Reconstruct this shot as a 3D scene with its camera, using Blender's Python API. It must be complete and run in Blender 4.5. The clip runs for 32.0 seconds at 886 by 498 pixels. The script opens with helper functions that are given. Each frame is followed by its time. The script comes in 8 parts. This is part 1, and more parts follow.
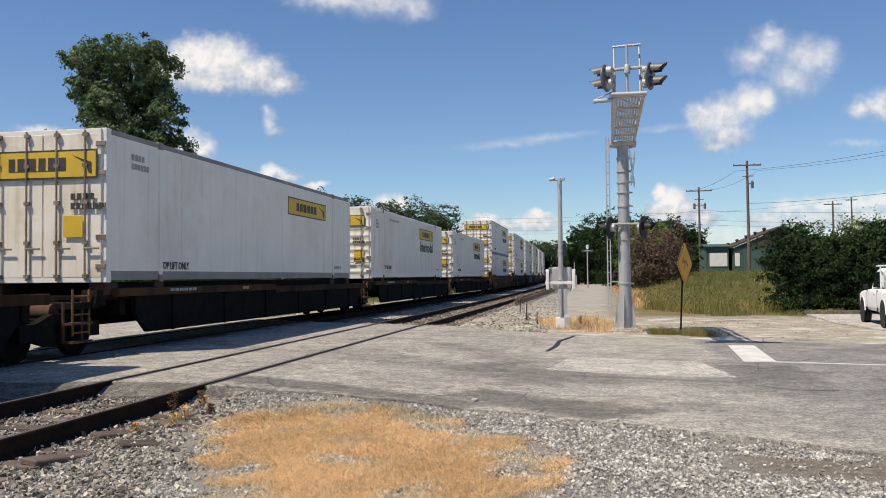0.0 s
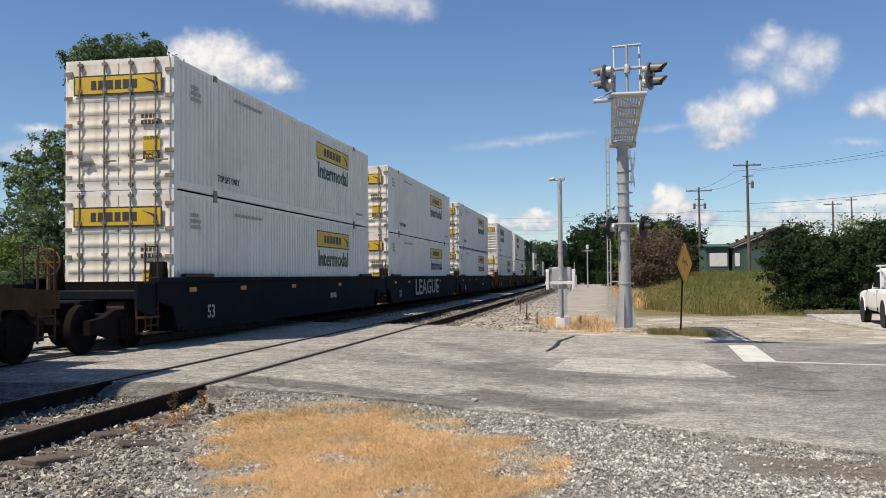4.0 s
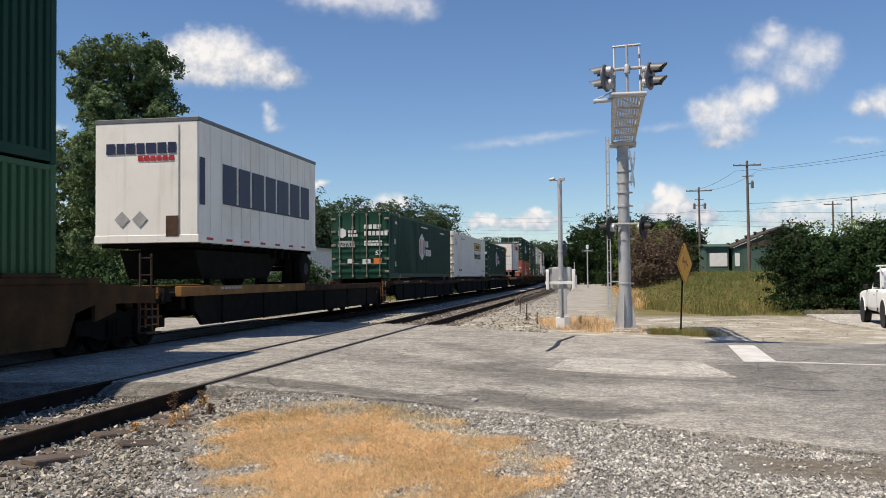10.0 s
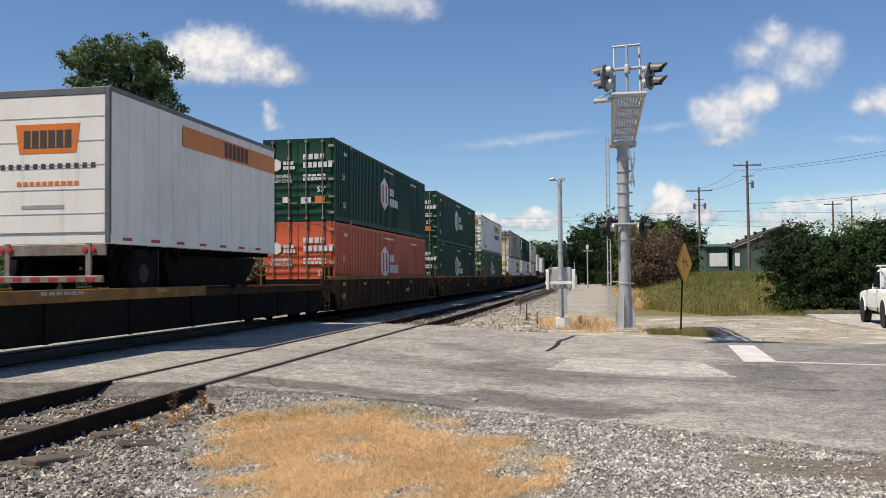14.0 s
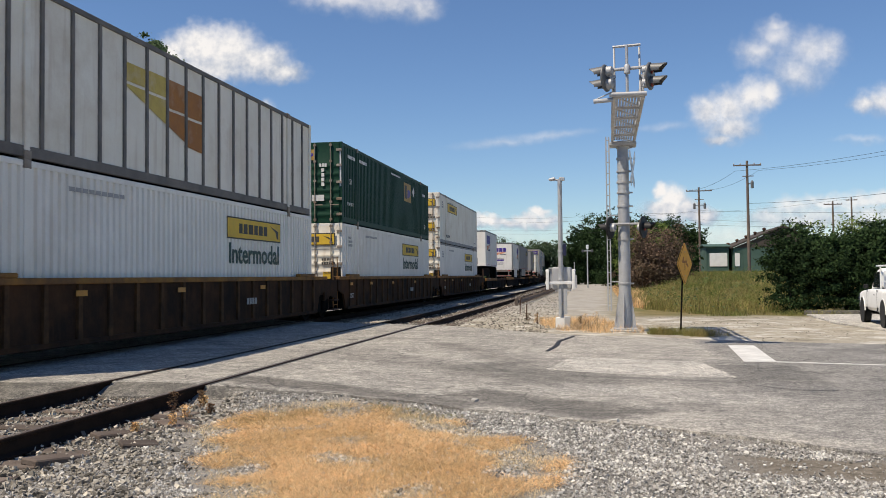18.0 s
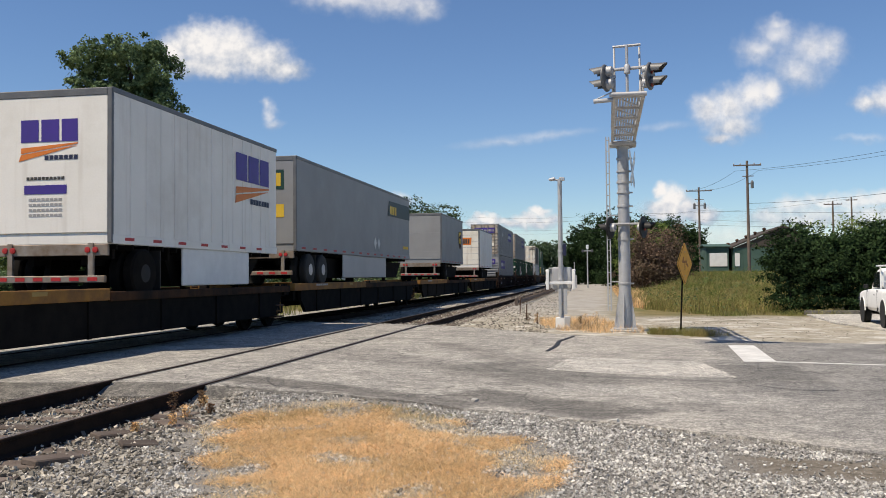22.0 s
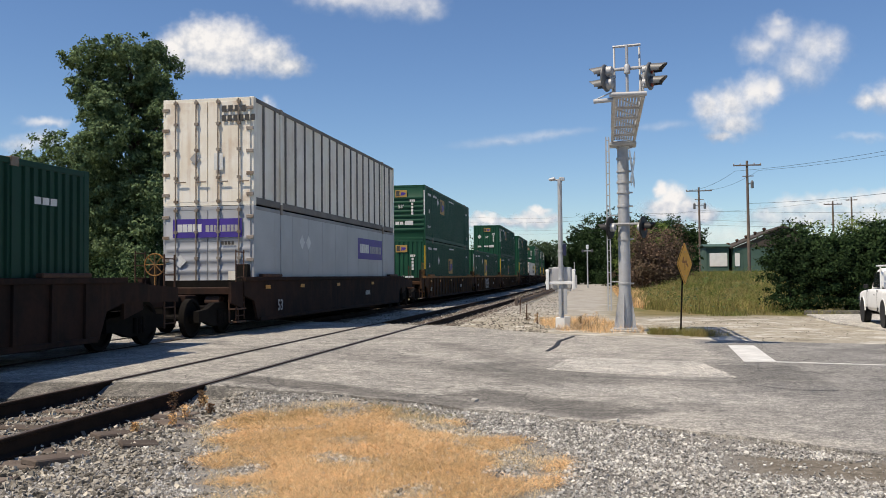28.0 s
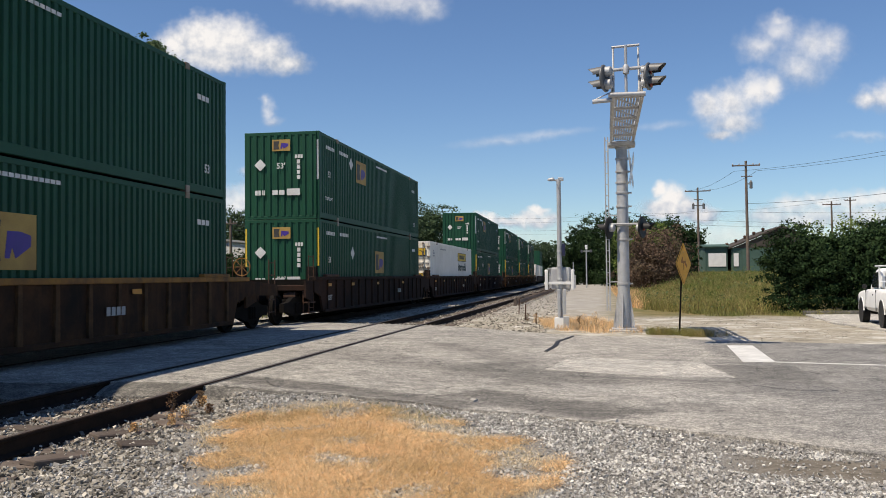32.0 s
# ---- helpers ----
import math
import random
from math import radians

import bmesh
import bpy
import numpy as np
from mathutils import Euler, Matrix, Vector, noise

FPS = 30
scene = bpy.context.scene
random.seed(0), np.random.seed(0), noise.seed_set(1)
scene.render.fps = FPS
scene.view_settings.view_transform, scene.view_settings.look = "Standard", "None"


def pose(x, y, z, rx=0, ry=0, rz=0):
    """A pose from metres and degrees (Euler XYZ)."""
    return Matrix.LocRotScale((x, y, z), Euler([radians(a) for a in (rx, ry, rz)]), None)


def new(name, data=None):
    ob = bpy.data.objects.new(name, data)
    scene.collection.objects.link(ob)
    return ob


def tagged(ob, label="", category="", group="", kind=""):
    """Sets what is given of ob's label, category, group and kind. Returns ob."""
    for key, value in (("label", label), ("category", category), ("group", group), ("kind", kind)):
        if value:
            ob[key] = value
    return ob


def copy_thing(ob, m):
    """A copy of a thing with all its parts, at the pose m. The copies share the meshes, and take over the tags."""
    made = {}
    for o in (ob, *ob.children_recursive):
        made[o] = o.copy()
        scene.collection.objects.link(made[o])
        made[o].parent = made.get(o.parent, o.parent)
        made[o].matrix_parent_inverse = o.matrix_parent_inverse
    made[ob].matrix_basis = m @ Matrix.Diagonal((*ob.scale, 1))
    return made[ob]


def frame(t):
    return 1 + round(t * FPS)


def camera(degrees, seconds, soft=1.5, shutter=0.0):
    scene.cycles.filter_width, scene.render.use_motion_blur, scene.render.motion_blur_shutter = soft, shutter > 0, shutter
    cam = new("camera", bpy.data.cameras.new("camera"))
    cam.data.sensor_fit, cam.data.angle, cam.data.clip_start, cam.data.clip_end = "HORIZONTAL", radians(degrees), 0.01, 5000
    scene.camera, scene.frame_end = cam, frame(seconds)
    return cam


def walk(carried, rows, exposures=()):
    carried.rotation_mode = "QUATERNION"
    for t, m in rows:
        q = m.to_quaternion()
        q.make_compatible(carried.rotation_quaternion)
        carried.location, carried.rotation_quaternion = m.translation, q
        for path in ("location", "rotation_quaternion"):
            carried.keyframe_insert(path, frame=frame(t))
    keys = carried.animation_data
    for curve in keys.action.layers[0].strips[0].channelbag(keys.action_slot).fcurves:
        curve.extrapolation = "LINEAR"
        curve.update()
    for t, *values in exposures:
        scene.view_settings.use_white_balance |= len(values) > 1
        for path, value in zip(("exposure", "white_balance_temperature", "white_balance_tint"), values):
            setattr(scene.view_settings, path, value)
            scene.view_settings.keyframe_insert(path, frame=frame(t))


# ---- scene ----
# ---------------- camera ----------------
EYE_Z = 1.385
cam = camera(53.09, 32.0, soft=0.9, shutter=0.04)
STILL = pose(0, 0, EYE_Z, 91.773, 0.517, 10.408)
walk(cam, [(0.0, STILL), (28.0, STILL), (28.5, pose(0, 0, EYE_Z, 91.773, 0.517, 10.35)),
           (29.2, pose(0, 0, EYE_Z, 91.79, 0.517, 10.29)), (30.5, pose(0, 0, EYE_Z, 91.80, 0.517, 10.32)),
           (32.0, pose(0, 0, EYE_Z, 91.785, 0.517, 10.34))],
     exposures=[(0.0, 0.0, 6850, 12), (32.0, 0.0, 6850, 12)])

# ---------------- world, sun ----------------
SHADOW = (0.44, 0.38)             # shift of a shadow per metre of height
SUN_DIR = Vector((-SHADOW[0], -SHADOW[1], 1.0)).normalized()
world = bpy.data.worlds.new("world")
scene.world = world
world.use_nodes = True
wn = world.node_tree.nodes
sky = wn.new("ShaderNodeTexSky")
sky.sky_type = "NISHITA"
sky.sun_disc = False
sky.sun_elevation = math.asin(SUN_DIR.z)
sky.sun_rotation = math.atan2(SUN_DIR.x, SUN_DIR.y)
sky.air_density, sky.dust_density, sky.ozone_density = 1.0, 0.15, 3.0
sky.altitude = 450
deep = wn.new("ShaderNodeHueSaturation")
deep.inputs["Saturation"].default_value = 1.08
deep.inputs["Hue"].default_value = 0.505
world.node_tree.links.new(sky.outputs[0], deep.inputs["Color"])
air = wn.new("ShaderNodeMixRGB")
air.blend_type = "MULTIPLY"
air.inputs["Fac"].default_value = 1.0
air.inputs["Color2"].default_value = (0.82, 0.935, 1.02, 1.0)
world.node_tree.links.new(deep.outputs[0], air.inputs["Color1"])
world.node_tree.links.new(air.outputs[0], wn["Background"].inputs[0])
wn["Background"].inputs[1].default_value = 0.116
sun = new("sun", bpy.data.lights.new("sun", "SUN"))
sun.data.energy, sun.data.angle, sun.data.color = 5.1, radians(0.53), (1.0, 0.915, 0.77)
sun.rotation_mode = "QUATERNION"
sun.rotation_quaternion = SUN_DIR.to_track_quat("Z", "Y")

# ---------------- materials ----------------
def ramp_node(nt, src, lo, hi):
    n = nt.nodes.new("ShaderNodeMapRange")
    n.inputs["From Min"].default_value, n.inputs["From Max"].default_value = lo, hi
    nt.links.new(src, n.inputs["Value"])
    return n.outputs["Result"]


def noise_node(nt, scale, detail=4.0, stretch=None, rough=0.55):
    tc = nt.nodes.new("ShaderNodeTexCoord")
    src = tc.outputs["Object"]
    if stretch:
        mp = nt.nodes.new("ShaderNodeMapping")
        mp.inputs["Scale"].default_value = stretch
        nt.links.new(src, mp.inputs["Vector"])
        src = mp.outputs["Vector"]
    n = nt.nodes.new("ShaderNodeTexNoise")
    n.inputs["Scale"].default_value, n.inputs["Detail"].default_value, n.inputs["Roughness"].default_value = scale, detail, rough
    nt.links.new(src, n.inputs["Vector"])
    return n.outputs["Fac"]


def mix_node(nt, fac, a, b):
    n = nt.nodes.new("ShaderNodeMixRGB")
    for sock, v in ((n.inputs["Fac"], fac), (n.inputs["Color1"], a), (n.inputs["Color2"], b)):
        if isinstance(v, tuple):
            sock.default_value = (*v, 1.0)
        elif isinstance(v, (int, float)):
            sock.default_value = v
        else:
            nt.links.new(v, sock)
    return n.outputs["Color"]


def surface(name, a, b=None, rough=0.7, metal=0.0, scale=3.0, fine=60.0, bump=0.15, dirt=None, dirt_amount=0.5,
            streak=None, rand=0.0, islands=0.0, bump_dist=0.01, spec=0.4, grain=0.35):
    """A painted, stony or woody surface: two tones at a large and a fine scale, dirt patches, optional streaks down."""
    m = bpy.data.materials.new(name)
    m.use_nodes = True
    nt = m.node_tree
    bs = nt.nodes["Principled BSDF"]
    b = b or tuple(c * 0.8 for c in a)
    big = ramp_node(nt, noise_node(nt, scale), 0.35, 0.65)
    col = mix_node(nt, big, a, b)
    small = ramp_node(nt, noise_node(nt, fine, 3.0), 0.3, 0.7)
    mul = nt.nodes.new("ShaderNodeMixRGB")
    mul.blend_type = "MULTIPLY"
    mul.inputs["Fac"].default_value = grain
    nt.links.new(col, mul.inputs["Color1"])
    nt.links.new(mix_node(nt, small, (0.55, 0.55, 0.55), (1.0, 1.0, 1.0)), mul.inputs["Color2"])
    col = mul.outputs["Color"]
    if dirt:
        d = ramp_node(nt, noise_node(nt, scale * 0.6, 6.0, None, 0.65), 0.52, 0.75)
        k = nt.nodes.new("ShaderNodeMath")
        k.operation = "MULTIPLY"
        k.inputs[1].default_value = dirt_amount
        nt.links.new(d, k.inputs[0])
        col = mix_node(nt, k.outputs[0], col, dirt)
    if streak:
        s = ramp_node(nt, noise_node(nt, 1.0, 4.0, (5.0, 5.0, 0.35)), 0.55, 0.8)
        k = nt.nodes.new("ShaderNodeMath")
        k.operation = "MULTIPLY"
        k.inputs[1].default_value = 0.45
        nt.links.new(s, k.inputs[0])
        col = mix_node(nt, k.outputs[0], col, streak)
    if rand or islands:
        if islands:
            g = nt.nodes.new("ShaderNodeNewGeometry")
            src, amt = g.outputs["Random Per Island"], islands
        else:
            g = nt.nodes.new("ShaderNodeObjectInfo")
            src, amt = g.outputs["Random"], rand
        h = nt.nodes.new("ShaderNodeHueSaturation")
        nt.links.new(col, h.inputs["Color"])
        nt.links.new(ramp_node(nt, src, 0, 1), h.inputs["Value"])
        h.inputs["Value"].links[0].from_node.inputs["To Min"].default_value = 1 - amt
        h.inputs["Value"].links[0].from_node.inputs["To Max"].default_value = 1 + amt
        col = h.outputs["Color"]
    nt.links.new(col, bs.inputs["Base Color"])
    bs.inputs["Roughness"].default_value, bs.inputs["Metallic"].default_value = rough, metal
    bs.inputs["Specular IOR Level"].default_value = spec
    if bump:
        bp = nt.nodes.new("ShaderNodeBump")
        bp.inputs["Strength"].default_value, bp.inputs["Distance"].default_value = bump, bump_dist
        nt.links.new(noise_node(nt, fine, 5.0), bp.inputs["Height"])
        nt.links.new(bp.outputs["Normal"], bs.inputs["Normal"])
    return m


def leaf_material(name, a, b, light=0.25):
    m = surface(name, a, b, rough=0.85, scale=0.8, fine=8.0, bump=0, islands=0.45, spec=0.12)
    bs = m.node_tree.nodes["Principled BSDF"]
    bs.inputs["Transmission Weight"].default_value = 0.0
    bs.inputs["Subsurface Weight"].default_value = 0.0
    nt = m.node_tree
    tr = nt.nodes.new("ShaderNodeBsdfTranslucent")
    src = bs.inputs["Base Color"].links[0].from_socket
    nt.links.new(src, tr.inputs["Color"])
    mx = nt.nodes.new("ShaderNodeMixShader")
    mx.inputs[0].default_value = light
    nt.links.new(bs.outputs[0], mx.inputs[1])
    nt.links.new(tr.outputs[0], mx.inputs[2])
    nt.links.new(mx.outputs[0], nt.nodes["Material Output"].inputs["Surface"])
    return m


def box_mask(nt, cx, cy, turn, hx, hy, soft, wobble=0.3):
    """One inside a turned rectangle on the ground, with soft uneven edges."""
    tc = nt.nodes.new("ShaderNodeTexCoord")
    wn_ = nt.nodes.new("ShaderNodeTexNoise")
    wn_.inputs["Scale"].default_value, wn_.inputs["Detail"].default_value = 1.3, 9.0
    wn_.inputs["Roughness"].default_value = 0.82
    nt.links.new(tc.outputs["Object"], wn_.inputs["Vector"])
    shift = nt.nodes.new("ShaderNodeVectorMath")
    shift.operation = "MULTIPLY_ADD"
    nt.links.new(wn_.outputs["Color"], shift.inputs[0])
    shift.inputs[1].default_value = (wobble * 2, wobble * 2, 0)
    nt.links.new(tc.outputs["Object"], shift.inputs[2])
    mp = nt.nodes.new("ShaderNodeMapping")
    mp.vector_type = "TEXTURE"
    mp.inputs["Location"].default_value = (cx + wobble, cy + wobble, 0)
    mp.inputs["Rotation"].default_value = (0, 0, radians(turn))
    nt.links.new(shift.outputs[0], mp.inputs["Vector"])
    sp = nt.nodes.new("ShaderNodeSeparateXYZ")
    nt.links.new(mp.outputs[0], sp.inputs[0])
    sides = []
    for out, half in ((sp.outputs["X"], hx), (sp.outputs["Y"], hy)):
        a = nt.nodes.new("ShaderNodeMath")
        a.operation = "ABSOLUTE"
        nt.links.new(out, a.inputs[0])
        sides.append(ramp_node(nt, a.outputs[0], half + soft / 2, half - soft / 2))
    k = nt.nodes.new("ShaderNodeMath")
    k.operation = "MULTIPLY"
    nt.links.new(sides[0], k.inputs[0])
    nt.links.new(sides[1], k.inputs[1])
    return k.outputs[0]


def asphalt(name, light, dark, stain, cracks=1.0, older=False):
    """Old asphalt: pale stone specks, worn mottling, stains along the traffic, fine cracks."""
    m = bpy.data.materials.new(name)
    m.use_nodes = True
    nt = m.node_tree
    bs = nt.nodes["Principled BSDF"]
    bs.inputs["Roughness"].default_value = 0.93
    bs.inputs["Specular IOR Level"].default_value = 0.25
    col = mix_node(nt, ramp_node(nt, noise_node(nt, 0.45, 6.0, None, 0.65), 0.36, 0.64), light, dark)
    along = nt.nodes.new("ShaderNodeMapping")
    along.inputs["Rotation"].default_value = (0, 0, radians(30))
    along.inputs["Scale"].default_value = (0.55, 1.0, 1.0)
    tc = nt.nodes.new("ShaderNodeTexCoord")
    nt.links.new(tc.outputs["Object"], along.inputs["Vector"])
    nz = nt.nodes.new("ShaderNodeTexNoise")
    nz.inputs["Scale"].default_value, nz.inputs["Detail"].default_value, nz.inputs["Roughness"].default_value = 0.9, 7.0, 0.66
    nt.links.new(along.outputs["Vector"], nz.inputs["Vector"])
    col = mix_node(nt, ramp_node(nt, nz.outputs["Fac"], 0.52, 0.74), col, stain)
    if older:
        # the older, darker paving of the road's further stretch
        sp = nt.nodes.new("ShaderNodeSeparateXYZ")
        nt.links.new(tc.outputs["Object"], sp.inputs[0])
        wob = nt.nodes.new("ShaderNodeMath")
        wob.operation = "MULTIPLY_ADD"
        wob.inputs[1].default_value = 3.0
        nt.links.new(noise_node(nt, 0.5, 5.0), wob.inputs[0])
        nt.links.new(sp.outputs["X"], wob.inputs[2])
        col = mix_node(nt, ramp_node(nt, wob.outputs[0], 2.2, 5.2), col, mix_node(nt, ramp_node(nt, noise_node(nt, 0.7, 6.0), 0.35, 0.65), (0.375, 0.371, 0.363), (0.275, 0.273, 0.27)))
        # worn and mended places with a shape of their own
        for cx, cy, turn, hx, hy, soft, wobble, tone, amount in STAINS:
            k = nt.nodes.new("ShaderNodeMath")
            k.operation = "MULTIPLY"
            k.inputs[1].default_value = amount
            nt.links.new(box_mask(nt, cx, cy, turn, hx, hy, soft, wobble), k.inputs[0])
            col = mix_node(nt, k.outputs[0], col, tone)
    for scale, depth, lo, hi in ((150.0, 0.65, 0.42, 0.6), (60.0, 0.62, 0.4, 0.6), (24.0, 0.55, 0.38, 0.62), (8.0, 0.38, 0.36, 0.62), (2.4, 0.3, 0.36, 0.62)):
        mul = nt.nodes.new("ShaderNodeMixRGB")
        mul.blend_type = "MULTIPLY"
        mul.inputs["Fac"].default_value = depth
        nt.links.new(col, mul.inputs["Color1"])
        nt.links.new(mix_node(nt, ramp_node(nt, noise_node(nt, scale, 2.0), lo, hi), (0.42, 0.42, 0.42), (1.3, 1.28, 1.24)), mul.inputs["Color2"])
        col = mul.outputs["Color"]
    if cracks:
        warp = nt.nodes.new("ShaderNodeMixRGB")
        warp.blend_type = "ADD"
        warp.inputs["Fac"].default_value = 0.5
        wn_ = nt.nodes.new("ShaderNodeTexNoise")
        wn_.inputs["Scale"].default_value, wn_.inputs["Detail"].default_value = 1.6, 5.0
        nt.links.new(tc.outputs["Object"], wn_.inputs["Vector"])
        nt.links.new(tc.outputs["Object"], warp.inputs["Color1"])
        nt.links.new(wn_.outputs["Color"], warp.inputs["Color2"])
        vo = nt.nodes.new("ShaderNodeTexVoronoi")
        vo.feature = "DISTANCE_TO_EDGE"
        vo.inputs["Scale"].default_value = 0.75
        nt.links.new(warp.outputs["Color"], vo.inputs["Vector"])
        line = ramp_node(nt, vo.outputs["Distance"], 0.011, 0.003)
        part_ = ramp_node(nt, noise_node(nt, 0.35, 3.0), 0.42, 0.56)
        k = nt.nodes.new("ShaderNodeMath")
        k.operation = "MULTIPLY"
        nt.links.new(line, k.inputs[0])
        nt.links.new(part_, k.inputs[1])
        k2 = nt.nodes.new("ShaderNodeMath")
        k2.operation = "MULTIPLY"
        k2.inputs[1].default_value = 0.75 * cracks
        nt.links.new(k.outputs[0], k2.inputs[0])
        col = mix_node(nt, k2.outputs[0], col, (0.05, 0.048, 0.045))
    nt.links.new(col, bs.inputs["Base Color"])
    bp = nt.nodes.new("ShaderNodeBump")
    bp.inputs["Strength"].default_value, bp.inputs["Distance"].default_value = 0.9, 0.012
    nt.links.new(noise_node(nt, 55.0, 5.0), bp.inputs["Height"])
    nt.links.new(bp.outputs["Normal"], bs.inputs["Normal"])
    return m


RUST = (0.16, 0.07, 0.03)
# place, turn, half sizes, softness, unevenness, colour and strength of the stains on the road
STAINS = [(0.4, 19.2, 2, 1.65, 2.9, 0.25, 0.10, (0.50, 0.485, 0.455), 0.7), (3.0, 18.0, 3, 0.95, 4.6, 0.3, 0.1, (0.33, 0.325, 0.315), 0.8),
          (2.38, 14.1, 3, 0.6, 1.25, 0.2, 0.12, (0.21, 0.207, 0.20), 0.75), (-1.15, 13.5, -43, 1.7, 0.9, 0.7, 0.7, (0.17, 0.167, 0.16), 0.65),
          (0.1, 13.35, -15, 1.9, 0.1, 0.2, 0.16, (0.20, 0.196, 0.19), 0.75), (-0.75, 10.45, -36, 1.3, 0.5, 0.25, 0.45, (0.19, 0.184, 0.175), 0.8),
          (-3.4, 10.95, -26, 2.1, 0.3, 0.2, 0.3, (0.17, 0.163, 0.155), 0.8), (-2.3, 16.8, -60, 2.2, 0.4, 0.6, 0.4, (0.26, 0.25, 0.24), 0.6),
          (3.2, 7.62, -30, 3.6, 0.16, 0.3, 0.2, (0.52, 0.50, 0.465), 0.7), (0.6, 11.6, -25, 1.6, 0.5, 0.4, 0.6, (0.50, 0.49, 0.47), 0.6), (3.6, 11.5, -28, 2.0, 0.8, 0.5, 0.6, (0.26, 0.258, 0.255), 0.6), (-4.2, 15.5, -40, 1.8, 0.6, 0.4, 0.6, (0.28, 0.27, 0.26), 0.55)]
M = {}
M["asphalt"] = asphalt("asphalt", (0.52, 0.505, 0.475), (0.395, 0.385, 0.366), (0.25, 0.245, 0.237), 1.0, True)
M["asphalt_patch"] = asphalt("asphalt_patch", (0.68, 0.665, 0.63), (0.565, 0.552, 0.525), (0.43, 0.42, 0.40), 0.5)
M["asphalt_dark"] = asphalt("asphalt_dark", (0.235, 0.228, 0.214), (0.165, 0.16, 0.152), (0.115, 0.112, 0.107), 0.8)
M["tar"] = surface("tar", (0.03, 0.03, 0.03), rough=0.6, bump=0.2)
M["road_paint"] = surface("road_paint", (0.75, 0.74, 0.70), (0.62, 0.61, 0.58), rough=0.8, scale=4, fine=60, bump=0.3, dirt=(0.35, 0.35, 0.33), dirt_amount=0.6)
M["stone"] = surface("stone", (0.57, 0.55, 0.505), (0.32, 0.305, 0.28), rough=0.95, scale=5, fine=60, bump=0.3, islands=0.6, spec=0.12)
M["rail"] = surface("rail", (0.034, 0.021, 0.015), (0.02, 0.014, 0.011), rough=0.9, scale=4, fine=50, bump=0.3, spec=0.1)
M["rail_top"] = surface("rail_top", (0.20, 0.17, 0.15), (0.13, 0.10, 0.09), rough=0.5, metal=0.6, scale=3, fine=30, bump=0.05)
M["tie"] = surface("tie", (0.10, 0.075, 0.06), (0.16, 0.13, 0.11), rough=0.95, scale=3, fine=40, bump=0.6, rand=0.35)
M["dry_grass"] = leaf_material("dry_grass", (0.87, 0.585, 0.315), (0.66, 0.44, 0.22), 0.2)
M["dry_pale"] = leaf_material("dry_pale", (0.86, 0.69, 0.43), (0.70, 0.52, 0.29), 0.2)
M["green_grass"] = leaf_material("green_grass", (0.17, 0.20, 0.06), (0.32, 0.28, 0.11), 0.3)
M["meadow"] = leaf_material("meadow", (0.185, 0.21, 0.055), (0.41, 0.315, 0.14), 0.3)
M["leaf"] = leaf_material("leaf", (0.19, 0.26, 0.125), (0.10, 0.155, 0.073))
M["leaf_light"] = leaf_material("leaf_light", (0.16, 0.21, 0.055), (0.09, 0.14, 0.035))
M["leaf_hedge"] = leaf_material("leaf_hedge", (0.037, 0.069, 0.024), (0.019, 0.038, 0.014), 0.12)
M["leaf_far"] = leaf_material("leaf_far", (0.08, 0.12, 0.058), (0.048, 0.08, 0.042), 0.15)
# brown leaves, toned midway between sunlit and cloud-shaded
M["leaf_dusk"] = leaf_material("leaf_dusk", (0.17, 0.11, 0.08), (0.105, 0.082, 0.052), 0.15)
M["leaf_brown"] = leaf_material("leaf_brown", (0.21, 0.125, 0.075), (0.14, 0.11, 0.055))
M["bark"] = surface("bark", (0.10, 0.075, 0.055), (0.06, 0.05, 0.04), rough=0.95, scale=2, fine=20, bump=0.6)
M["wood_pole"] = surface("wood_pole", (0.20, 0.155, 0.12), (0.13, 0.10, 0.085), rough=0.9, scale=1.5, fine=25, bump=0.4)
M["alu"] = surface("alu", (0.53, 0.53, 0.53), (0.44, 0.44, 0.44), rough=0.55, metal=0.4, scale=3, fine=40, bump=0.1)
M["galv"] = surface("galv", (0.50, 0.51, 0.52), (0.42, 0.43, 0.44), rough=0.6, metal=0.35, scale=4, fine=50, bump=0.1)
M["black"] = surface("black", (0.015, 0.015, 0.016), rough=0.6, bump=0.05)
M["white_paint"] = surface("white_paint", (0.80, 0.80, 0.78), (0.72, 0.72, 0.70), rough=0.5, scale=2, bump=0.05, grain=0.1)
M["sign_orange"] = surface("sign_orange", (0.86, 0.44, 0.055), (0.76, 0.36, 0.045), rough=0.6, scale=5, bump=0.05, dirt=(0.50, 0.27, 0.09), dirt_amount=0.5)
M["rusty"] = surface("rusty", (0.055, 0.03, 0.021), (0.10, 0.048, 0.026), rough=0.85, scale=5, bump=0.3)
M["lens"] = surface("lens", (0.15, 0.01, 0.01), rough=0.2, bump=0)
M["wire"] = surface("wire", (0.03, 0.03, 0.03), rough=0.6, bump=0)
M["rubber"] = surface("rubber", (0.018, 0.018, 0.018), (0.03, 0.029, 0.027), rough=0.8, bump=0.1)
M["glass_dark"] = surface("glass_dark", (0.02, 0.025, 0.03), rough=0.08, bump=0, spec=0.6)
M["chrome"] = surface("chrome", (0.7, 0.7, 0.7), rough=0.2, metal=1.0, bump=0)
M["reflector"] = surface("reflector", (0.60, 0.26, 0.025), (0.45, 0.20, 0.03), rough=0.45, bump=0)
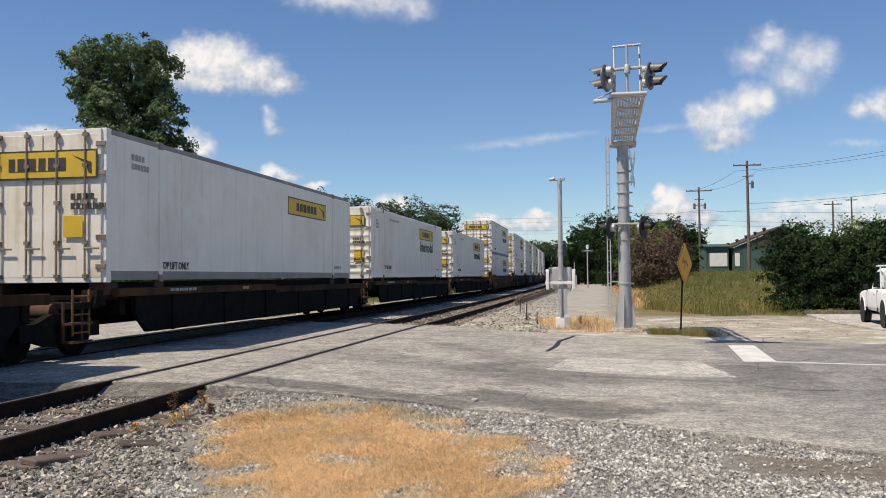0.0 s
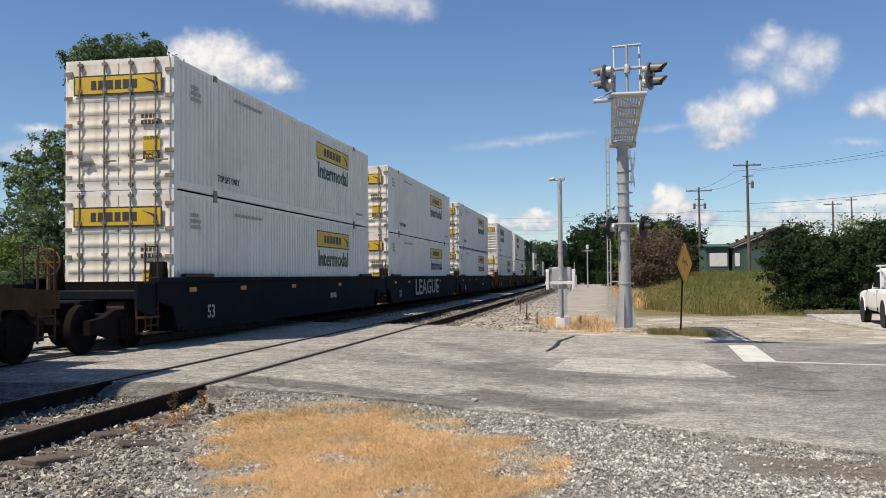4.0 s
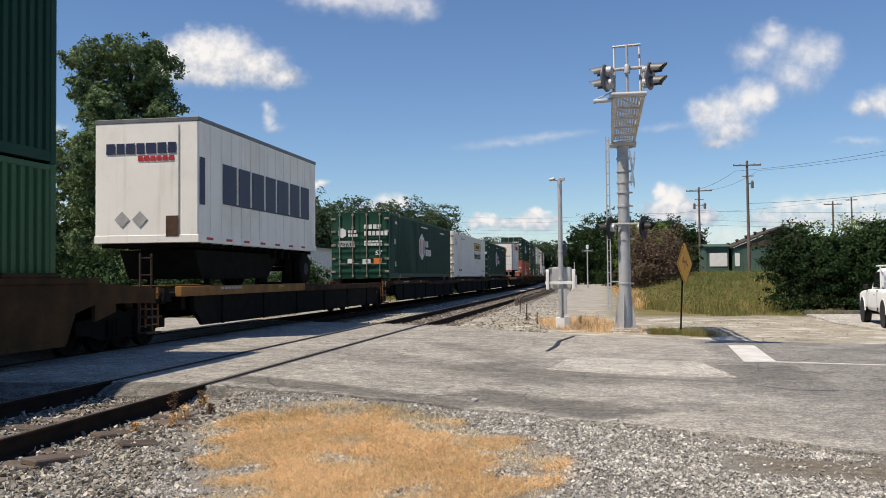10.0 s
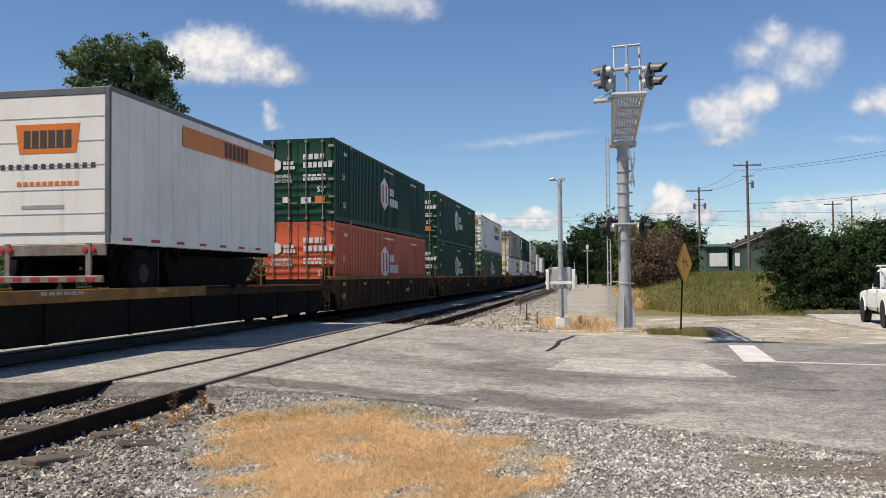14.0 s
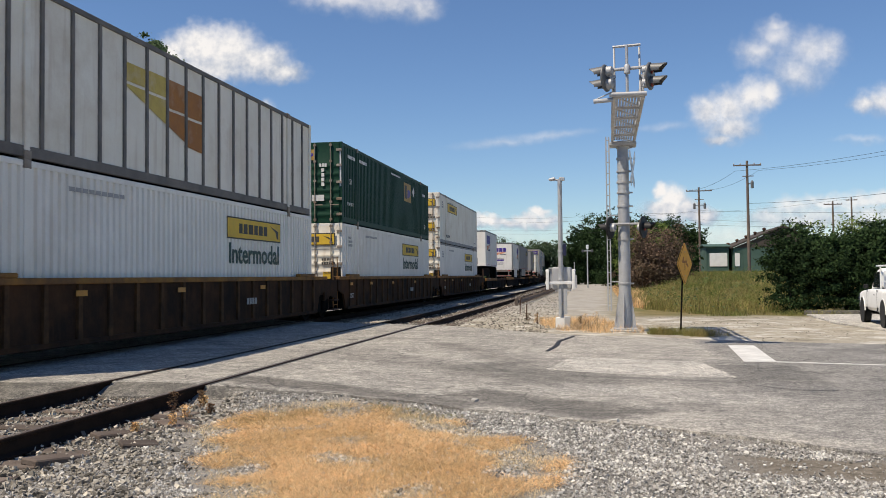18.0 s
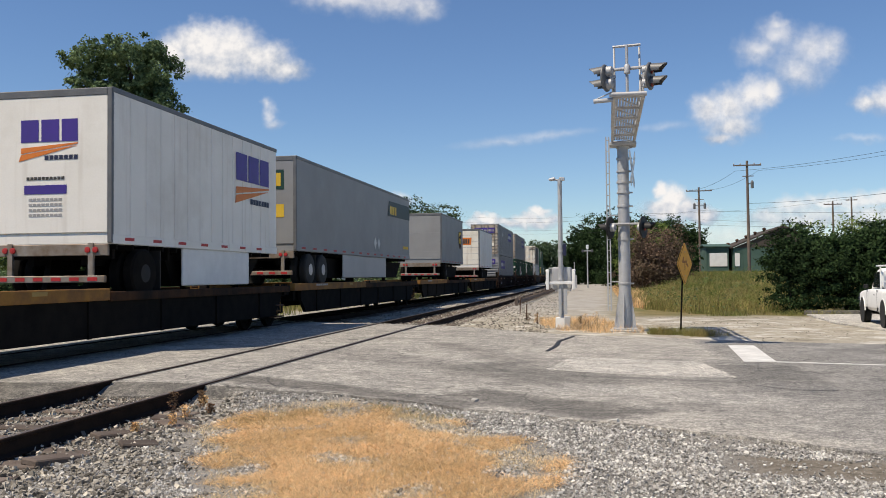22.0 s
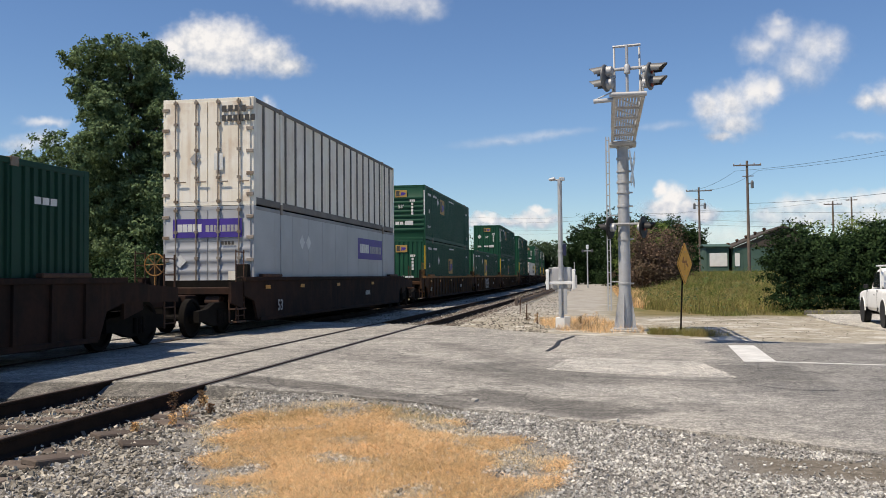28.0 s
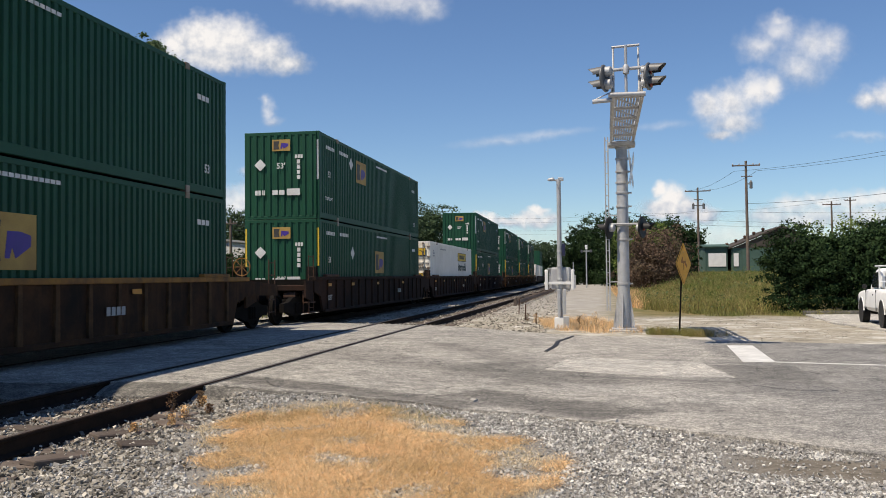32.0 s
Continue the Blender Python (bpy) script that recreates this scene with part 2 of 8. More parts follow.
# the train
GRIME = (0.33, 0.29, 0.24)
M["box_white"] = surface("box_white", (0.865, 0.83, 0.765), (0.80, 0.77, 0.70), rough=0.55, scale=0.7, fine=30, bump=0.06, dirt=(0.50, 0.44, 0.36), dirt_amount=0.45, streak=(0.55, 0.49, 0.41), grain=0.1)
M["box_cream"] = surface("box_cream", (0.86, 0.82, 0.72), (0.78, 0.72, 0.60), rough=0.6, scale=0.8, fine=30, bump=0.06, dirt=(0.40, 0.28, 0.16), dirt_amount=0.5, streak=(0.42, 0.30, 0.19), grain=0.1)
M["box_green"] = surface("box_green", (0.006, 0.046, 0.026), (0.005, 0.037, 0.021), rough=0.55, scale=0.8, fine=30, bump=0.05, dirt=(0.02, 0.055, 0.036), dirt_amount=0.4, spec=0.2, grain=0.1)
M["box_lime"] = surface("box_lime", (0.022, 0.10, 0.026), (0.018, 0.08, 0.022), rough=0.5, scale=0.8, fine=30, bump=0.05, dirt=(0.05, 0.09, 0.045), dirt_amount=0.4, grain=0.1)
M["box_stained"] = surface("box_stained", (0.76, 0.64, 0.48), (0.66, 0.49, 0.31), rough=0.65, scale=1.3, fine=30, bump=0.06, dirt=(0.36, 0.19, 0.08), dirt_amount=0.85, streak=(0.40, 0.23, 0.11), grain=0.1)
M["box_emerald"] = surface("box_emerald", (0.009, 0.07, 0.037), (0.007, 0.056, 0.03), rough=0.55, scale=0.8, fine=30, bump=0.05, dirt=(0.025, 0.08, 0.05), dirt_amount=0.35, spec=0.25, grain=0.1)
M["box_orange"] = surface("box_orange", (0.55, 0.095, 0.032), (0.47, 0.08, 0.028), rough=0.5, scale=0.8, fine=30, bump=0.05, dirt=(0.30, 0.10, 0.06), dirt_amount=0.4, grain=0.1)
M["box_grey"] = surface("box_grey", (0.31, 0.308, 0.302), (0.265, 0.263, 0.257), rough=0.5, metal=0.15, scale=0.7, fine=30, bump=0.06, dirt=(0.22, 0.20, 0.175), dirt_amount=0.35, grain=0.1)
M["box_silver"] = surface("box_silver", (0.42, 0.425, 0.435), (0.36, 0.365, 0.375), rough=0.5, metal=0.15, scale=0.7, fine=30, bump=0.05, dirt=(0.30, 0.27, 0.23), dirt_amount=0.25, grain=0.1)
M["yellow"] = surface("yellow", (0.72, 0.47, 0.04), (0.64, 0.42, 0.04), rough=0.55, bump=0.03, dirt=(0.35, 0.24, 0.06), dirt_amount=0.3, grain=0.1)
M["trailer_grey"] = surface("trailer_grey", (0.27, 0.275, 0.28), (0.235, 0.24, 0.245), rough=0.55, scale=0.7, fine=30, bump=0.05, dirt=(0.17, 0.16, 0.145), dirt_amount=0.35, grain=0.1)
M["yellow_faded"] = surface("yellow_faded", (0.46, 0.30, 0.08), (0.36, 0.22, 0.06), rough=0.65, scale=2, bump=0.03, dirt=(0.22, 0.14, 0.06), dirt_amount=0.5)
M["mark_yellow"] = surface("mark_yellow", (0.62, 0.47, 0.12), (0.52, 0.38, 0.10), rough=0.7, scale=3, bump=0, dirt=(0.6, 0.55, 0.42), dirt_amount=0.6)
M["mark_orange"] = surface("mark_orange", (0.42, 0.17, 0.035), (0.34, 0.14, 0.04), rough=0.7, scale=3, bump=0, dirt=(0.5, 0.4, 0.28), dirt_amount=0.5)
M["rail_grey"] = surface("rail_grey", (0.30, 0.295, 0.285), (0.24, 0.235, 0.225), rough=0.6, scale=1.5, bump=0.05, dirt=(0.16, 0.14, 0.12), dirt_amount=0.5)
M["box_dusty"] = surface("box_dusty", (0.46, 0.40, 0.32), (0.38, 0.32, 0.25), rough=0.65, scale=1.3, fine=30, bump=0.06, dirt=(0.26, 0.16, 0.09), dirt_amount=0.6, streak=(0.28, 0.18, 0.11), grain=0.1)
M["rib_grey"] = surface("rib_grey", (0.13, 0.12, 0.11), (0.20, 0.18, 0.16), rough=0.7, scale=2, bump=0.05)
M["stripe_dark"] = surface("stripe_dark", (0.012, 0.028, 0.03), rough=0.5, bump=0)
M["navy"] = surface("navy", (0.02, 0.025, 0.07), rough=0.5, bump=0)
M["purple"] = surface("purple", (0.06, 0.03, 0.26), (0.05, 0.03, 0.22), rough=0.5, bump=0, grain=0.1)
M["dark_green"] = surface("dark_green", (0.015, 0.06, 0.05), rough=0.5, bump=0)
M["red"] = surface("red", (0.50, 0.03, 0.03), rough=0.5, bump=0)
M["logo_orange"] = surface("logo_orange", (0.75, 0.22, 0.03), (0.68, 0.18, 0.03), rough=0.5, bump=0)
M["ink"] = surface("ink", (0.06, 0.055, 0.05), rough=0.6, bump=0)
M["ink_white"] = surface("ink_white", (0.75, 0.75, 0.72), rough=0.6, bump=0)
M["ink_grey"] = surface("ink_grey", (0.42, 0.41, 0.40), rough=0.6, bump=0)
M["rod"] = surface("rod", (0.34, 0.30, 0.26), (0.22, 0.16, 0.11), rough=0.6, metal=0.4, scale=3, bump=0.1)
M["car_brown"] = surface("car_brown", (0.075, 0.037, 0.019), (0.035, 0.022, 0.015), rough=0.85, scale=1.8, fine=14, bump=0.25, dirt=(0.018, 0.014, 0.012), dirt_amount=0.9, streak=(0.12, 0.06, 0.027), spec=0.1)
M["car_tan"] = surface("car_tan", (0.105, 0.053, 0.022), (0.06, 0.034, 0.018), rough=0.85, scale=1.6, fine=20, bump=0.2, dirt=(0.026, 0.02, 0.016), dirt_amount=0.8, streak=(0.03, 0.023, 0.018), spec=0.1)
M["car_rib"] = surface("car_rib", (0.12, 0.063, 0.03), (0.06, 0.035, 0.021), rough=0.85, scale=2.5, fine=14, bump=0.25, dirt=(0.026, 0.019, 0.016), dirt_amount=0.8, spec=0.1)
M["car_blue"] = surface("car_blue", (0.008, 0.011, 0.021), (0.012, 0.013, 0.018), rough=0.85, scale=1.6, fine=20, bump=0.2, dirt=(0.022, 0.02, 0.018), dirt_amount=0.6, spec=0.1)
M["car_rust"] = surface("car_rust", (0.045, 0.024, 0.017), (0.025, 0.017, 0.014), rough=0.85, scale=1.8, fine=14, bump=0.25, dirt=(0.018, 0.014, 0.012), dirt_amount=0.8, streak=(0.075, 0.038, 0.021), spec=0.1)
M["car_yellow"] = surface("car_yellow", (0.33, 0.155, 0.028), (0.19, 0.09, 0.028), rough=0.8, scale=2.2, fine=18, bump=0.2, dirt=(0.07, 0.042, 0.028), dirt_amount=0.9)
# near-black for dark steel, and for the shade put in under the trailers
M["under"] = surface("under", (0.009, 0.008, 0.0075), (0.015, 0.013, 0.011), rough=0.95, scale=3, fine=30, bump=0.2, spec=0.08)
M["shed_green"] = surface("shed_green", (0.085, 0.145, 0.12), (0.068, 0.12, 0.1), rough=0.8, scale=0.5, bump=0.05, spec=0.15)
# roof colour holds some of the passing cloud's shade
M["shed_roof"] = surface("shed_roof", (0.075, 0.064, 0.056), (0.09, 0.078, 0.068), rough=0.9, scale=0.6, bump=0.1, spec=0.1)
M["box_rusty"] = surface("box_rusty", (0.86, 0.82, 0.73), (0.78, 0.70, 0.57), rough=0.65, scale=1.3, fine=30, bump=0.06, dirt=(0.40, 0.21, 0.09), dirt_amount=0.75, streak=(0.45, 0.27, 0.14), grain=0.1)
M["ballast"] = surface("ballast", (0.42, 0.385, 0.325), (0.21, 0.19, 0.158), rough=0.95, scale=5, fine=60, bump=0.3, islands=0.75, spec=0.12)
M["lamp_grey"] = surface("lamp_grey", (0.17, 0.172, 0.175), (0.13, 0.133, 0.136), rough=0.5, metal=0.2, bump=0.05)


# ---------------- mesh helpers ----------------
class Geo:
    """Vertices and faces gathered for one mesh."""

    def __init__(self):
        self.v, self.f = [], []

    def add(self, verts, faces):
        k = len(self.v)
        self.v += [tuple(p) for p in verts]
        self.f += [tuple(i + k for i in f) for f in faces]
        return self

    def box(self, x0, x1, y0, y1, z0, z1, c=0.0):
        """A box, its edges along z and in the outline chamfered by c."""
        if c <= 0:
            return self.add([(x0, y0, z0), (x1, y0, z0), (x1, y1, z0), (x0, y1, z0), (x0, y0, z1), (x1, y0, z1), (x1, y1, z1), (x0, y1, z1)],
                            [(3, 2, 1, 0), (4, 5, 6, 7), (0, 1, 5, 4), (1, 2, 6, 5), (2, 3, 7, 6), (3, 0, 4, 7)])
        ring = [(x0 + c, y0), (x1 - c, y0), (x1, y0 + c), (x1, y1 - c), (x1 - c, y1), (x0 + c, y1), (x0, y1 - c), (x0, y0 + c)]
        ins = [(min(max(x, x0 + c), x1 - c), min(max(y, y0 + c), y1 - c)) for x, y in ring]
        lev = [(ins, z0), (ring, z0 + c), (ring, z1 - c), (ins, z1)]
        vs = [(x, y, z) for rr, z in lev for x, y in rr]
        fs = [tuple(range(7, -1, -1)), tuple(range(24, 32))]
        for a in range(3):
            for i in range(8):
                j = (i + 1) % 8
                fs.append((a * 8 + i, a * 8 + j, a * 8 + 8 + j, a * 8 + 8 + i))
        return self.add(vs, fs)

    def tube(self, p, q, r, r2=None, n=10):
        """A closed round bar from p to q."""
        p, q = Vector(p), Vector(q)
        r2 = r if r2 is None else r2
        d = (q - p).normalized()
        a = d.orthogonal().normalized()
        b = d.cross(a)
        vs = []
        for c, rr in ((p, r), (q, r2)):
            vs += [c + (a * math.cos(2 * math.pi * i / n) + b * math.sin(2 * math.pi * i / n)) * rr for i in range(n)]
        fs = [tuple(range(n - 1, -1, -1)), tuple(range(n, 2 * n))]
        fs += [(i, (i + 1) % n, n + (i + 1) % n, n + i) for i in range(n)]
        return self.add(vs, fs)

    def lathe(self, origin, axis, prof, n=20):
        """A turned shape: prof lists (along the axis, radius)."""
        o, d = Vector(origin), Vector(axis).normalized()
        a = d.orthogonal().normalized()
        b = d.cross(a)
        vs, fs = [], []
        for h, r in prof:
            vs += [o + d * h + (a * math.cos(2 * math.pi * i / n) + b * math.sin(2 * math.pi * i / n)) * r for i in range(n)]
        for k in range(len(prof) - 1):
            fs += [(k * n + i, k * n + (i + 1) % n, k * n + n + (i + 1) % n, k * n + n + i) for i in range(n)]
        fs += [tuple(range(n - 1, -1, -1)), tuple(range((len(prof) - 1) * n, len(prof) * n))]
        return self.add(vs, fs)

    def prism(self, pts, vec):
        """A flat outline pushed along vec."""
        n, w = len(pts), Vector(vec)
        vs = [Vector(p) for p in pts] + [Vector(p) + w for p in pts]
        fs = [tuple(range(n - 1, -1, -1)), tuple(range(n, 2 * n))]
        fs += [(i, (i + 1) % n, n + (i + 1) % n, n + i) for i in range(n)]
        return self.add(vs, fs)

    def mesh(self, name, smooth=True):
        me = bpy.data.meshes.new(name)
        me.from_pydata([tuple(p) for p in self.v], [], self.f)
        if smooth:
            me.shade_smooth()
            me.set_sharp_from_angle(angle=radians(35))
        return me


def part(name, shape, material, parent=None, label="", at=None):
    me = shape.mesh(name) if isinstance(shape, Geo) else shape
    if not me.materials:
        me.materials.append(material)
    ob = new(name, me)
    ob.parent = parent
    if at is not None:
        ob.matrix_basis = at
    if label:
        ob["label"] = label
    return ob


def thing(name, label, category, at=None, group="", kind=""):
    ob = new(name)
    ob.empty_display_size = 0.3
    if at is not None:
        ob.matrix_basis = at
    return tagged(ob, label, category, group, kind)


def solid(name, shape, material, label, category="", kind="", group=""):
    return tagged(part(name, shape, material), label, category, group, kind)


TEXTS = {}


def text_mesh(words, size, depth=0.003):
    """Lettering, standing in the x-z plane and read from -y, centred."""
    key = (words, size)
    if key not in TEXTS:
        cu = bpy.data.curves.new("lettering", "FONT")
        cu.body, cu.size, cu.extrude, cu.align_x, cu.align_y = words, size, depth, "CENTER", "CENTER"
        cu.resolution_u = 2
        cu.offset = 0.018 * size
        ob = bpy.data.objects.new("lettering", cu)
        scene.collection.objects.link(ob)
        me = bpy.data.meshes.new_from_object(ob.evaluated_get(bpy.context.evaluated_depsgraph_get()))
        bpy.data.objects.remove(ob)
        me.transform(Matrix.Rotation(radians(90), 4, "X"))
        TEXTS[key] = me
    return TEXTS[key].copy()


# ---------------- the line of the tracks ----------------
TRAIN_X, NEAR_X, BEND, BEND_FROM = -10.43, -5.985, 0.00024, 10.0


def bend(y):
    return -BEND / 2 * max(0.0, y - BEND_FROM) ** 2

# ---------------- ground, roads, tracks ----------------
def ease(t):
    t = min(1.0, max(0.0, t))
    return t * t * (3 - 2 * t)


ROAD_U = Vector((0.866, -0.5, 0))          # along the road
ROAD_N = Vector((0.5, 0.866, 0))           # across it, away from the eye


NEAR_EDGE = [(-20, 20.8), (-14, 15.0), (-11.2, 11.6), (-9, 11.1), (-7.4, 10.95), (-6.65, 11.2), (-5.28, 11.06), (-4.3, 10.72), (-3.25, 10.42), (-1.83, 9.98), (-0.77, 9.72), (0.1, 9.22)]


def road_near(x):
    y = 9.28 - 0.575 * x
    for (x0, y0), (x1, y1) in zip(NEAR_EDGE, NEAR_EDGE[1:]):
        if x0 <= x < x1:
            y = y0 + (y1 - y0) * (x - x0) / (x1 - x0)
    return y + 0.07 * math.sin(x * 1.7) + 0.05 * math.sin(x * 5.1)


def road_far(x):
    return 22.35 - 0.52 * x + 0.22 * math.sin(x * 0.9) if x < 2 else 21.3 - 0.36 * (x - 2) + 0.1 * math.sin(x * 1.3)


def road_z(x, y):
    return -0.015 - 0.105 * ease((x + 4.6) / 4.5) - 0.10 * ease((-13.0 - x) / 6)


def ground_z(x, y):
    z = -0.20
    if x > -4.2:
        z = -0.20 + 0.05 * ease((x + 4.2) / 2.0)
    if y > 34 and x > 1.5:
        z += 1.25 * ease((y - 36 - max(0, 8 - x) * 0.8) / 45.0) * ease((x - 1.5) / 5)
    d = abs(x - (TRAIN_X + NEAR_X) / 2 - bend(y))
    if d > 4.2 and x < -10:
        z -= 0.35 * ease((d - 4.2) / 3)
    if x > -16:
        k = 1.0
        for edge, side in ((road_near(x), -1), (road_far(x), 1)):
            gap = (y - edge) * side
            if -1.0 < gap < 1.5:
                lift = road_z(x, y) - 0.03 - z
                z += k * lift * (1 - ease(max(0.0, gap) / (0.45 if x < -4.6 and side < 0 else 1.5))) if lift > 0 else 0.0
    return z + 0.025 * noise.noise(Vector((x * 0.8, y * 0.8, 0)))


def axis(stops):
    out = []
    for a, b, n in stops:
        out += [a + (b - a) * i / n for i in range(n)]
    return out + [stops[-1][1]]


xs = axis([(-2500, -300, 8), (-300, -60, 12), (-60, -14, 23), (-14, 12, 80), (12, 60, 24), (60, 300, 12), (300, 2500, 8)])
ys = axis([(-600, -40, 8), (-40, 2, 14), (2, 44, 120), (44, 100, 40), (100, 400, 20), (400, 4200, 12)])
g = Geo()
g.v = [(x, y, ground_z(x, y)) for y in ys for x in xs]
nx = len(xs)
g.f = [(j * nx + i, j * nx + i + 1, (j + 1) * nx + i + 1, (j + 1) * nx + i) for j in range(len(ys) - 1) for i in range(nx - 1)]


def ground_material():
    m = bpy.data.materials.new("ground")
    m.use_nodes = True
    nt = m.node_tree
    bs = nt.nodes["Principled BSDF"]
    bs.inputs["Roughness"].default_value = 0.95
    bs.inputs["Specular IOR Level"].default_value = 0.2
    # dark soil, deepened so that gaps between stones read as shadow
    grey = mix_node(nt, ramp_node(nt, noise_node(nt, 55.0, 6.0, None, 0.7), 0.36, 0.62), (0.10, 0.093, 0.082), (0.33, 0.312, 0.28))
    dust = mix_node(nt, ramp_node(nt, noise_node(nt, 9.0, 5.0), 0.3, 0.7), (0.25, 0.225, 0.175), (0.42, 0.38, 0.305))
    dust = mix_node(nt, ramp_node(nt, noise_node(nt, 0.9, 9.0, None, 0.75), 0.5, 0.62), dust, (0.60, 0.575, 0.51))
    dust = mix_node(nt, ramp_node(nt, noise_node(nt, 0.65, 9.0, (0.8, 1.0, 1.0), 0.75), 0.53, 0.66), dust, (0.19, 0.165, 0.12))
    soil = mix_node(nt, ramp_node(nt, noise_node(nt, 1.1, 5.0), 0.4, 0.6), (0.14, 0.13, 0.05), (0.22, 0.17, 0.08))
    tc = nt.nodes.new("ShaderNodeTexCoord")
    sp = nt.nodes.new("ShaderNodeSeparateXYZ")
    nt.links.new(tc.outputs["Object"], sp.inputs[0])

    def wob(src, amount, scale):
        a = nt.nodes.new("ShaderNodeMath")
        a.operation = "MULTIPLY_ADD"
        nt.links.new(noise_node(nt, scale, 4.0), a.inputs[0])
        a.inputs[1].default_value = amount
        nt.links.new(src, a.inputs[2])
        return a.outputs[0]

    mud = box_mask(nt, 3.6, 6.9, -16, 2.6, 0.42, 0.3, 0.5)
    grey = mix_node(nt, mud, grey, mix_node(nt, ramp_node(nt, noise_node(nt, 14.0, 5.0), 0.35, 0.65), (0.12, 0.103, 0.08), (0.22, 0.193, 0.155)))
    far = ramp_node(nt, wob(sp.outputs["Y"], 3.0, 0.7), 17.5, 20.5)        # dusty drive past the road
    col = mix_node(nt, far, grey, dust)
    worn = mix_node(nt, ramp_node(nt, noise_node(nt, 0.9, 6.0), 0.35, 0.65), (0.29, 0.272, 0.24), (0.40, 0.375, 0.33))
    col = mix_node(nt, ramp_node(nt, wob(sp.outputs["Y"], 6.0, 0.5), 33.0, 46.0), col, worn)      # the old grey drive along the line
    right = ramp_node(nt, wob(sp.outputs["X"], 2.0, 0.5), 0.6, 2.4)
    field = ramp_node(nt, wob(sp.outputs["Y"], 3.0, 0.5), 33.5, 36.0)
    both = nt.nodes.new("ShaderNodeMath")
    both.operation = "MULTIPLY"
    nt.links.new(right, both.inputs[0])
    nt.links.new(field, both.inputs[1])
    col = mix_node(nt, both.outputs[0], col, soil)
    left = ramp_node(nt, wob(sp.outputs["X"], 2.0, 0.5), -15.0, -18.0)
    col = mix_node(nt, left, col, soil)
    nt.links.new(col, bs.inputs["Base Color"])
    bp = nt.nodes.new("ShaderNodeBump")
    bp.inputs["Strength"].default_value, bp.inputs["Distance"].default_value = 0.6, 0.03
    nt.links.new(noise_node(nt, 30.0, 5.0), bp.inputs["Height"])
    nt.links.new(bp.outputs["Normal"], bs.inputs["Normal"])
    return m


solid("ground", g, ground_material(), "gravel and dusty ground with weedy field beyond", "ground", "structure")


def sheet(x_list, y_of, rows, z_of, thick):
    """A slab between two edges given as functions of x."""
    s = Geo()
    n = rows + 1
    for x in x_list:
        a, b = y_of(x)
        for k in range(n):
            y = a + (b - a) * k / rows
            s.v.append((x, y, z_of(x, y)))
    for i in range(len(x_list) - 1):
        for k in range(rows):
            s.f.append((i * n + k, (i + 1) * n + k, (i + 1) * n + k + 1, i * n + k + 1))
    base = len(s.v)
    s.v += [(x, y, z - thick) for x, y, z in s.v]
    for i in range(len(x_list) - 1):
        s.f.append((i * n, base + i * n, base + (i + 1) * n, (i + 1) * n))
        s.f.append((i * n + rows, (i + 1) * n + rows, base + (i + 1) * n + rows, base + i * n + rows))
    return s


xr = [-140 + 6 * i for i in range(21)] + [-14 + 0.4 * i for i in range(76)] + [17 + 4 * i for i in range(14)]
solid("road", sheet(xr, lambda x: (road_near(x), road_far(x)), 26, road_z, 0.3), M["asphalt"],
      "worn grey asphalt road crossing the tracks, cracked and patched", "road", "structure")


def on_road(name, pts, material, label, lift=0.004, thick=0.012):
    s = Geo()
    n = len(pts)
    s.v = [(x, y, road_z(x, y) + lift) for x, y in pts] + [(x, y, road_z(x, y) - thick) for x, y in pts]
    s.f = [tuple(range(n))] + [(i, n + i, n + (i + 1) % n, (i + 1) % n) for i in range(n)]
    return solid(name, s, material, label, "road", "structure")


def ragged(pts, step=0.35, amp=0.06):
    out = []
    for (x0, y0), (x1, y1) in zip(pts, pts[1:] + pts[:1]):
        n = max(1, int(math.hypot(x1 - x0, y1 - y0) / step))
        for i in range(n):
            x, y = x0 + (x1 - x0) * i / n, y0 + (y1 - y0) * i / n
            w = noise.noise_vector(Vector((x * 2.1, y * 2.1, 7))) * amp
            out.append((x + w.x, y + w.y))
    return out


on_road("road_patch", ragged([(-0.97, 14.25), (-0.64, 16.5), (0.5, 16.15), (1.57, 15.8), (1.85, 13.46), (1.0, 13.51)], 0.2, 0.05), M["asphalt_patch"], "pale resurfaced patch in the asphalt")
on_road("stop_line", [(2.30, 15.86), (2.83, 15.90), (3.02, 19.47), (2.50, 19.44)], M["road_paint"], "white painted stop line on the asphalt", 0.009)
on_road("centre_line", [(2.83, 15.85), (2.83, 15.93), (12.0, 13.65), (30, 9.0), (30, 8.92), (12, 13.57)], M["road_paint"], "thin white line along the asphalt road", 0.009)
on_road("tar_seam", [(-0.83, 22.2), (-0.76, 22.15), (-0.86, 21.3), (-1.02, 20.3), (-1.0, 19.0), (-1.12, 17.55), (-1.2, 17.55), (-1.1, 19.0), (-1.12, 20.3), (-0.94, 21.35)], M["tar"], "black tar seam from the signal into the road", 0.009)
crack_rng = np.random.default_rng(31)
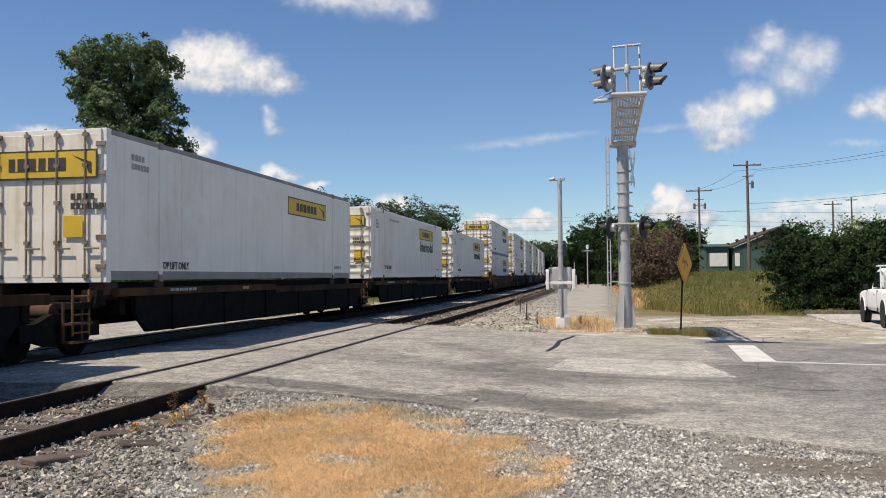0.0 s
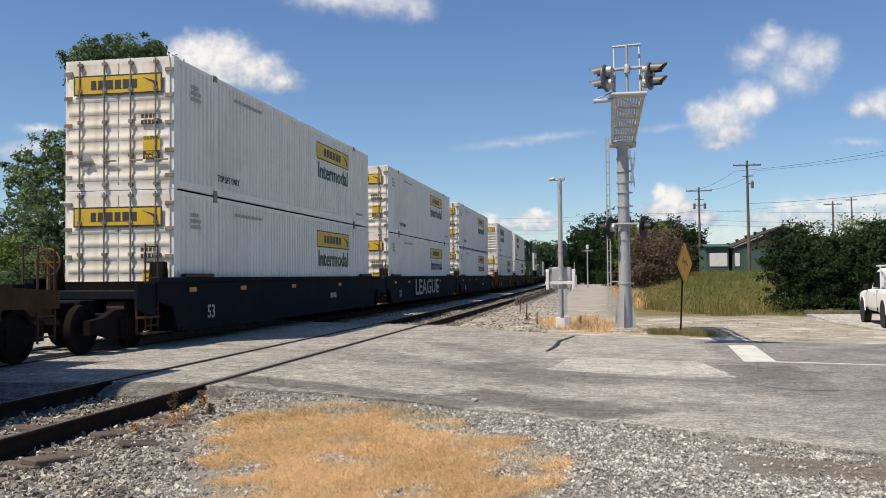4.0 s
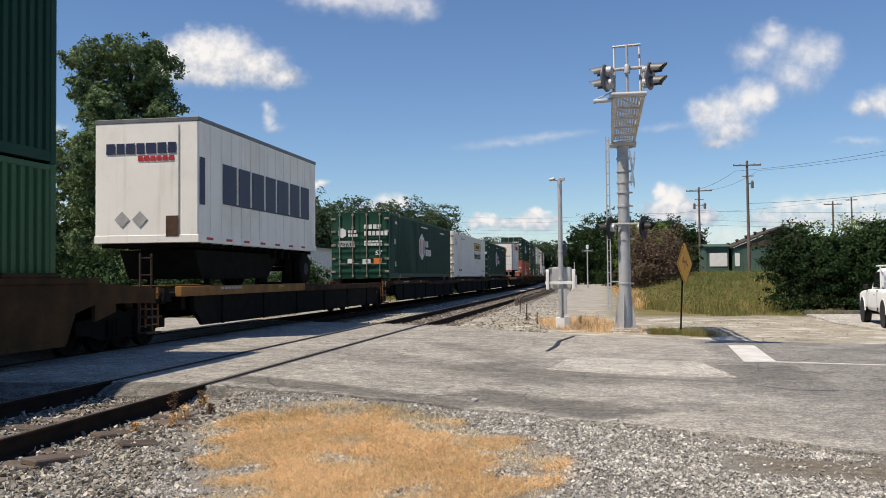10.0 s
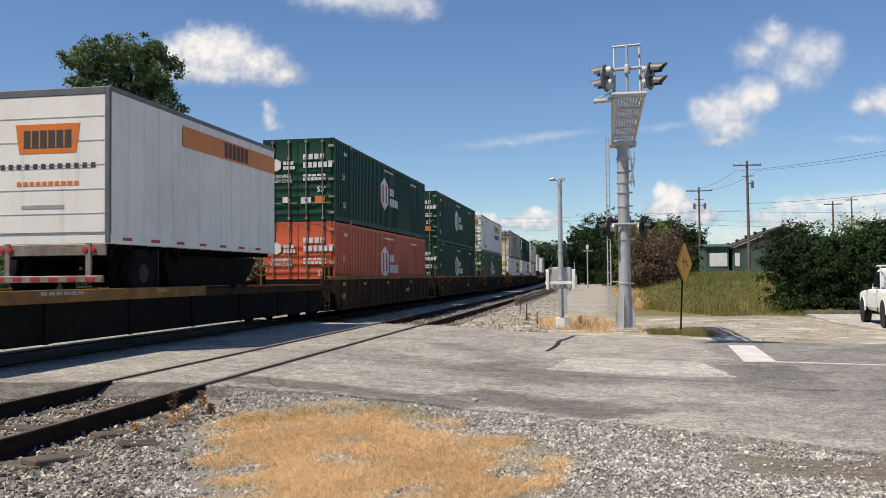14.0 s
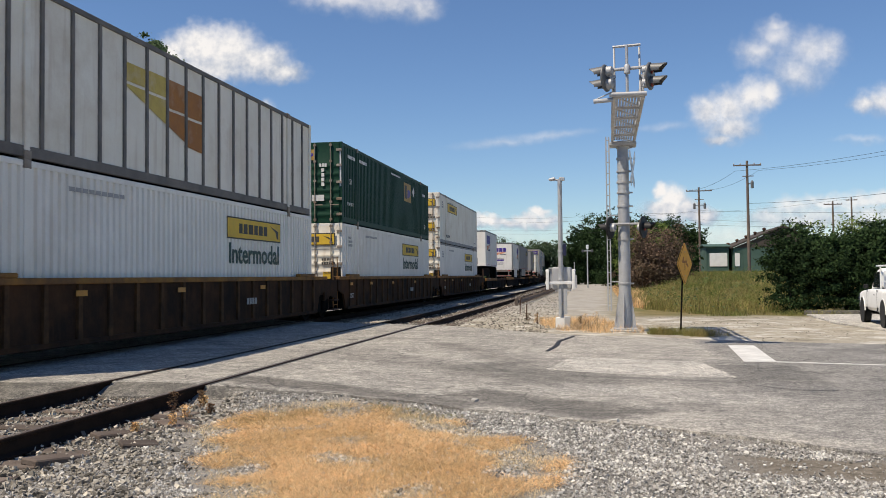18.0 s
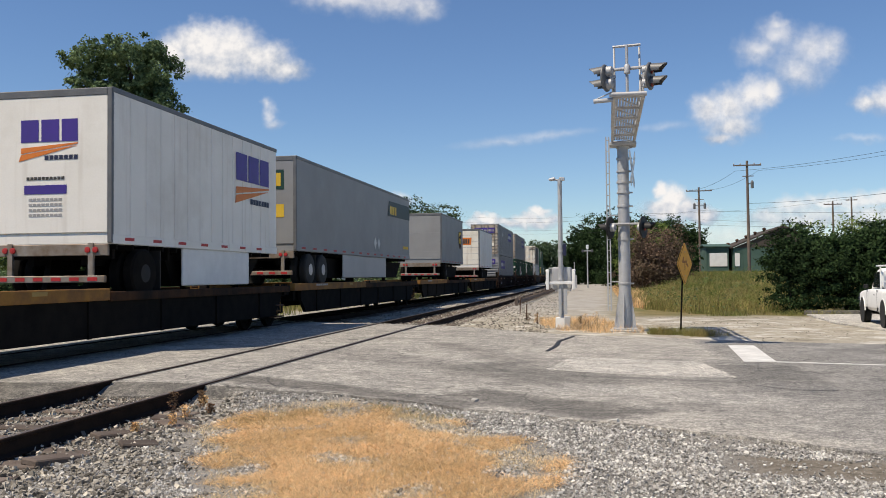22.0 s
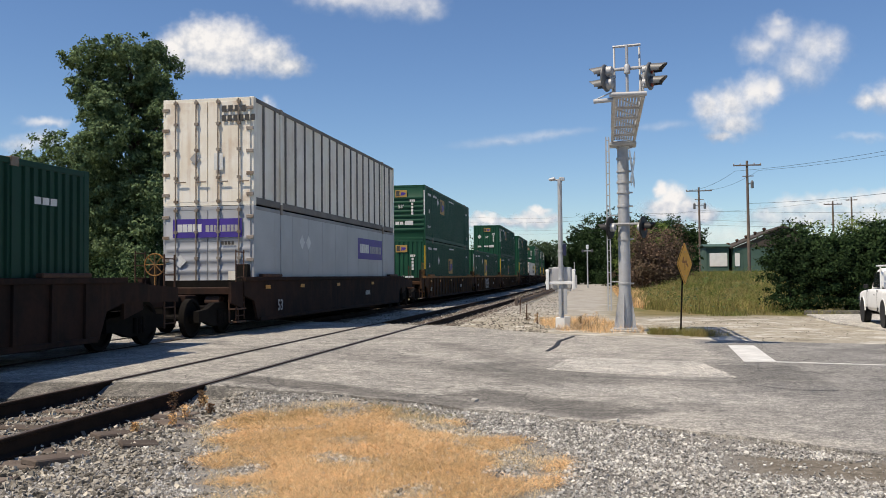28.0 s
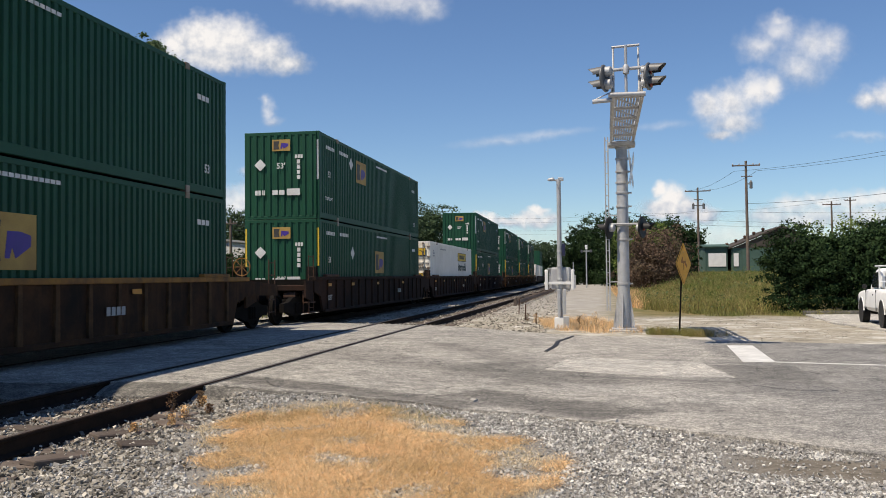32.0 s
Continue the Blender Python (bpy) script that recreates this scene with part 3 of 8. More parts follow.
for x, y, a, n in ((-0.7, 17.3, -8, 10), (-4.9, 11.95, -14, 10), (-2.4, 14.9, -10, 8), (1.9, 12.6, -25, 9), (3.6, 17.4, -12, 8), (0.2, 16.35, -16, 10), (1.6, 15.7, -84, 13)):
    up_side, low_side = [], []
    for k in range(n):
        w = 0.005 + 0.013 * crack_rng.random()
        up_side.append((x, y + w))
        low_side.append((x, y - w))
        a += crack_rng.normal(0, 24)
        x, y = x + 0.16 * math.cos(radians(a)), y + 0.16 * math.sin(radians(a))
        a = a * 0.9
    s = Geo()
    s.v = [(a, b, road_z(a, b) + 0.005) for p in zip(up_side, low_side) for a, b in p]
    s.f = [(2 * k, 2 * k + 1, 2 * k + 3, 2 * k + 2) for k in range(n - 1)]
    solid("crack", s, M["tar"], "open crack in the asphalt", "road", "structure")


def track(cx, name, y_from, y_to, label):
    """Two rails; heads at height 0."""
    prof = [(-0.068, -0.18), (0.068, -0.18), (0.068, -0.165), (0.012, -0.14), (0.012, -0.045), (0.036, -0.03), (0.036, -0.006), (0.028, 0.0),
            (-0.028, 0.0), (-0.036, -0.006), (-0.036, -0.03), (-0.012, -0.045), (-0.012, -0.14), (-0.068, -0.165)]
    top = thing(name, label, "railway track", kind="structure")
    stops = [y_from] + [y for y in range(-20, int(y_to), 8) if y > y_from] + [y_to]
    for off in (-0.7525, 0.7525):
        s, n = Geo(), len(prof)
        for y in stops:
            s.v += [(cx + off + bend(y) + px, y, pz) for px, pz in prof]
        for k in range(len(stops) - 1):
            s.f += [(k * n + i, k * n + (i + 1) % n, (k + 1) * n + (i + 1) % n, (k + 1) * n + i) for i in range(n)]
        rail = part("rail", s, M["rail"], top)
        h = Geo()
        for y in stops:
            h.v += [(cx + off + bend(y) - 0.026, y, 0.002), (cx + off + bend(y) + 0.026, y, 0.002)]
        h.f = [(2 * k, 2 * k + 1, 2 * k + 3, 2 * k + 2) for k in range(len(stops) - 1)]
        part("rail_head", h, M["rail_top"], rail, "worn steel running surface")
    return top


s = Geo()
lot = [(6.75, 28.4), (7.15, 34.2), (16.0, 34.2), (16.0, 21.5), (8.4, 21.8), (7.1, 24.8)]
s.v = [(x, y, z) for z in (-0.105, -0.3) for x, y in lot]
s.f = [tuple(range(6))[::-1]] + [(i, (i + 1) % 6, 6 + (i + 1) % 6, 6 + i) for i in range(6)]
solid("parking_pad", s, M["asphalt_patch"], "pale paved parking pad beside the hedge", "pavement", "structure")
# kerb in dark asphalt, so that its colour also gives its shadow strip
s = Geo()
s.box(7.1, 16.0, 34.2, 34.36, -0.3, 0.02, 0.02)
solid("kerb", s, M["asphalt_dark"], "low kerb along the parking pad, its shadow put into the dark grey", "kerb", "structure")

# worn asphalt ramps where the paving ends at the tracks
for x0, x1, run in ((-9.5, -6.86, 0.6), (-6.6, -5.36, 0.55), (-5.1, -3.2, 0.4)):
    s = Geo()
    n = 14
    for i in range(n + 1):
        x = x0 + (x1 - x0) * i / n
        e = road_near(x)
        w = run * (0.85 + 0.3 * noise.noise(Vector((x * 2.3, 4, 0))))
        for d, z in ((0.06, 0.002), (-0.03, -0.008), (-0.5 * w, -0.045), (-w, -0.13), (-w - 0.04, -0.3)):
            s.v.append((x, e + d, min(-0.012, road_z(x, e)) + z + 0.008 * noise.noise(Vector((x * 5, d * 9, 1)))))
    s.f = [(i * 5 + k, i * 5 + k + 1, i * 5 + k + 6, i * 5 + k + 5) for i in range(n) for k in range(4)]
    solid("road_edge", s, M["asphalt_dark"], "dark crumbling asphalt edge sloping to the ballast", "road", "structure")

near_track = track(NEAR_X, "track_near", -80, 700, "rusty steel rails on weathered wooden ties in ballast")
far_track = track(TRAIN_X, "track_far", -450, 900, "steel rails carrying the freight train")
# flangeway grooves where the rails run through the asphalt
for cx in (NEAR_X, TRAIN_X):
    for off in (-0.7525, 0.7525):
        s = Geo()
        a, b = road_near(cx + off) + 0.05, road_far(cx + off) - 0.05
        for y in (a, (a + b) / 2, b):
            for px in (-0.09, 0.085):
                s.v.append((cx + off + px + bend(y), y, -0.0105))
        s.f = [(0, 1, 3, 2), (2, 3, 5, 4)]
        base = len(s.v)
        s.v += [(x, y, z - 0.02) for x, y, z in s.v]
        s.f += [(0, 6, 7, 1), (4, 5, 11, 10), (0, 2, 8, 6), (2, 4, 10, 8), (1, 7, 9, 3), (3, 9, 11, 5)]
        solid("flangeway", s, M["tar"], "dark groove beside the rail in the asphalt", "road", "structure")

# ---------------- the train ----------------
SPEED = 20.44
CL, CW, CH = 16.154, 2.591, 2.896      # a 53-foot box


def travelled(t):
    """Metres run since t = 10 s."""
    return SPEED * (t - 10) - (0.31 * (t - 28.5) ** 1.6 if t > 28.5 else 0.0)


MOVING = []                             # (thing, place at 10 s, height, length)


def ride(ob, y, z, length):
    MOVING.append((ob, y, z, length))
    return ob


def side_sheet(style, sx, h0, h1, y0, y1):
    """The outer skin of a long side: folded, ribbed with posts, or flat plates."""
    s = Geo()
    x_out = sx * (CW / 2 - 0.012)
    if style == "corr":
        pitch, d = 0.215, 0.045
        pts, y = [], y0
        while y < y1 - 0.01:
            for dy, dx in ((0.0, d), (0.065, d), (0.088, 0.0), (0.192, 0.0)):
                if y + dy < y1:
                    pts.append((x_out - sx * dx, y + dy))
            y += pitch
        pts.append((x_out - sx * d, y1))
        n = len(pts)
        s.v = [(x, yy, h0) for x, yy in pts] + [(x, yy, h1) for x, yy in pts]
        s.f = [(i, i + 1, n + i + 1, n + i) if sx > 0 else (i + 1, i, n + i, n + i + 1) for i in range(n - 1)]
    elif style == "posts":
        s.box(min(x_out - sx * 0.03, x_out - sx * 0.05), max(x_out - sx * 0.03, x_out - sx * 0.05), y0, y1, h0, h1)
    else:
        n, pts = 11, []
        for i in range(n):
            a, b = y0 + (y1 - y0) * i / n, y0 + (y1 - y0) * (i + 1) / n
            pts += [(x_out - sx * 0.012, a), (x_out, a + 0.012), (x_out, b - 0.012)]
        pts.append((x_out - sx * 0.012, y1))
        n = len(pts)
        s.v = [(x, yy, h0) for x, yy in pts] + [(x, yy, h1) for x, yy in pts]
        s.f = [(i, i + 1, n + i + 1, n + i) if sx > 0 else (i + 1, i, n + i, n + i + 1) for i in range(n - 1)]
    return s


def bars(parent, name, x0, x1, z0, z1, widths, material, face, gap=0.25):
    """A row of upright blocks that stands for a line of lettering; face places (u, v)."""
    s = Geo()
    total = sum(widths) + gap * (len(widths) - 1)
    k = (x1 - x0) / total
    u, rim, h = x0, [], z1 - z0
    foot = z0 + 0.04 * h
    for i, w in enumerate(widths):
        a, b = u, u + w * k
        rim += [(a, foot), (a, z1), (b, z1), (b, foot)]
        u = b + gap * k
    pts = [(x0, z0)] + rim + [(x1, z0)]
    s.prism([face(p, q) for p, q in pts[::-1]], face.out * 0.004)
    return part(name, s, material, parent)


class Face:
    """A flat place on a thing: u along, v up, out of it."""

    def __init__(self, origin, along, out):
        self.o, self.a, self.out = Vector(origin), Vector(along), Vector(out)

    def __call__(self, u, v):
        return self.o + self.a * u + Vector((0, 0, v))

    def lift(self, d):
        return Face(self.o + self.out * d, self.a, self.out)

    def panel(self, parent, name, u0, u1, v0, v1, material, label="", d=0.004):
        s = Geo()
        s.prism([self(u0, v0), self(u1, v0), self(u1, v1), self(u0, v1)], self.out * d)
        return part(name, s, material, parent, label)

    def poly(self, parent, name, pts, material, label="", d=0.004):
        s = Geo()
        s.prism([self(u, v) for u, v in pts], self.out * d)
        return part(name, s, material, parent, label)

    def words(self, parent, text, u, v, size, material, label="", wide=0.0):
        me = text_mesh(text, size)
        if wide:
            xs_ = [q.co.x for q in me.vertices]
            me.transform(Matrix.Diagonal((wide / (max(xs_) - min(xs_)), 1, 1, 1)))
        p = self(u, v) + self.out * 0.003
        # letters read along a, facing out
        rot = Matrix((self.a, -self.out, Vector((0, 0, 1)))).transposed().to_4x4()
        me.transform(rot)
        me.transform(Matrix.Translation(p))
        return part("lettering", me, material, parent, label)


def side_face(sx=1):
    return Face((CW / 2 - 0.008, 0, 0), (0, 1, 0), (1, 0, 0))


def end_face():
    return Face((0, -0.045, 0), (1, 0, 0), (0, -1, 0))


def yellow_badge(parent, f, u0, u1, v0, v1, field="yellow"):
    b = f.panel(parent, "badge", u0, u1, v0, v1, M["ink"], "yellow badge with dark edge")
    f2 = f.lift(0.004)
    e = 0.035
    f2.panel(b, "badge_field", u0 + e, u1 - e, v0 + e, v1 - e, M[field])
    w, h = u1 - u0, v1 - v0
    bars(b, "badge_word", u0 + 0.2 * w, u0 + 0.72 * w, v0 + 0.27 * h, v1 - 0.27 * h, [0.8, 0.9, 1.1, 0.9, 1.0, 0.9], M["ink"], f2.lift(0.004), 0.3)
    f2.lift(0.004).poly(b, "badge_scroll", [(u0 + 0.78 * w, v1 - 0.2 * h), (u0 + 0.95 * w, v1 - 0.45 * h), (u0 + 0.95 * w, v0 + 0.15 * h), (u0 + 0.92 * w, v0 + 0.2 * h), (u0 + 0.9 * w, v1 - 0.5 * h)], M["ink"])


def code_marks(parent, f, u, v, size, material, n=2):
    """Marks that cannot be read, or must not be."""
    for k in range(n):
        bars(parent, "code_line", u, u + size * (4 if k == 0 else 5.5), v - k * size * 1.5, v - k * size * 1.5 + size, [1, 1, 1, 1] if k == 0 else [1] * 6, material, f, 0.35)


def pressed(x0, x1, z0, z1, y, ribs, rise, tall, first, step, margin=0.06):
    """A sheet with lying ribs pressed into it, in one piece, closed at the back."""
    prof = [(y, z0)]
    for i in range(ribs):
        z = first + i * step
        prof += [(y, z), (y - rise, z + tall * 0.22), (y - rise, z + tall * 0.78), (y, z + tall)]
    prof.append((y, z1))
    s = Geo()
    n = len(prof)
    for x in (x0 + margin, x1 - margin):
        s.v += [(x, a, b) for a, b in prof]
    s.f = [(i, n + i, n + i + 1, i + 1) for i in range(n - 1)]
    for side, x in ((0, x0), (1, x1)):
        k = len(s.v)
        s.v += [(x, y, b) for a, b in prof]
        for i in range(n - 1):
            q = (side * n + i, side * n + i + 1, k + i + 1, k + i)
            s.f.append(q if side == 0 else q[::-1])
    k = len(s.v)
    s.v += [(x0, 0.03, z0), (x1, 0.03, z0), (x1, 0.03, z1), (x0, 0.03, z1)]
    a, b = 2 * n, 3 * n
    s.f += [(k, a, b, k + 1), (k + 3, k + 2, b + n - 1, a + n - 1), tuple([k] + [k + 3] + list(range(a + n - 1, a - 1, -1))), tuple([k + 2, k + 1] + list(range(b, b + n)))]
    return s


def door_end(ob, colour, style, rods="rod"):
    """Two hinged leaves with four locking rods."""
    for a, b in ((-1.2, -0.012), (0.012, 1.2)):
        if style == "corr":
            s = pressed(a, b, 0.10, CH - 0.10, -0.03, 7, 0.018, 0.13, 0.22, 0.29, 0.07)
        else:
            s = Geo()
            s.box(a, b, -0.035, 0.03, 0.10, CH - 0.10, 0.006)
        leaf = part("door", s, M[colour], ob)
        for x in (a + 0.3, b - 0.3):
            r = Geo()
            r.tube((x, -0.085, 0.04), (x, -0.085, CH - 0.04), 0.02, n=8)
            for z in (0.12, 0.75, 1.5, 2.2, CH - 0.12):
                r.box(x - 0.05, x + 0.05, -0.10, -0.035, z - 0.035, z + 0.035)
            rod = part("locking_rod", r, M[rods], leaf)
            hd = Geo()
            hd.box(x - 0.02, x + 0.3, -0.11, -0.09, 0.62, 0.655, 0.004)
            part("handle", hd, M[rods], rod)
        hx = -1.2 if a < 0 else 1.2
        for z in (0.3, 0.85, 1.45, 2.05, 2.6):
            h = Geo()
            h.box(hx - 0.1, hx + 0.1, -0.06, -0.03, z - 0.045, z + 0.045, 0.006)
            part("hinge", h, M[rods], leaf)
    return end_face()


def front_end(ob, colour):
    """The blind end, with lying ribs."""
    part("end_wall", pressed(-1.2, 1.2, 0.10, CH - 0.10, -0.02, 8, 0.045, 0.16, 0.45, 0.24, 0.18), M[colour], ob)
    return end_face()


def upright_end(ob, colour):
    """The blind end, with standing folds."""
    s, pts, x = Geo(), [], -1.2
    while x < 1.19:
        for dx, dy in ((0.0, -0.045), (0.1, -0.045), (0.13, -0.01), (0.21, -0.01)):
            if x + dx < 1.2:
                pts.append((x + dx, dy))
        x += 0.24
    pts.append((1.2, -0.045))
    n = len(pts)
    s.v = [(a, b, 0.1) for a, b in pts] + [(a, b, CH - 0.1) for a, b in pts]
    s.f = [(i, i + 1, n + i + 1, n + i) for i in range(n - 1)]
    part("end_wall", s, M[colour], ob)
    return end_face()


def container(name, label, colour, style="corr", end="doors", end_style="corr", end_colour="", category="shipping container"):
    """One 53-foot box; near end at y = 0."""
    ob = thing(name, label, category)
    # inner core, near-black: the dark of the gaps is put into its colour
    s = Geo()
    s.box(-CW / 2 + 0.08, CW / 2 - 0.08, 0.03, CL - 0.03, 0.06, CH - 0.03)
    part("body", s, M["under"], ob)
    s = Geo()
    s.box(-CW / 2 + 0.03, CW / 2 - 0.03, 0.02, CL - 0.02, CH - 0.03, CH - 0.004, 0.004)
    part("roof", s, M[colour], ob)
    for sx in (-1, 1):
        part("side_panel", side_sheet(style, sx, 0.2, CH - 0.10, 0.10, CL - 0.10), M[colour], ob)
        for nm, z0, z1 in (("bottom_rail", 0.04, 0.22), ("top_rail", CH - 0.11, CH - 0.008)):
            s = Geo()
            lo, hi = sorted((sx * (CW / 2 - 0.006), sx * (CW / 2 - 0.10)))
            s.box(lo, hi, 0.05, CL - 0.05, z0, z1, 0.008)
            part(nm, s, M[{"posts": "rib_grey", "flat": "rail_grey"}.get(style, colour)], ob)
        for y in (0.0, 1.98, CL - 2.14, CL - 0.16):
            s = Geo()
            lo, hi = sorted((sx * (CW / 2 + (0.0 if y in (0.0, CL - 0.16) else 0.012)), sx * (CW / 2 - 0.12)))
            s.box(lo, hi, y, y + 0.16 if y in (0.0, CL - 0.16) else y + 0.14, 0.0, CH, 0.01)
            post = part("corner_post" if y in (0.0, CL - 0.16) else "lift_post", s, M[colour], ob)
            if y not in (0.0, CL - 0.16):
                for z in (0.0, CH - 0.14):
                    c = Geo()
                    lo, hi = sorted((sx * (CW / 2 + 0.02), sx * (CW / 2 - 0.14)))
                    c.box(lo, hi, y - 0.02, y + 0.17, z, z + 0.15, 0.01)
                    part("corner_fitting", c, M["rod"], post)
    if style == "posts":
        y = 0.70
        while y < CL - 0.5:
            for sx in (1, -1):
                s = Geo()
                lo, hi = sorted((sx * (CW / 2 - 0.004), sx * (CW / 2 - 0.05)))
                s.box(lo, hi, y, y + 0.09, 0.17, CH - 0.11, 0.006)
                part("rib", s, M["rib_grey"], ob)
            y += 0.86
    for z0, z1 in ((0.0, 0.11), (CH - 0.12, CH - 0.01)):
        for y0 in (-0.03, CL - 0.07):
            s = Geo()
            s.box(-CW / 2 + 0.1, CW / 2 - 0.1, y0, y0 + 0.1, z0, z1, 0.006)
            part("end_rail", s, M[colour], ob)
    s = Geo()
    s.box(-1.2, 1.2, CL - 0.05, CL + 0.0, 0.1, CH - 0.1)
    part("end_wall", s, M[colour], ob)
    if end == "doors":
        f = door_end(ob, end_colour or colour, end_style)
    else:
        f = front_end(ob, end_colour or colour) if end == "front" else upright_end(ob, colour)
    return ob, f.lift(0.026), side_face()


def jb_box(style="corr", end="doors", end_style="corr", colour="box_white", badge_at=9.75, word=True, end_colour="", end_badge="yellow"):
    ob, f, s = container("container", "white 53-foot container with yellow badges, riding the train", colour, style, end, end_style, end_colour)
    worn = end == "front"
    yellow_badge(ob, f, -1.05, 1.05, CH - 0.80, CH - 0.36, end_badge)
    code_marks(ob, f, 0.55 if end == "doors" else -0.2, 1.55, 0.09, M["ink"])
    if end != "doors":
        f.panel(ob, "sticker", 0.55, 0.78, 0.24, 0.42, M["ink_grey"], "small grey sticker")
    else:
        st_ = f.panel(ob, "sticker", 0.6, 1.0, 0.66, 1.16, M["yellow"], "warning sticker")
        f.lift(0.004).panel(st_, "sticker_band", 0.6, 1.0, 0.66, 0.84, M["ink"])
        f.lift(0.004).words(st_, "CAUTION", 0.8, 1.11, 0.1, M["ink"], "", 0.36)
        f.lift(0.008).words(st_, "WIDE\nTURNS", 0.8, 0.75, 0.085, M["yellow"], "", 0.32)
    if not worn:
        f.poly(ob, "diamond_plate", [(-0.75, 0.85), (-0.55, 0.65), (-0.75, 0.45), (-0.95, 0.65)], M["ink_grey"])
    c = s.lift(0.003)
    yellow_badge(ob, c, badge_at, badge_at + 3.65, 1.95, 2.5, "yellow_faded" if worn else "yellow")
    if word:
        c.words(ob, "Intermodal", badge_at + 1.83, 1.56, 0.72, M["dark_green"], "dark green lettering", 3.4)
    code_marks(ob, c, 0.8, 2.35, 0.09, M["ink_grey"], 3)
    c.words(ob, "TOP LIFT ONLY", 2.85, 0.46, 0.22, M["ink"], "", 1.3)
    bars(ob, "code_line", 3.2, 5.0, 2.5, 2.58, [1] * 9, M["ink_grey"], c)
    bars(ob, "code_line", 14.4, 15.3, 0.4, 0.48, [1] * 6, M["ink_grey"], c)
    return ob


def hub_box(colour="box_green"):
    ob, f, s = container("container", "green 53-foot container with a white hexagon mark" if colour != "box_orange" else "orange 53-foot container with a white hexagon mark", colour)
    f.poly(ob, "hexagon", [(-0.95, 2.1), (-0.78, 2.2), (-0.61, 2.1), (-0.61, 1.86), (-0.78, 1.76), (-0.95, 1.86)], M["ink_white"])
    bars(ob, "mark", -0.52, -0.15, 1.98, 2.1, [1, 1, 1], M["ink_white"], f)
    bars(ob, "mark", -0.52, -0.1, 1.82, 1.94, [1, 1, 1, 1], M["ink_white"], f)
    code_marks(ob, f, 0.2, 2.15, 0.19, M["ink_white"])
    f.words(ob, "HIGH CUBE", -0.6, 1.42, 0.17, M["ink_white"], "", 0.78)
    f.words(ob, "WARNING", -0.6, 1.58, 0.17, M["ink_white"], "", 0.72)
    bars(ob, "mark", 0.2, 1.0, 1.42, 1.52, [1, 1, 1, 1, 1, 1], M["ink_white"], f)
    bars(ob, "mark", 0.2, 1.0, 1.56, 1.64, [1, 1, 1, 1, 1], M["ink_white"], f)
    f.words(ob, "53'", 0.85, 1.1, 0.26, M["ink_white"])
    f.panel(ob, "sticker", 0.62, 0.98, 0.62, 0.88, M["logo_orange"], "orange sticker")
    f.panel(ob, "sticker", 0.12, 0.48, 0.62, 0.84, M["ink_white"])
    f.panel(ob, "sticker", -0.55, -0.35, 0.66, 0.86, M["ink_white"])
    c = s.lift(0.003)
    hx = c.poly(ob, "hexagon", [(6.62, 1.95), (7.3, 2.28), (7.98, 1.95), (7.98, 1.22), (7.3, 0.89), (6.62, 1.22)], M["ink_white"], "white hexagon mark")
    c2 = c.lift(0.004)
    for u0, u1, v0, v1 in ((6.9, 7.12, 1.2, 1.97), (7.48, 7.7, 1.2, 1.97)):
        c2.panel(hx, "stroke", u0, u1, v0, v1, M["red"])
    bars(ob, "mark", 8.25, 9.0, 1.6, 1.92, [1, 0.9, 0.9], M["ink_white"], c)
    bars(ob, "mark", 8.25, 9.75, 1.14, 1.48, [1.1, 0.6, 0.9, 0.9, 0.9], M["ink_white"], c)
    bars(ob, "mark", 7.2, 8.9, 2.56, 2.63, [1] * 10, M["ink_white"], c)
    c.words(ob, "53", 1.25, 0.62, 0.3, M["ink_white"])
    c.words(ob, "53", 1.15, 1.62, 0.3, M["ink_white"])
    bars(ob, "code_line", 12.6, 13.9, 2.48, 2.56, [1] * 7, M["ink_white"], c)
    bars(ob, "code_line", 1.2, 1.6, 2.42, 2.54, [1, 1], M["ink_white"], c)
    return ob


def square_badge(parent, face, u, v, w, h, field="yellow_faded"):
    b = face.panel(parent, "badge", u, u + w, v, v + h, M[field], "faded yellow badge")
    g2 = face.lift(0.004)
    g2.poly(b, "stroke", [(u + a * w, v + c * h) for a, c in ((0.08, 0.15), (0.4, 0.15), (0.34, 0.5), (0.4, 0.86), (0.08, 0.86))], M["ink"])
    g2.poly(b, "stroke", [(u + a * w, v + c * h) for a, c in ((0.46, 0.2), (0.54, 0.2), (0.58, 0.4), (0.64, 0.2), (0.9, 0.42), (0.9, 0.62), (0.72, 0.68), (0.5, 0.68))], M["purple"])


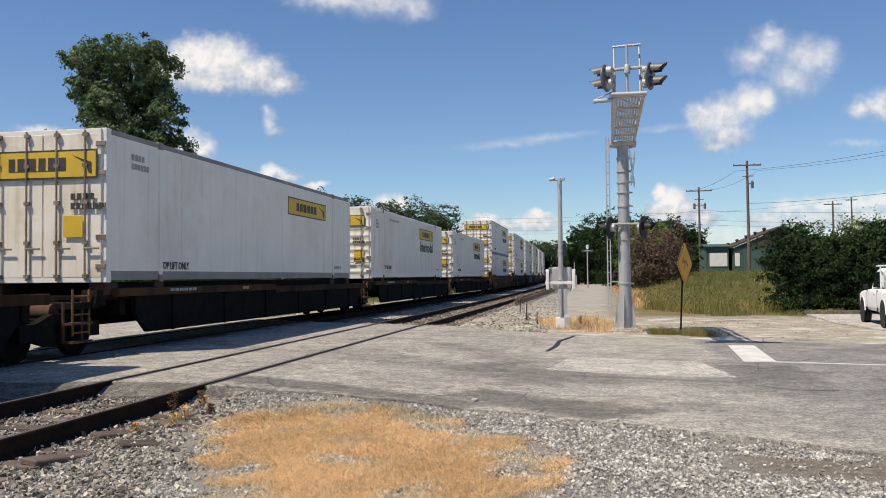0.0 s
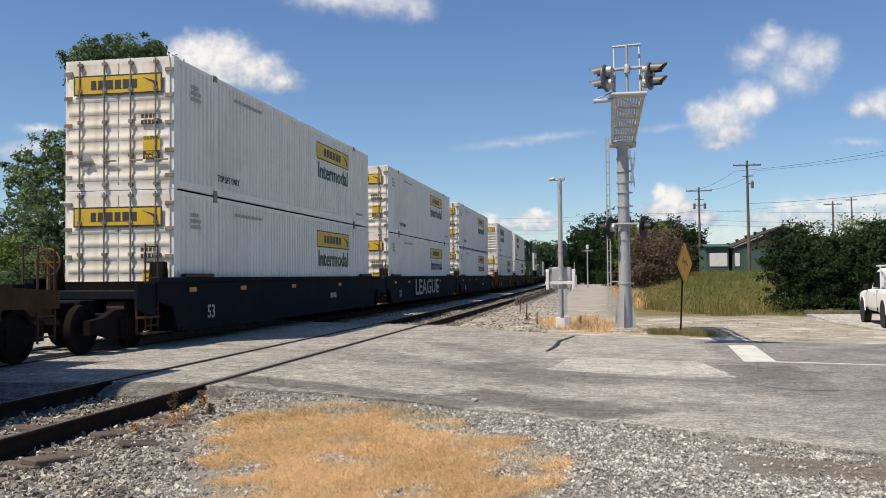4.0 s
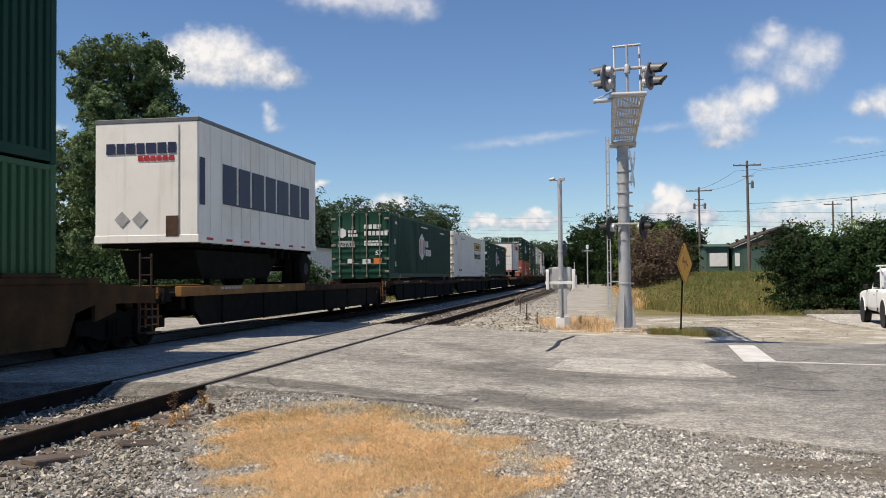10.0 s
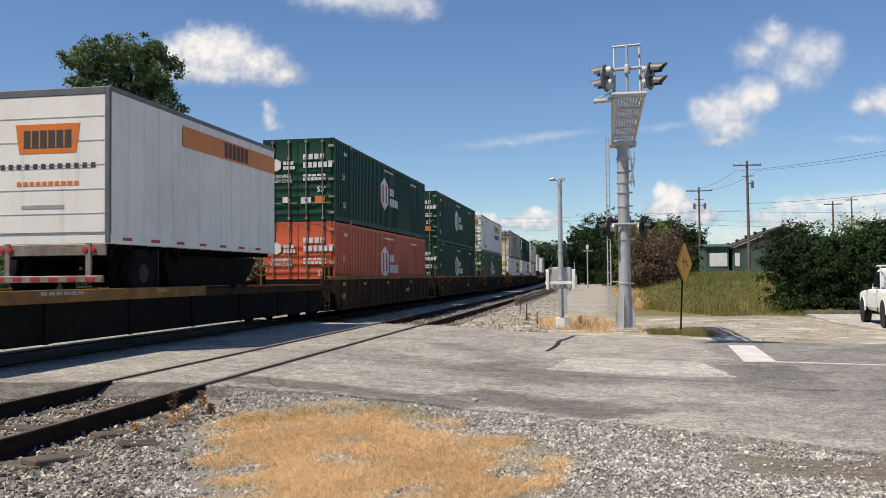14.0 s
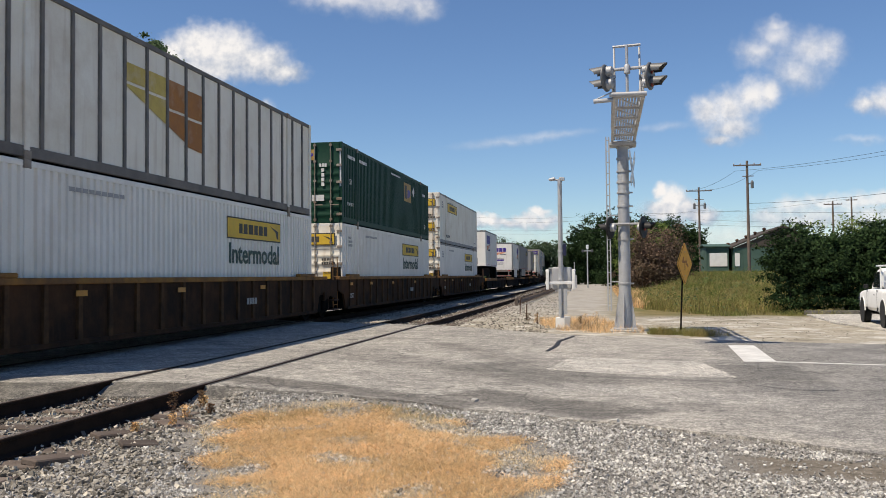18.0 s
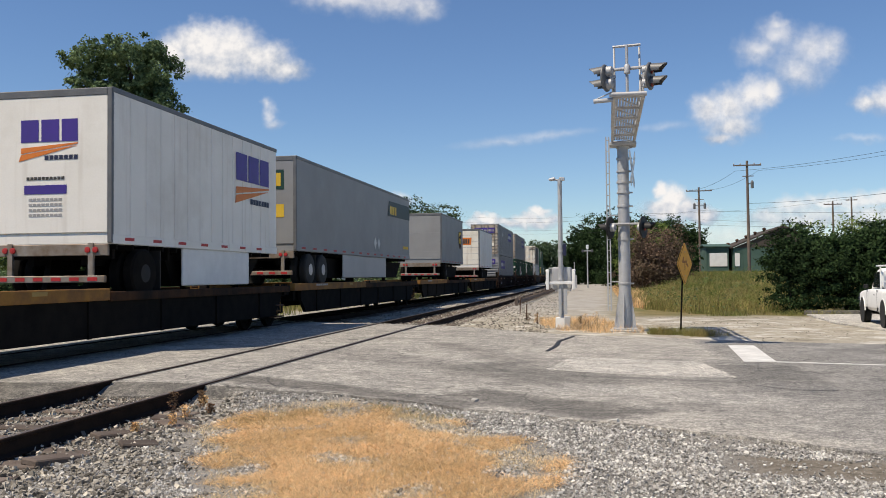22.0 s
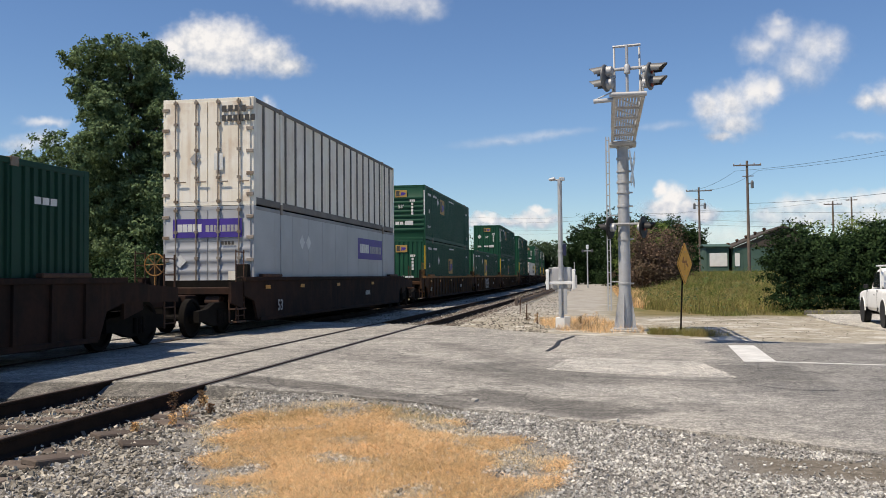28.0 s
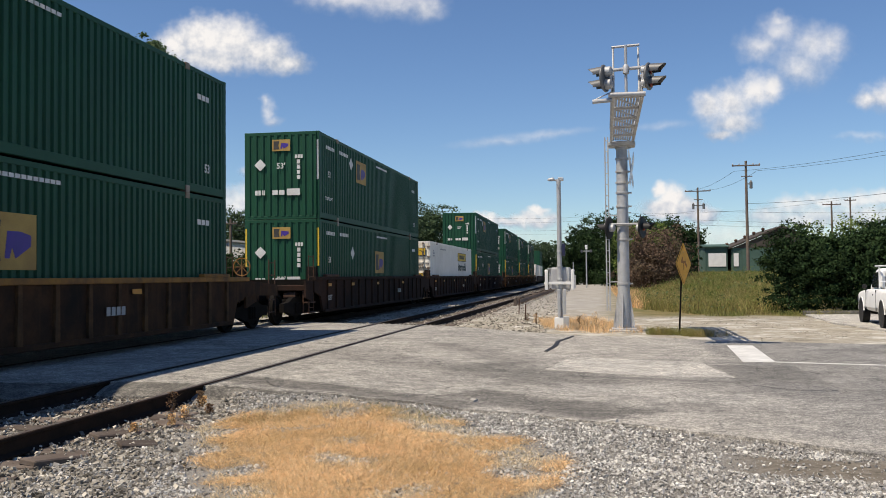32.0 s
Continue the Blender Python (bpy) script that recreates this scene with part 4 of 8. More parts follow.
def emp_box(end="front", colour="box_emerald", badge=(4.5, 1.65, 1.42, 0.84), plate=(3.8, 2.25), strips=False, big=False):
    ob, f, s = container("container", "green 53-foot container with yellow square badges", colour, "corr", end)
    square_badge(ob, f, *((-0.95, 1.3, 1.5, 1.15, "yellow") if big else (-0.3, 2.25, 0.62, 0.38)))
    if big:
        f = f.lift(0.01)
    low = 1.15 if big else 0.0
    f.poly(ob, "diamond_plate", [(-0.72, 2.0 - low), (-0.52, 1.8 - low), (-0.72, 1.6 - low), (-0.92, 1.8 - low)], M["ink_white"], "white diamond placard")
    if not big:
        f.words(ob, "53'", 0.0, 1.75 if not strips else 0.9, 0.26, M["ink_white"])
    bars(ob, "code_line", 0.48, 0.75, 2.0, 2.12, [1, 1, 1], M["ink_white"], f)
    for i in range(4):
        f.panel(ob, "code_mark", 0.55, 0.66, 1.95 - i * 0.17 - 0.13, 1.95 - i * 0.17, M["ink_white"])
    f.panel(ob, "sticker", 0.2, 0.65, 0.78, 1.0, M["ink_white"])
    for a, b in ((-0.9, -0.7), (-0.66, -0.56), (-0.3, 0.12)):
        bars(ob, "mark", a, b, 0.8, 0.96, [1, 1], M["ink_white"], f)
    g2 = Face((0, -0.006, 0), (1, 0, 0), (0, -1, 0))
    bars(ob, "code_line", 1.21, 1.27, 1.3, 2.6, [1], M["ink_white"], g2) if not strips else None
    if strips:
        for a in (-1.27, 1.2):
            g2.panel(ob, "warning_strip", a, a + 0.08, 1.35, 2.6, M["yellow"], "yellow warning strip")
    c = s.lift(0.003)
    square_badge(ob, c, *badge, "yellow" if big else "yellow_faded")
    c.poly(ob, "diamond_plate", [(plate[0], plate[1] + 0.24), (plate[0] + 0.26, plate[1]), (plate[0], plate[1] - 0.24), (plate[0] - 0.26, plate[1])], M["ink_white"])
    bars(ob, "code_line", 0.75, 1.7, 2.4, 2.52, [1] * 6, M["ink_white"], c)
    bars(ob, "code_line", 2.3, 3.4, 2.42, 2.54, [1] * 6, M["ink_white"], c)
    c.words(ob, "53", 1.1, 1.55, 0.28, M["ink_white"])
    c.words(ob, "53", 15.1, 0.62, 0.28, M["ink_white"])
    c.words(ob, "TOP LIFT", 1.05, 0.72, 0.16, M["ink_white"], "", 0.85)
    bars(ob, "mark", 7.6, 9.4, 2.58, 2.65, [1] * 12, M["ink_white"], c)
    bars(ob, "code_line", 14.6, 15.2, 2.2, 2.32, [1] * 3, M["ink_white"], c)
    return ob


def parcel_box(style="corr", end="doors", badge_at=10.2):
    ob, f, s = container("container", "grey 53-foot container with purple badges", "box_grey" if style == "corr" else "box_silver", style, end, "corr", "box_dusty" if end == "doors" and style == "corr" else "")
    for face, u0, u1, v0, v1 in ((f, -0.98, 0.98, 2.05, 2.55), (s.lift(0.003), badge_at, badge_at + 3.7, 1.65, 2.45)):
        b = face.panel(ob, "badge", u0, u1, v0, v1, M["purple"], "purple badge")
        w, h = u1 - u0, v1 - v0
        bars(b, "badge_word", u0 + 0.07 * w, u0 + 0.42 * w, v0 + 0.3 * h, v0 + 0.72 * h, [1, 1, 1, 1, 0.8], M["ink_white"], face.lift(0.004), 0.12)
        bars(b, "badge_word", u0 + 0.48 * w, u0 + 0.94 * w, v0 + 0.3 * h, v0 + 0.66 * h, [1, 0.8, 0.4, 0.5, 0.4, 1, 0.8, 0.8, 0.8], M["ink_grey"], face.lift(0.004), 0.3)
    if end == "doors":
        f.poly(ob, "diamond_plate", [(-0.78, 1.6), (-0.6, 1.42), (-0.78, 1.24), (-0.96, 1.42)], M["ink_white"])
        f.panel(ob, "sticker", 0.6, 0.9, 0.85, 1.15, M["box_cream"])
        code_marks(ob, f, 0.4, 1.85, 0.09, M["ink"], 1)
    else:
        for u, mt in ((-0.66, "red"), (-0.1, "dark_green")):
            f.poly(ob, "diamond_plate", [(u, 1.65), (u + 0.19, 1.46), (u, 1.27), (u - 0.19, 1.46)], M[mt], "hazard placard")
    c = s.lift(0.003)
    if badge_at > 8:
        for u in (3.84, 4.45):
            c.poly(ob, "diamond_plate", [(u, 2.28), (u + 0.24, 2.05), (u, 1.82), (u - 0.24, 2.05)], M["ink_white"])
    bars(ob, "code_line", 14.6, 15.3, 0.4, 0.48, [1] * 5, M["ink_grey"], c)
    bars(ob, "code_line", 2.6, 4.0, 0.42, 0.52, [1] * 8, M["ink_grey"], c)
    return ob


def ribbed_box(badge=False):
    ob, f, s = container("container", "weathered white container with outside ribs and rust stains", "box_cream", "posts", "doors", "flat", "box_stained" if badge else "box_rusty")
    code_marks(ob, f, 0.42, 2.5, 0.17, M["ink"])
    f.poly(ob, "diamond_plate", [(-0.35, 1.42), (-0.2, 1.27), (-0.35, 1.12), (-0.5, 1.27)], M["ink_grey"])
    f.panel(ob, "sticker", 0.2, 0.45, 0.95, 1.4, M["ink_white"])
    if badge:
        square_badge(ob, f, 0.5, 1.75, 0.62, 0.36)
        c = s.lift(-0.02)
        for u, lo, mid, hi, mt in ((5.0, 1.62, 1.95, 2.32, "mark_yellow"), (5.86, 1.35, 1.92, 2.34, "mark_yellow"), (6.72, 1.1, 1.72, 2.34, "mark_orange"), (7.58, 0.95, 1.68, 2.28, "mark_orange")):
            drop = 0.22 if u < 7.5 else 0.05
            c.poly(ob, "faded_mark", [(u + 0.12, lo + drop), (u + 0.83, lo), (u + 0.83, mid - 0.06), (u + 0.12, mid - 0.06)], M[mt], "faded yellow and brown mark")
            c.panel(ob, "faded_mark", u + 0.12, u + 0.83, mid, hi, M[mt], "faded yellow and brown mark")
    return ob


def smooth_reefer():
    ob, f, s = container("container", "white smooth-sided 53-foot container with rust-stained doors", "box_white", "flat", "doors", "flat", "box_rusty")
    yellow_badge(ob, f, -1.15, 1.15, CH - 0.95, CH - 0.4)
    code_marks(ob, f, 0.6, 1.55, 0.12, M["ink"])
    f.panel(ob, "sticker", 0.45, 0.85, 0.85, 1.25, M["yellow"], "yellow warning sticker")
    c = s.lift(0.003)
    yellow_badge(ob, c, 9.7, 13.3, 1.93, 2.46)
    c.words(ob, "TOP LIFT ONLY", 2.7, 0.33, 0.22, M["ink"], "", 1.3)
    code_marks(ob, c, 0.9, 2.4, 0.12, M["ink_grey"], 2)
    bars(ob, "code_line", 14.2, 15.0, 0.35, 0.45, [1] * 5, M["ink_grey"], c)
    return ob


def trailer(name, label, colour, length, nose=True, height=2.86, rear_colour=None, ribs=True):
    """A road trailer. Near end at y = 0, floor at z = 0. nose: the blind front is the near end."""
    ob = thing(name, label, "trailer")
    W = 2.59
    rc = rear_colour or colour
    s = Geo()
    s.box(-W / 2, W / 2, 0.0, length, 0.0, height, 0.03)
    part("body", s, M[colour], ob)
    s = Geo()
    s.box(-W / 2 - 0.012, W / 2 + 0.012, -0.012, length + 0.012, height - 0.09, height + 0.012, 0.012)
    part("roof_rail", s, M["lamp_grey"], ob, "grey metal roof rail")
    s = Geo()
    s.box(-W / 2 - 0.012, W / 2 + 0.012, -0.012, length + 0.012, -0.02, 0.16, 0.01)
    part("bottom_rail", s, M[colour], ob)
    if ribs:
        y = 0.6
        while y < length - 0.3:
            s = Geo()
            s.box(W / 2 - 0.01, W / 2 + 0.014, y, y + 0.05, 0.16, height - 0.09, 0.004)
            part("side_seam", s, M[colour], ob)
            y += 0.61
    for i in range(int(length / 1.1)):
        s = Geo()
        s.box(W / 2 + 0.012, W / 2 + 0.016, 0.4 + i * 1.1, 0.75 + i * 1.1, 0.05, 0.11)
        part("reflector", s, M["red"], ob)
    far, near = length - 0.02, 0.02
    rear = far if nose else near
    f = Face((0, -0.014, 0), (1, 0, 0), (0, -1, 0))
    if not nose:
        d = Geo()
        d.box(-W / 2 + 0.1, W / 2 - 0.1, -0.035, 0.0, 0.2, height - 0.14, 0.006)
        door = part("rear_door", d, M[rc], ob)
        fr = Geo()
        for x in (-W / 2, W / 2 - 0.1):
            fr.box(x, x + 0.1, -0.045, 0.03, 0.0, height, 0.01)
        fr.box(-W / 2 + 0.1, W / 2 - 0.1, -0.045, 0.03, height - 0.14, height, 0.01)
        part("door_frame", fr, M["lamp_grey"], ob)
        b = Geo()
        b.box(-1.15, 1.15, -0.05, 0.03, -0.75, -0.62, 0.01)
        for x in (-0.85, 0.85):
            b.box(x - 0.05, x + 0.05, -0.04, 0.02, -0.62, 0.0)
        part("rear_bumper", b, M["rod"], ob)
        for i in range(6):
            s = Geo()
            s.box(-1.1 + i * 0.38, -0.9 + i * 0.38, -0.056, -0.052, -0.72, -0.65)
            part("reflector", s, M["red"], ob)
        f = f.lift(0.024)
        for sx in (-1, 1):
            for k in range(2):
                s = Geo()
                s.lathe((sx * (0.95 - k * 0.16), -0.03, -0.13), (0, -1, 0), [(0, 0.06), (0.025, 0.055), (0.03, 0.03)], 12)
                part("tail_lamp", s, M["red"], ob, "red tail lamp")
            s = Geo()
            s.box(sx * 0.95 - 0.32, sx * 0.95 + 0.32, 1.85, 1.88, -1.0, -0.1)
            part("mud_flap", s, M["rubber"], ob)
        s = Geo()
        s.box(-1.2, 1.2, -0.02, 0.04, -0.24, -0.02, 0.01)
        part("rear_sill", s, M["rod"], ob)
    s = Geo()
    y_in = 0.2 if not nose else length - 3.2
    for x in (-0.62, 0.5):
        s.box(x, x + 0.12, y_in, y_in + 3.0, -0.42, -0.02)
    for k in range(6):
        s.box(-1.1, 1.1, y_in + 0.1 + k * 0.55, y_in + 0.2 + k * 0.55, -0.3, -0.02)
    part("under_frame", s, M["under"], ob)
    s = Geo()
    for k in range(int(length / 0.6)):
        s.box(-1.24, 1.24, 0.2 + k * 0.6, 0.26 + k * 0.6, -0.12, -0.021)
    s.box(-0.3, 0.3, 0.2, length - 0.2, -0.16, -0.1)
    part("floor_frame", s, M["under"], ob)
    # dark block added below the floor; its near-black stands in for shade
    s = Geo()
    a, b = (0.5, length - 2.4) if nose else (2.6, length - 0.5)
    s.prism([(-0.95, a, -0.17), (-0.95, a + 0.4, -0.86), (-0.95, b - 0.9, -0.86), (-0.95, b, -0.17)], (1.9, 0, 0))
    part("under_shade", s, M["under"], ob)
    # axle with wheels
    ay = rear + (-1.1 if nose else 1.1)
    axle_ys = [ay] if length < 10 else [ay, ay + (-1.3 if nose else 1.3)]
    for y in axle_ys:
        for sx in (-1, 1):
            for k in (0.0, 0.3):
                w = Geo()
                w.lathe((sx * (1.22 - k) - 0.13, y, -0.58), (1, 0, 0), [(0.0, 0.28), (0.02, 0.46), (0.06, 0.5), (0.2, 0.5), (0.24, 0.46), (0.26, 0.28)], 20)
                # short trailers: shaded wheels, the shade put into darker tyre and rim colours
                wheel = part("tyre", w, M["rubber" if length > 10 else "under"], ob)
                h = Geo()
                h.lathe((sx * (1.22 - k) - 0.14, y, -0.58), (1, 0, 0), [(0.0, 0.1), (0.02, 0.27), (0.26, 0.27), (0.28, 0.1)], 16)
                part("rim", h, M["alu" if length > 10 else "rubber"], wheel)
        x = Geo()
        x.tube((-1.2, y, -0.58), (1.2, y, -0.58), 0.07)
        x.box(-0.5, -0.4, y - 0.5, y + 0.5, -0.5, -0.02)
        x.box(0.4, 0.5, y - 0.5, y + 0.5, -0.5, -0.02)
        part("axle", x, M["under"], ob)
    ly = (1.6 if nose else length - 1.6) if length < 10 else (3.0 if nose else length - 3.0)
    for sx in (-0.75, 0.75):
        g2 = Geo()
        g2.box(sx - 0.06, sx + 0.06, ly - 0.06, ly + 0.06, -0.97, 0.0, 0.01)
        g2.box(sx - 0.12, sx + 0.12, ly - 0.12, ly + 0.12, -1.0, -0.97)
        part("landing_leg", g2, M["under"], ob)
    return ob, f, Face((W / 2 + 0.015, 0, 0), (0, 1, 0), (1, 0, 0))


# ---- railcars ----
def bogie(ob, y):
    """A two-axle truck under the coupling."""
    for sx in (-1, 1):
        s = Geo()
        x0, x1 = sorted((sx * 0.98, sx * 1.12))
        pts = [(x0, y - 1.15, 0.36), (x0, y - 1.15, 0.62), (x0, y - 0.7, 0.66), (x0, y - 0.3, 0.8), (x0, y + 0.3, 0.8), (x0, y + 0.7, 0.66), (x0, y + 1.15, 0.62), (x0, y + 1.15, 0.36), (x0, y + 0.8, 0.36), (x0, y + 0.35, 0.24), (x0, y - 0.35, 0.24), (x0, y - 0.8, 0.36)]
        s.prism(pts, (x1 - x0, 0, 0))
        for k in (-0.14, 0.0, 0.14):
            s.tube((sx * 1.14, y + k, 0.3), (sx * 1.14, y + k, 0.62), 0.055, n=8)
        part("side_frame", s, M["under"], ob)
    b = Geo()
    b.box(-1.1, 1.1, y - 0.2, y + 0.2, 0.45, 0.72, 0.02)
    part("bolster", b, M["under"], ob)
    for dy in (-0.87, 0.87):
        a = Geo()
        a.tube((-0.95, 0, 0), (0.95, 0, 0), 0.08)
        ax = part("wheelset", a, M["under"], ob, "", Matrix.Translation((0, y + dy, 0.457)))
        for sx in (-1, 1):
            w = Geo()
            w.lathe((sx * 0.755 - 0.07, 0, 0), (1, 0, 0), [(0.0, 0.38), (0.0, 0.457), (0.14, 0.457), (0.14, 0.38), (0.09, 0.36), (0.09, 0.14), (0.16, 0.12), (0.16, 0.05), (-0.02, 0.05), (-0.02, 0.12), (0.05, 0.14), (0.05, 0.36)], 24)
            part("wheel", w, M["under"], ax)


def coupling(ob, y, tall=1.75):
    """Drawbar, hoses and brake gear at a car's near end."""
    g2 = Geo()
    g2.box(-0.2, 0.2, y - 1.5, y + 0.6, 0.68, 0.96, 0.03)
    part("drawbar", g2, M["under"], ob)
    for sx in (-0.55, 0.55):
        h = Geo()
        prev = None
        for k in range(9):
            t = k / 8
            q = (sx + 0.1 * math.sin(3.1 * t), y - 1.2 + 1.6 * t, 0.75 - 0.3 * math.sin(math.pi * t))
            if prev:
                h.tube(prev, q, 0.03, n=6)
            prev = q
        part("air_hose", h, M["rubber"], ob)
    b = Geo()
    b.lathe((0.55, y - 0.1, 0.82), (1, 0, 0), [(0, 0.08), (0.02, 0.15), (0.4, 0.15), (0.42, 0.08)], 14)
    part("brake_cylinder", b, M["rusty"], ob)
    for sx in (-1, 1):
        st_ = Geo()
        lo, hi = sorted((sx * 1.2, sx * 1.42))
        for z in (0.28, 0.6):
            st_.box(lo, hi, y - 0.25, y + 0.35, z, z + 0.04)
        st_.box(lo, lo + 0.03, y - 0.25, y - 0.2, 0.28, 1.0)
        st_.box(lo, lo + 0.03, y + 0.3, y + 0.35, 0.28, 1.0)
        part("side_step", st_, M["rusty"], ob)
        pl = Geo()
        lo, hi = sorted((sx * 1.05, sx * 1.36))
        pl.prism([(lo, y + 0.5, 0.9), (lo, y + 0.9, 0.9), (lo, y + 0.75, tall), (lo, y + 0.6, tall)], (hi - lo, 0, 0))
        part("end_bracket", pl, M["under"], ob)


def well_car(colour, ribs, top_colour=None, words=""):
    ob = thing("well_car", "dirty steel well car of an articulated freight train", "railcar")
    z0, z1, xo = 0.30, 1.33, 1.44
    for sx in (-1, 1):
        s = Geo()
        lo, hi = sorted((sx * xo, sx * (xo - 0.07)))
        pts = [(lo, -1.0, 0.95), (lo, -1.0, z1), (lo, CL + 1.0, z1), (lo, CL + 1.0, 0.95), (lo, CL + 0.35, 0.8), (lo, CL + 0.1, z0), (lo, -0.1, z0), (lo, -0.35, 0.8)]
        s.prism(pts, (hi - lo, 0, 0))
        side = part("side_sill", s, M[colour], ob)
        t = Geo()
        lo, hi = sorted((sx * (xo + 0.05), sx * (xo - 0.09)))
        t.box(lo, hi, -1.0, CL + 1.0, z1 - 0.02, z1 + 0.09, 0.012)
        part("top_chord", t, M[top_colour or colour], side)
        t = Geo()
        t.box(lo, hi, 0.0, CL, z0 - 0.04, z0 + 0.06, 0.012)
        part("bottom_chord", t, M[colour], side)
        if ribs:
            for i in range(17):
                y = 0.35 + i * (CL - 0.7) / 16
                r = Geo()
                lo, hi = sorted((sx * xo, sx * (xo + 0.055)))
                r.prism([(lo, y - 0.07, z0 + 0.05), (lo, y - 0.05, z1 - 0.02), (lo, y + 0.05, z1 - 0.02), (lo, y + 0.07, z0 + 0.05)], (hi - lo, 0, 0))
                part("rib", r, M["car_rib" if colour == "car_brown" else colour], side)
        for y in (0.9, CL - 0.9):
            p2 = Geo()
            lo, hi = sorted((sx * (xo + 0.05), sx * (xo - 0.1)))
            p2.box(lo, hi, y - 0.7, y + 0.7, z1 + 0.085, z1 + 0.17, 0.02)
            part("guide", p2, M[top_colour or "rusty"], side)
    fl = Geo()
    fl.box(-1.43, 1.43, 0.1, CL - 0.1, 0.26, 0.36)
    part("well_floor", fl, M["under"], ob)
    for y0, y1 in ((-2.0, -0.15), (CL + 0.15, CL + 1.8)):
        e = Geo()
        e.box(-1.38, 1.38, y0 + 0.5 if y0 < 0 else y0, y1 if y0 < 0 else y1 - 0.5, 0.98, 1.16, 0.02)
        e.box(-0.35, 0.35, y0, y1, 0.72, 0.98, 0.02)
        part("end_platform", e, M[colour], ob)
    # end walls of the well and the skirts over the shared trucks
    for y in (-0.14, CL + 0.08):
        e = Geo()
        e.box(-1.36, 1.36, y, y + 0.06, 0.3, 1.34, 0.01)
        part("well_end", e, M["under"], ob)
    for y0, y1, zz in ((-1.72, -1.0, -1), (CL + 1.0, CL + 1.7, 1)):
        for sx in (-1, 1):
            e = Geo()
            lo, hi = sorted((sx * 1.4, sx * 1.33))
            a, b = (0.78, 0.62) if zz < 0 else (0.62, 0.78)
            e.prism([(lo, y0, a), (lo, y0, 1.3), (lo, y1, 1.3), (lo, y1, b)], (hi - lo, 0, 0))
            part("end_skirt", e, M[colour], ob)
    # end ladder, handrails, brake wheel
    for sx in (-1, 1):
        h = Geo()
        x = sx * 1.36
        for y in (-1.35, -0.85):
            h.tube((x, y, 0.35), (x, y, 2.1), 0.018, n=6)
        for k in range(6):
            z = 0.45 + k * 0.32
            h.tube((x, -1.35, z), (x, -0.85, z), 0.014, n=6)
        part("ladder", h, M["car_yellow"] if top_colour == "car_yellow" and sx > 0 else M["rusty"], ob)
    w = Geo()
    for k in range(20):
        a0, a1 = 2 * math.pi * k / 20, 2 * math.pi * (k + 1) / 20
        w.tube((-0.9 + 0.28 * math.cos(a0), -1.2, 1.75 + 0.28 * math.sin(a0)), (-0.9 + 0.28 * math.cos(a1), -1.2, 1.75 + 0.28 * math.sin(a1)), 0.018, n=5)
    for k in range(4):
        a0 = math.pi * k / 4
        w.tube((-0.9 - 0.28 * math.cos(a0), -1.2, 1.75 - 0.28 * math.sin(a0)), (-0.9 + 0.28 * math.cos(a0), -1.2, 1.75 + 0.28 * math.sin(a0)), 0.012, n=5)
    w.tube((-0.9, -1.18, 1.0), (-0.9, -1.18, 1.75), 0.03, n=6)
    part("brake_wheel", w, M["car_yellow"], ob)
    bogie(ob, -1.75)
    coupling(ob, -1.2)
    f = Face((xo + 0.058, 0, 0), (0, 1, 0), (1, 0, 0))
    for u in (0.3, 3.1, 6.8, 11.4):
        f.panel(ob, "reflector", u, u + 0.34, 1.1, 1.2, M["reflector"], "orange reflector")
    if not ribs:
        f.words(ob, "53", 1.4, 0.62, 0.42, M["ink_grey"])
    if ribs:
        f.words(ob, "125T", 0.45, 0.72, 0.24, M["ink_grey"])
    code_marks(ob, f, 10.5, 0.72, 0.16, M["ink_grey"], 1)
    if words:
        if words == "scrawl":
            for u, pts in ((5.0, ((0, 1), (0.2, 0.95), (0.3, 0.4), (0.42, 1), (0.6, 0.9), (0.38, 0), (0.2, 0.05))),
                           (5.65, ((0, 0), (0.05, 0.95), (0.5, 0.9), (0.48, 0.72), (0.22, 0.74), (0.24, 0.58), (0.44, 0.55), (0.42, 0.4), (0.22, 0.42), (0.2, 0.2), (0.5, 0.18), (0.5, 0))),
                           (6.2, ((0.02, 0.5), (0.1, 0.95), (0.5, 1), (0.52, 0.8), (0.25, 0.78), (0.26, 0.62), (0.5, 0.5), (0.48, 0.1), (0.05, 0), (0.04, 0.2), (0.28, 0.25), (0.26, 0.42))),
                           (6.8, ((0, 0), (0.02, 1), (0.2, 1), (0.22, 0.6), (0.42, 0.6), (0.42, 0.98), (0.6, 0.95), (0.56, 0.05), (0.4, 0.05), (0.4, 0.42), (0.2, 0.42), (0.18, 0)))):
                f.poly(ob, "graffiti_stroke", [(u + x, 0.42 + 0.78 * z) for x, z in pts], M["ink_grey"], "white graffiti")
        else:
            f.words(ob, words, 7.8, 0.84, 1.05, M["ink_grey"], "large silver graffiti letters", 6.2)
    return ob


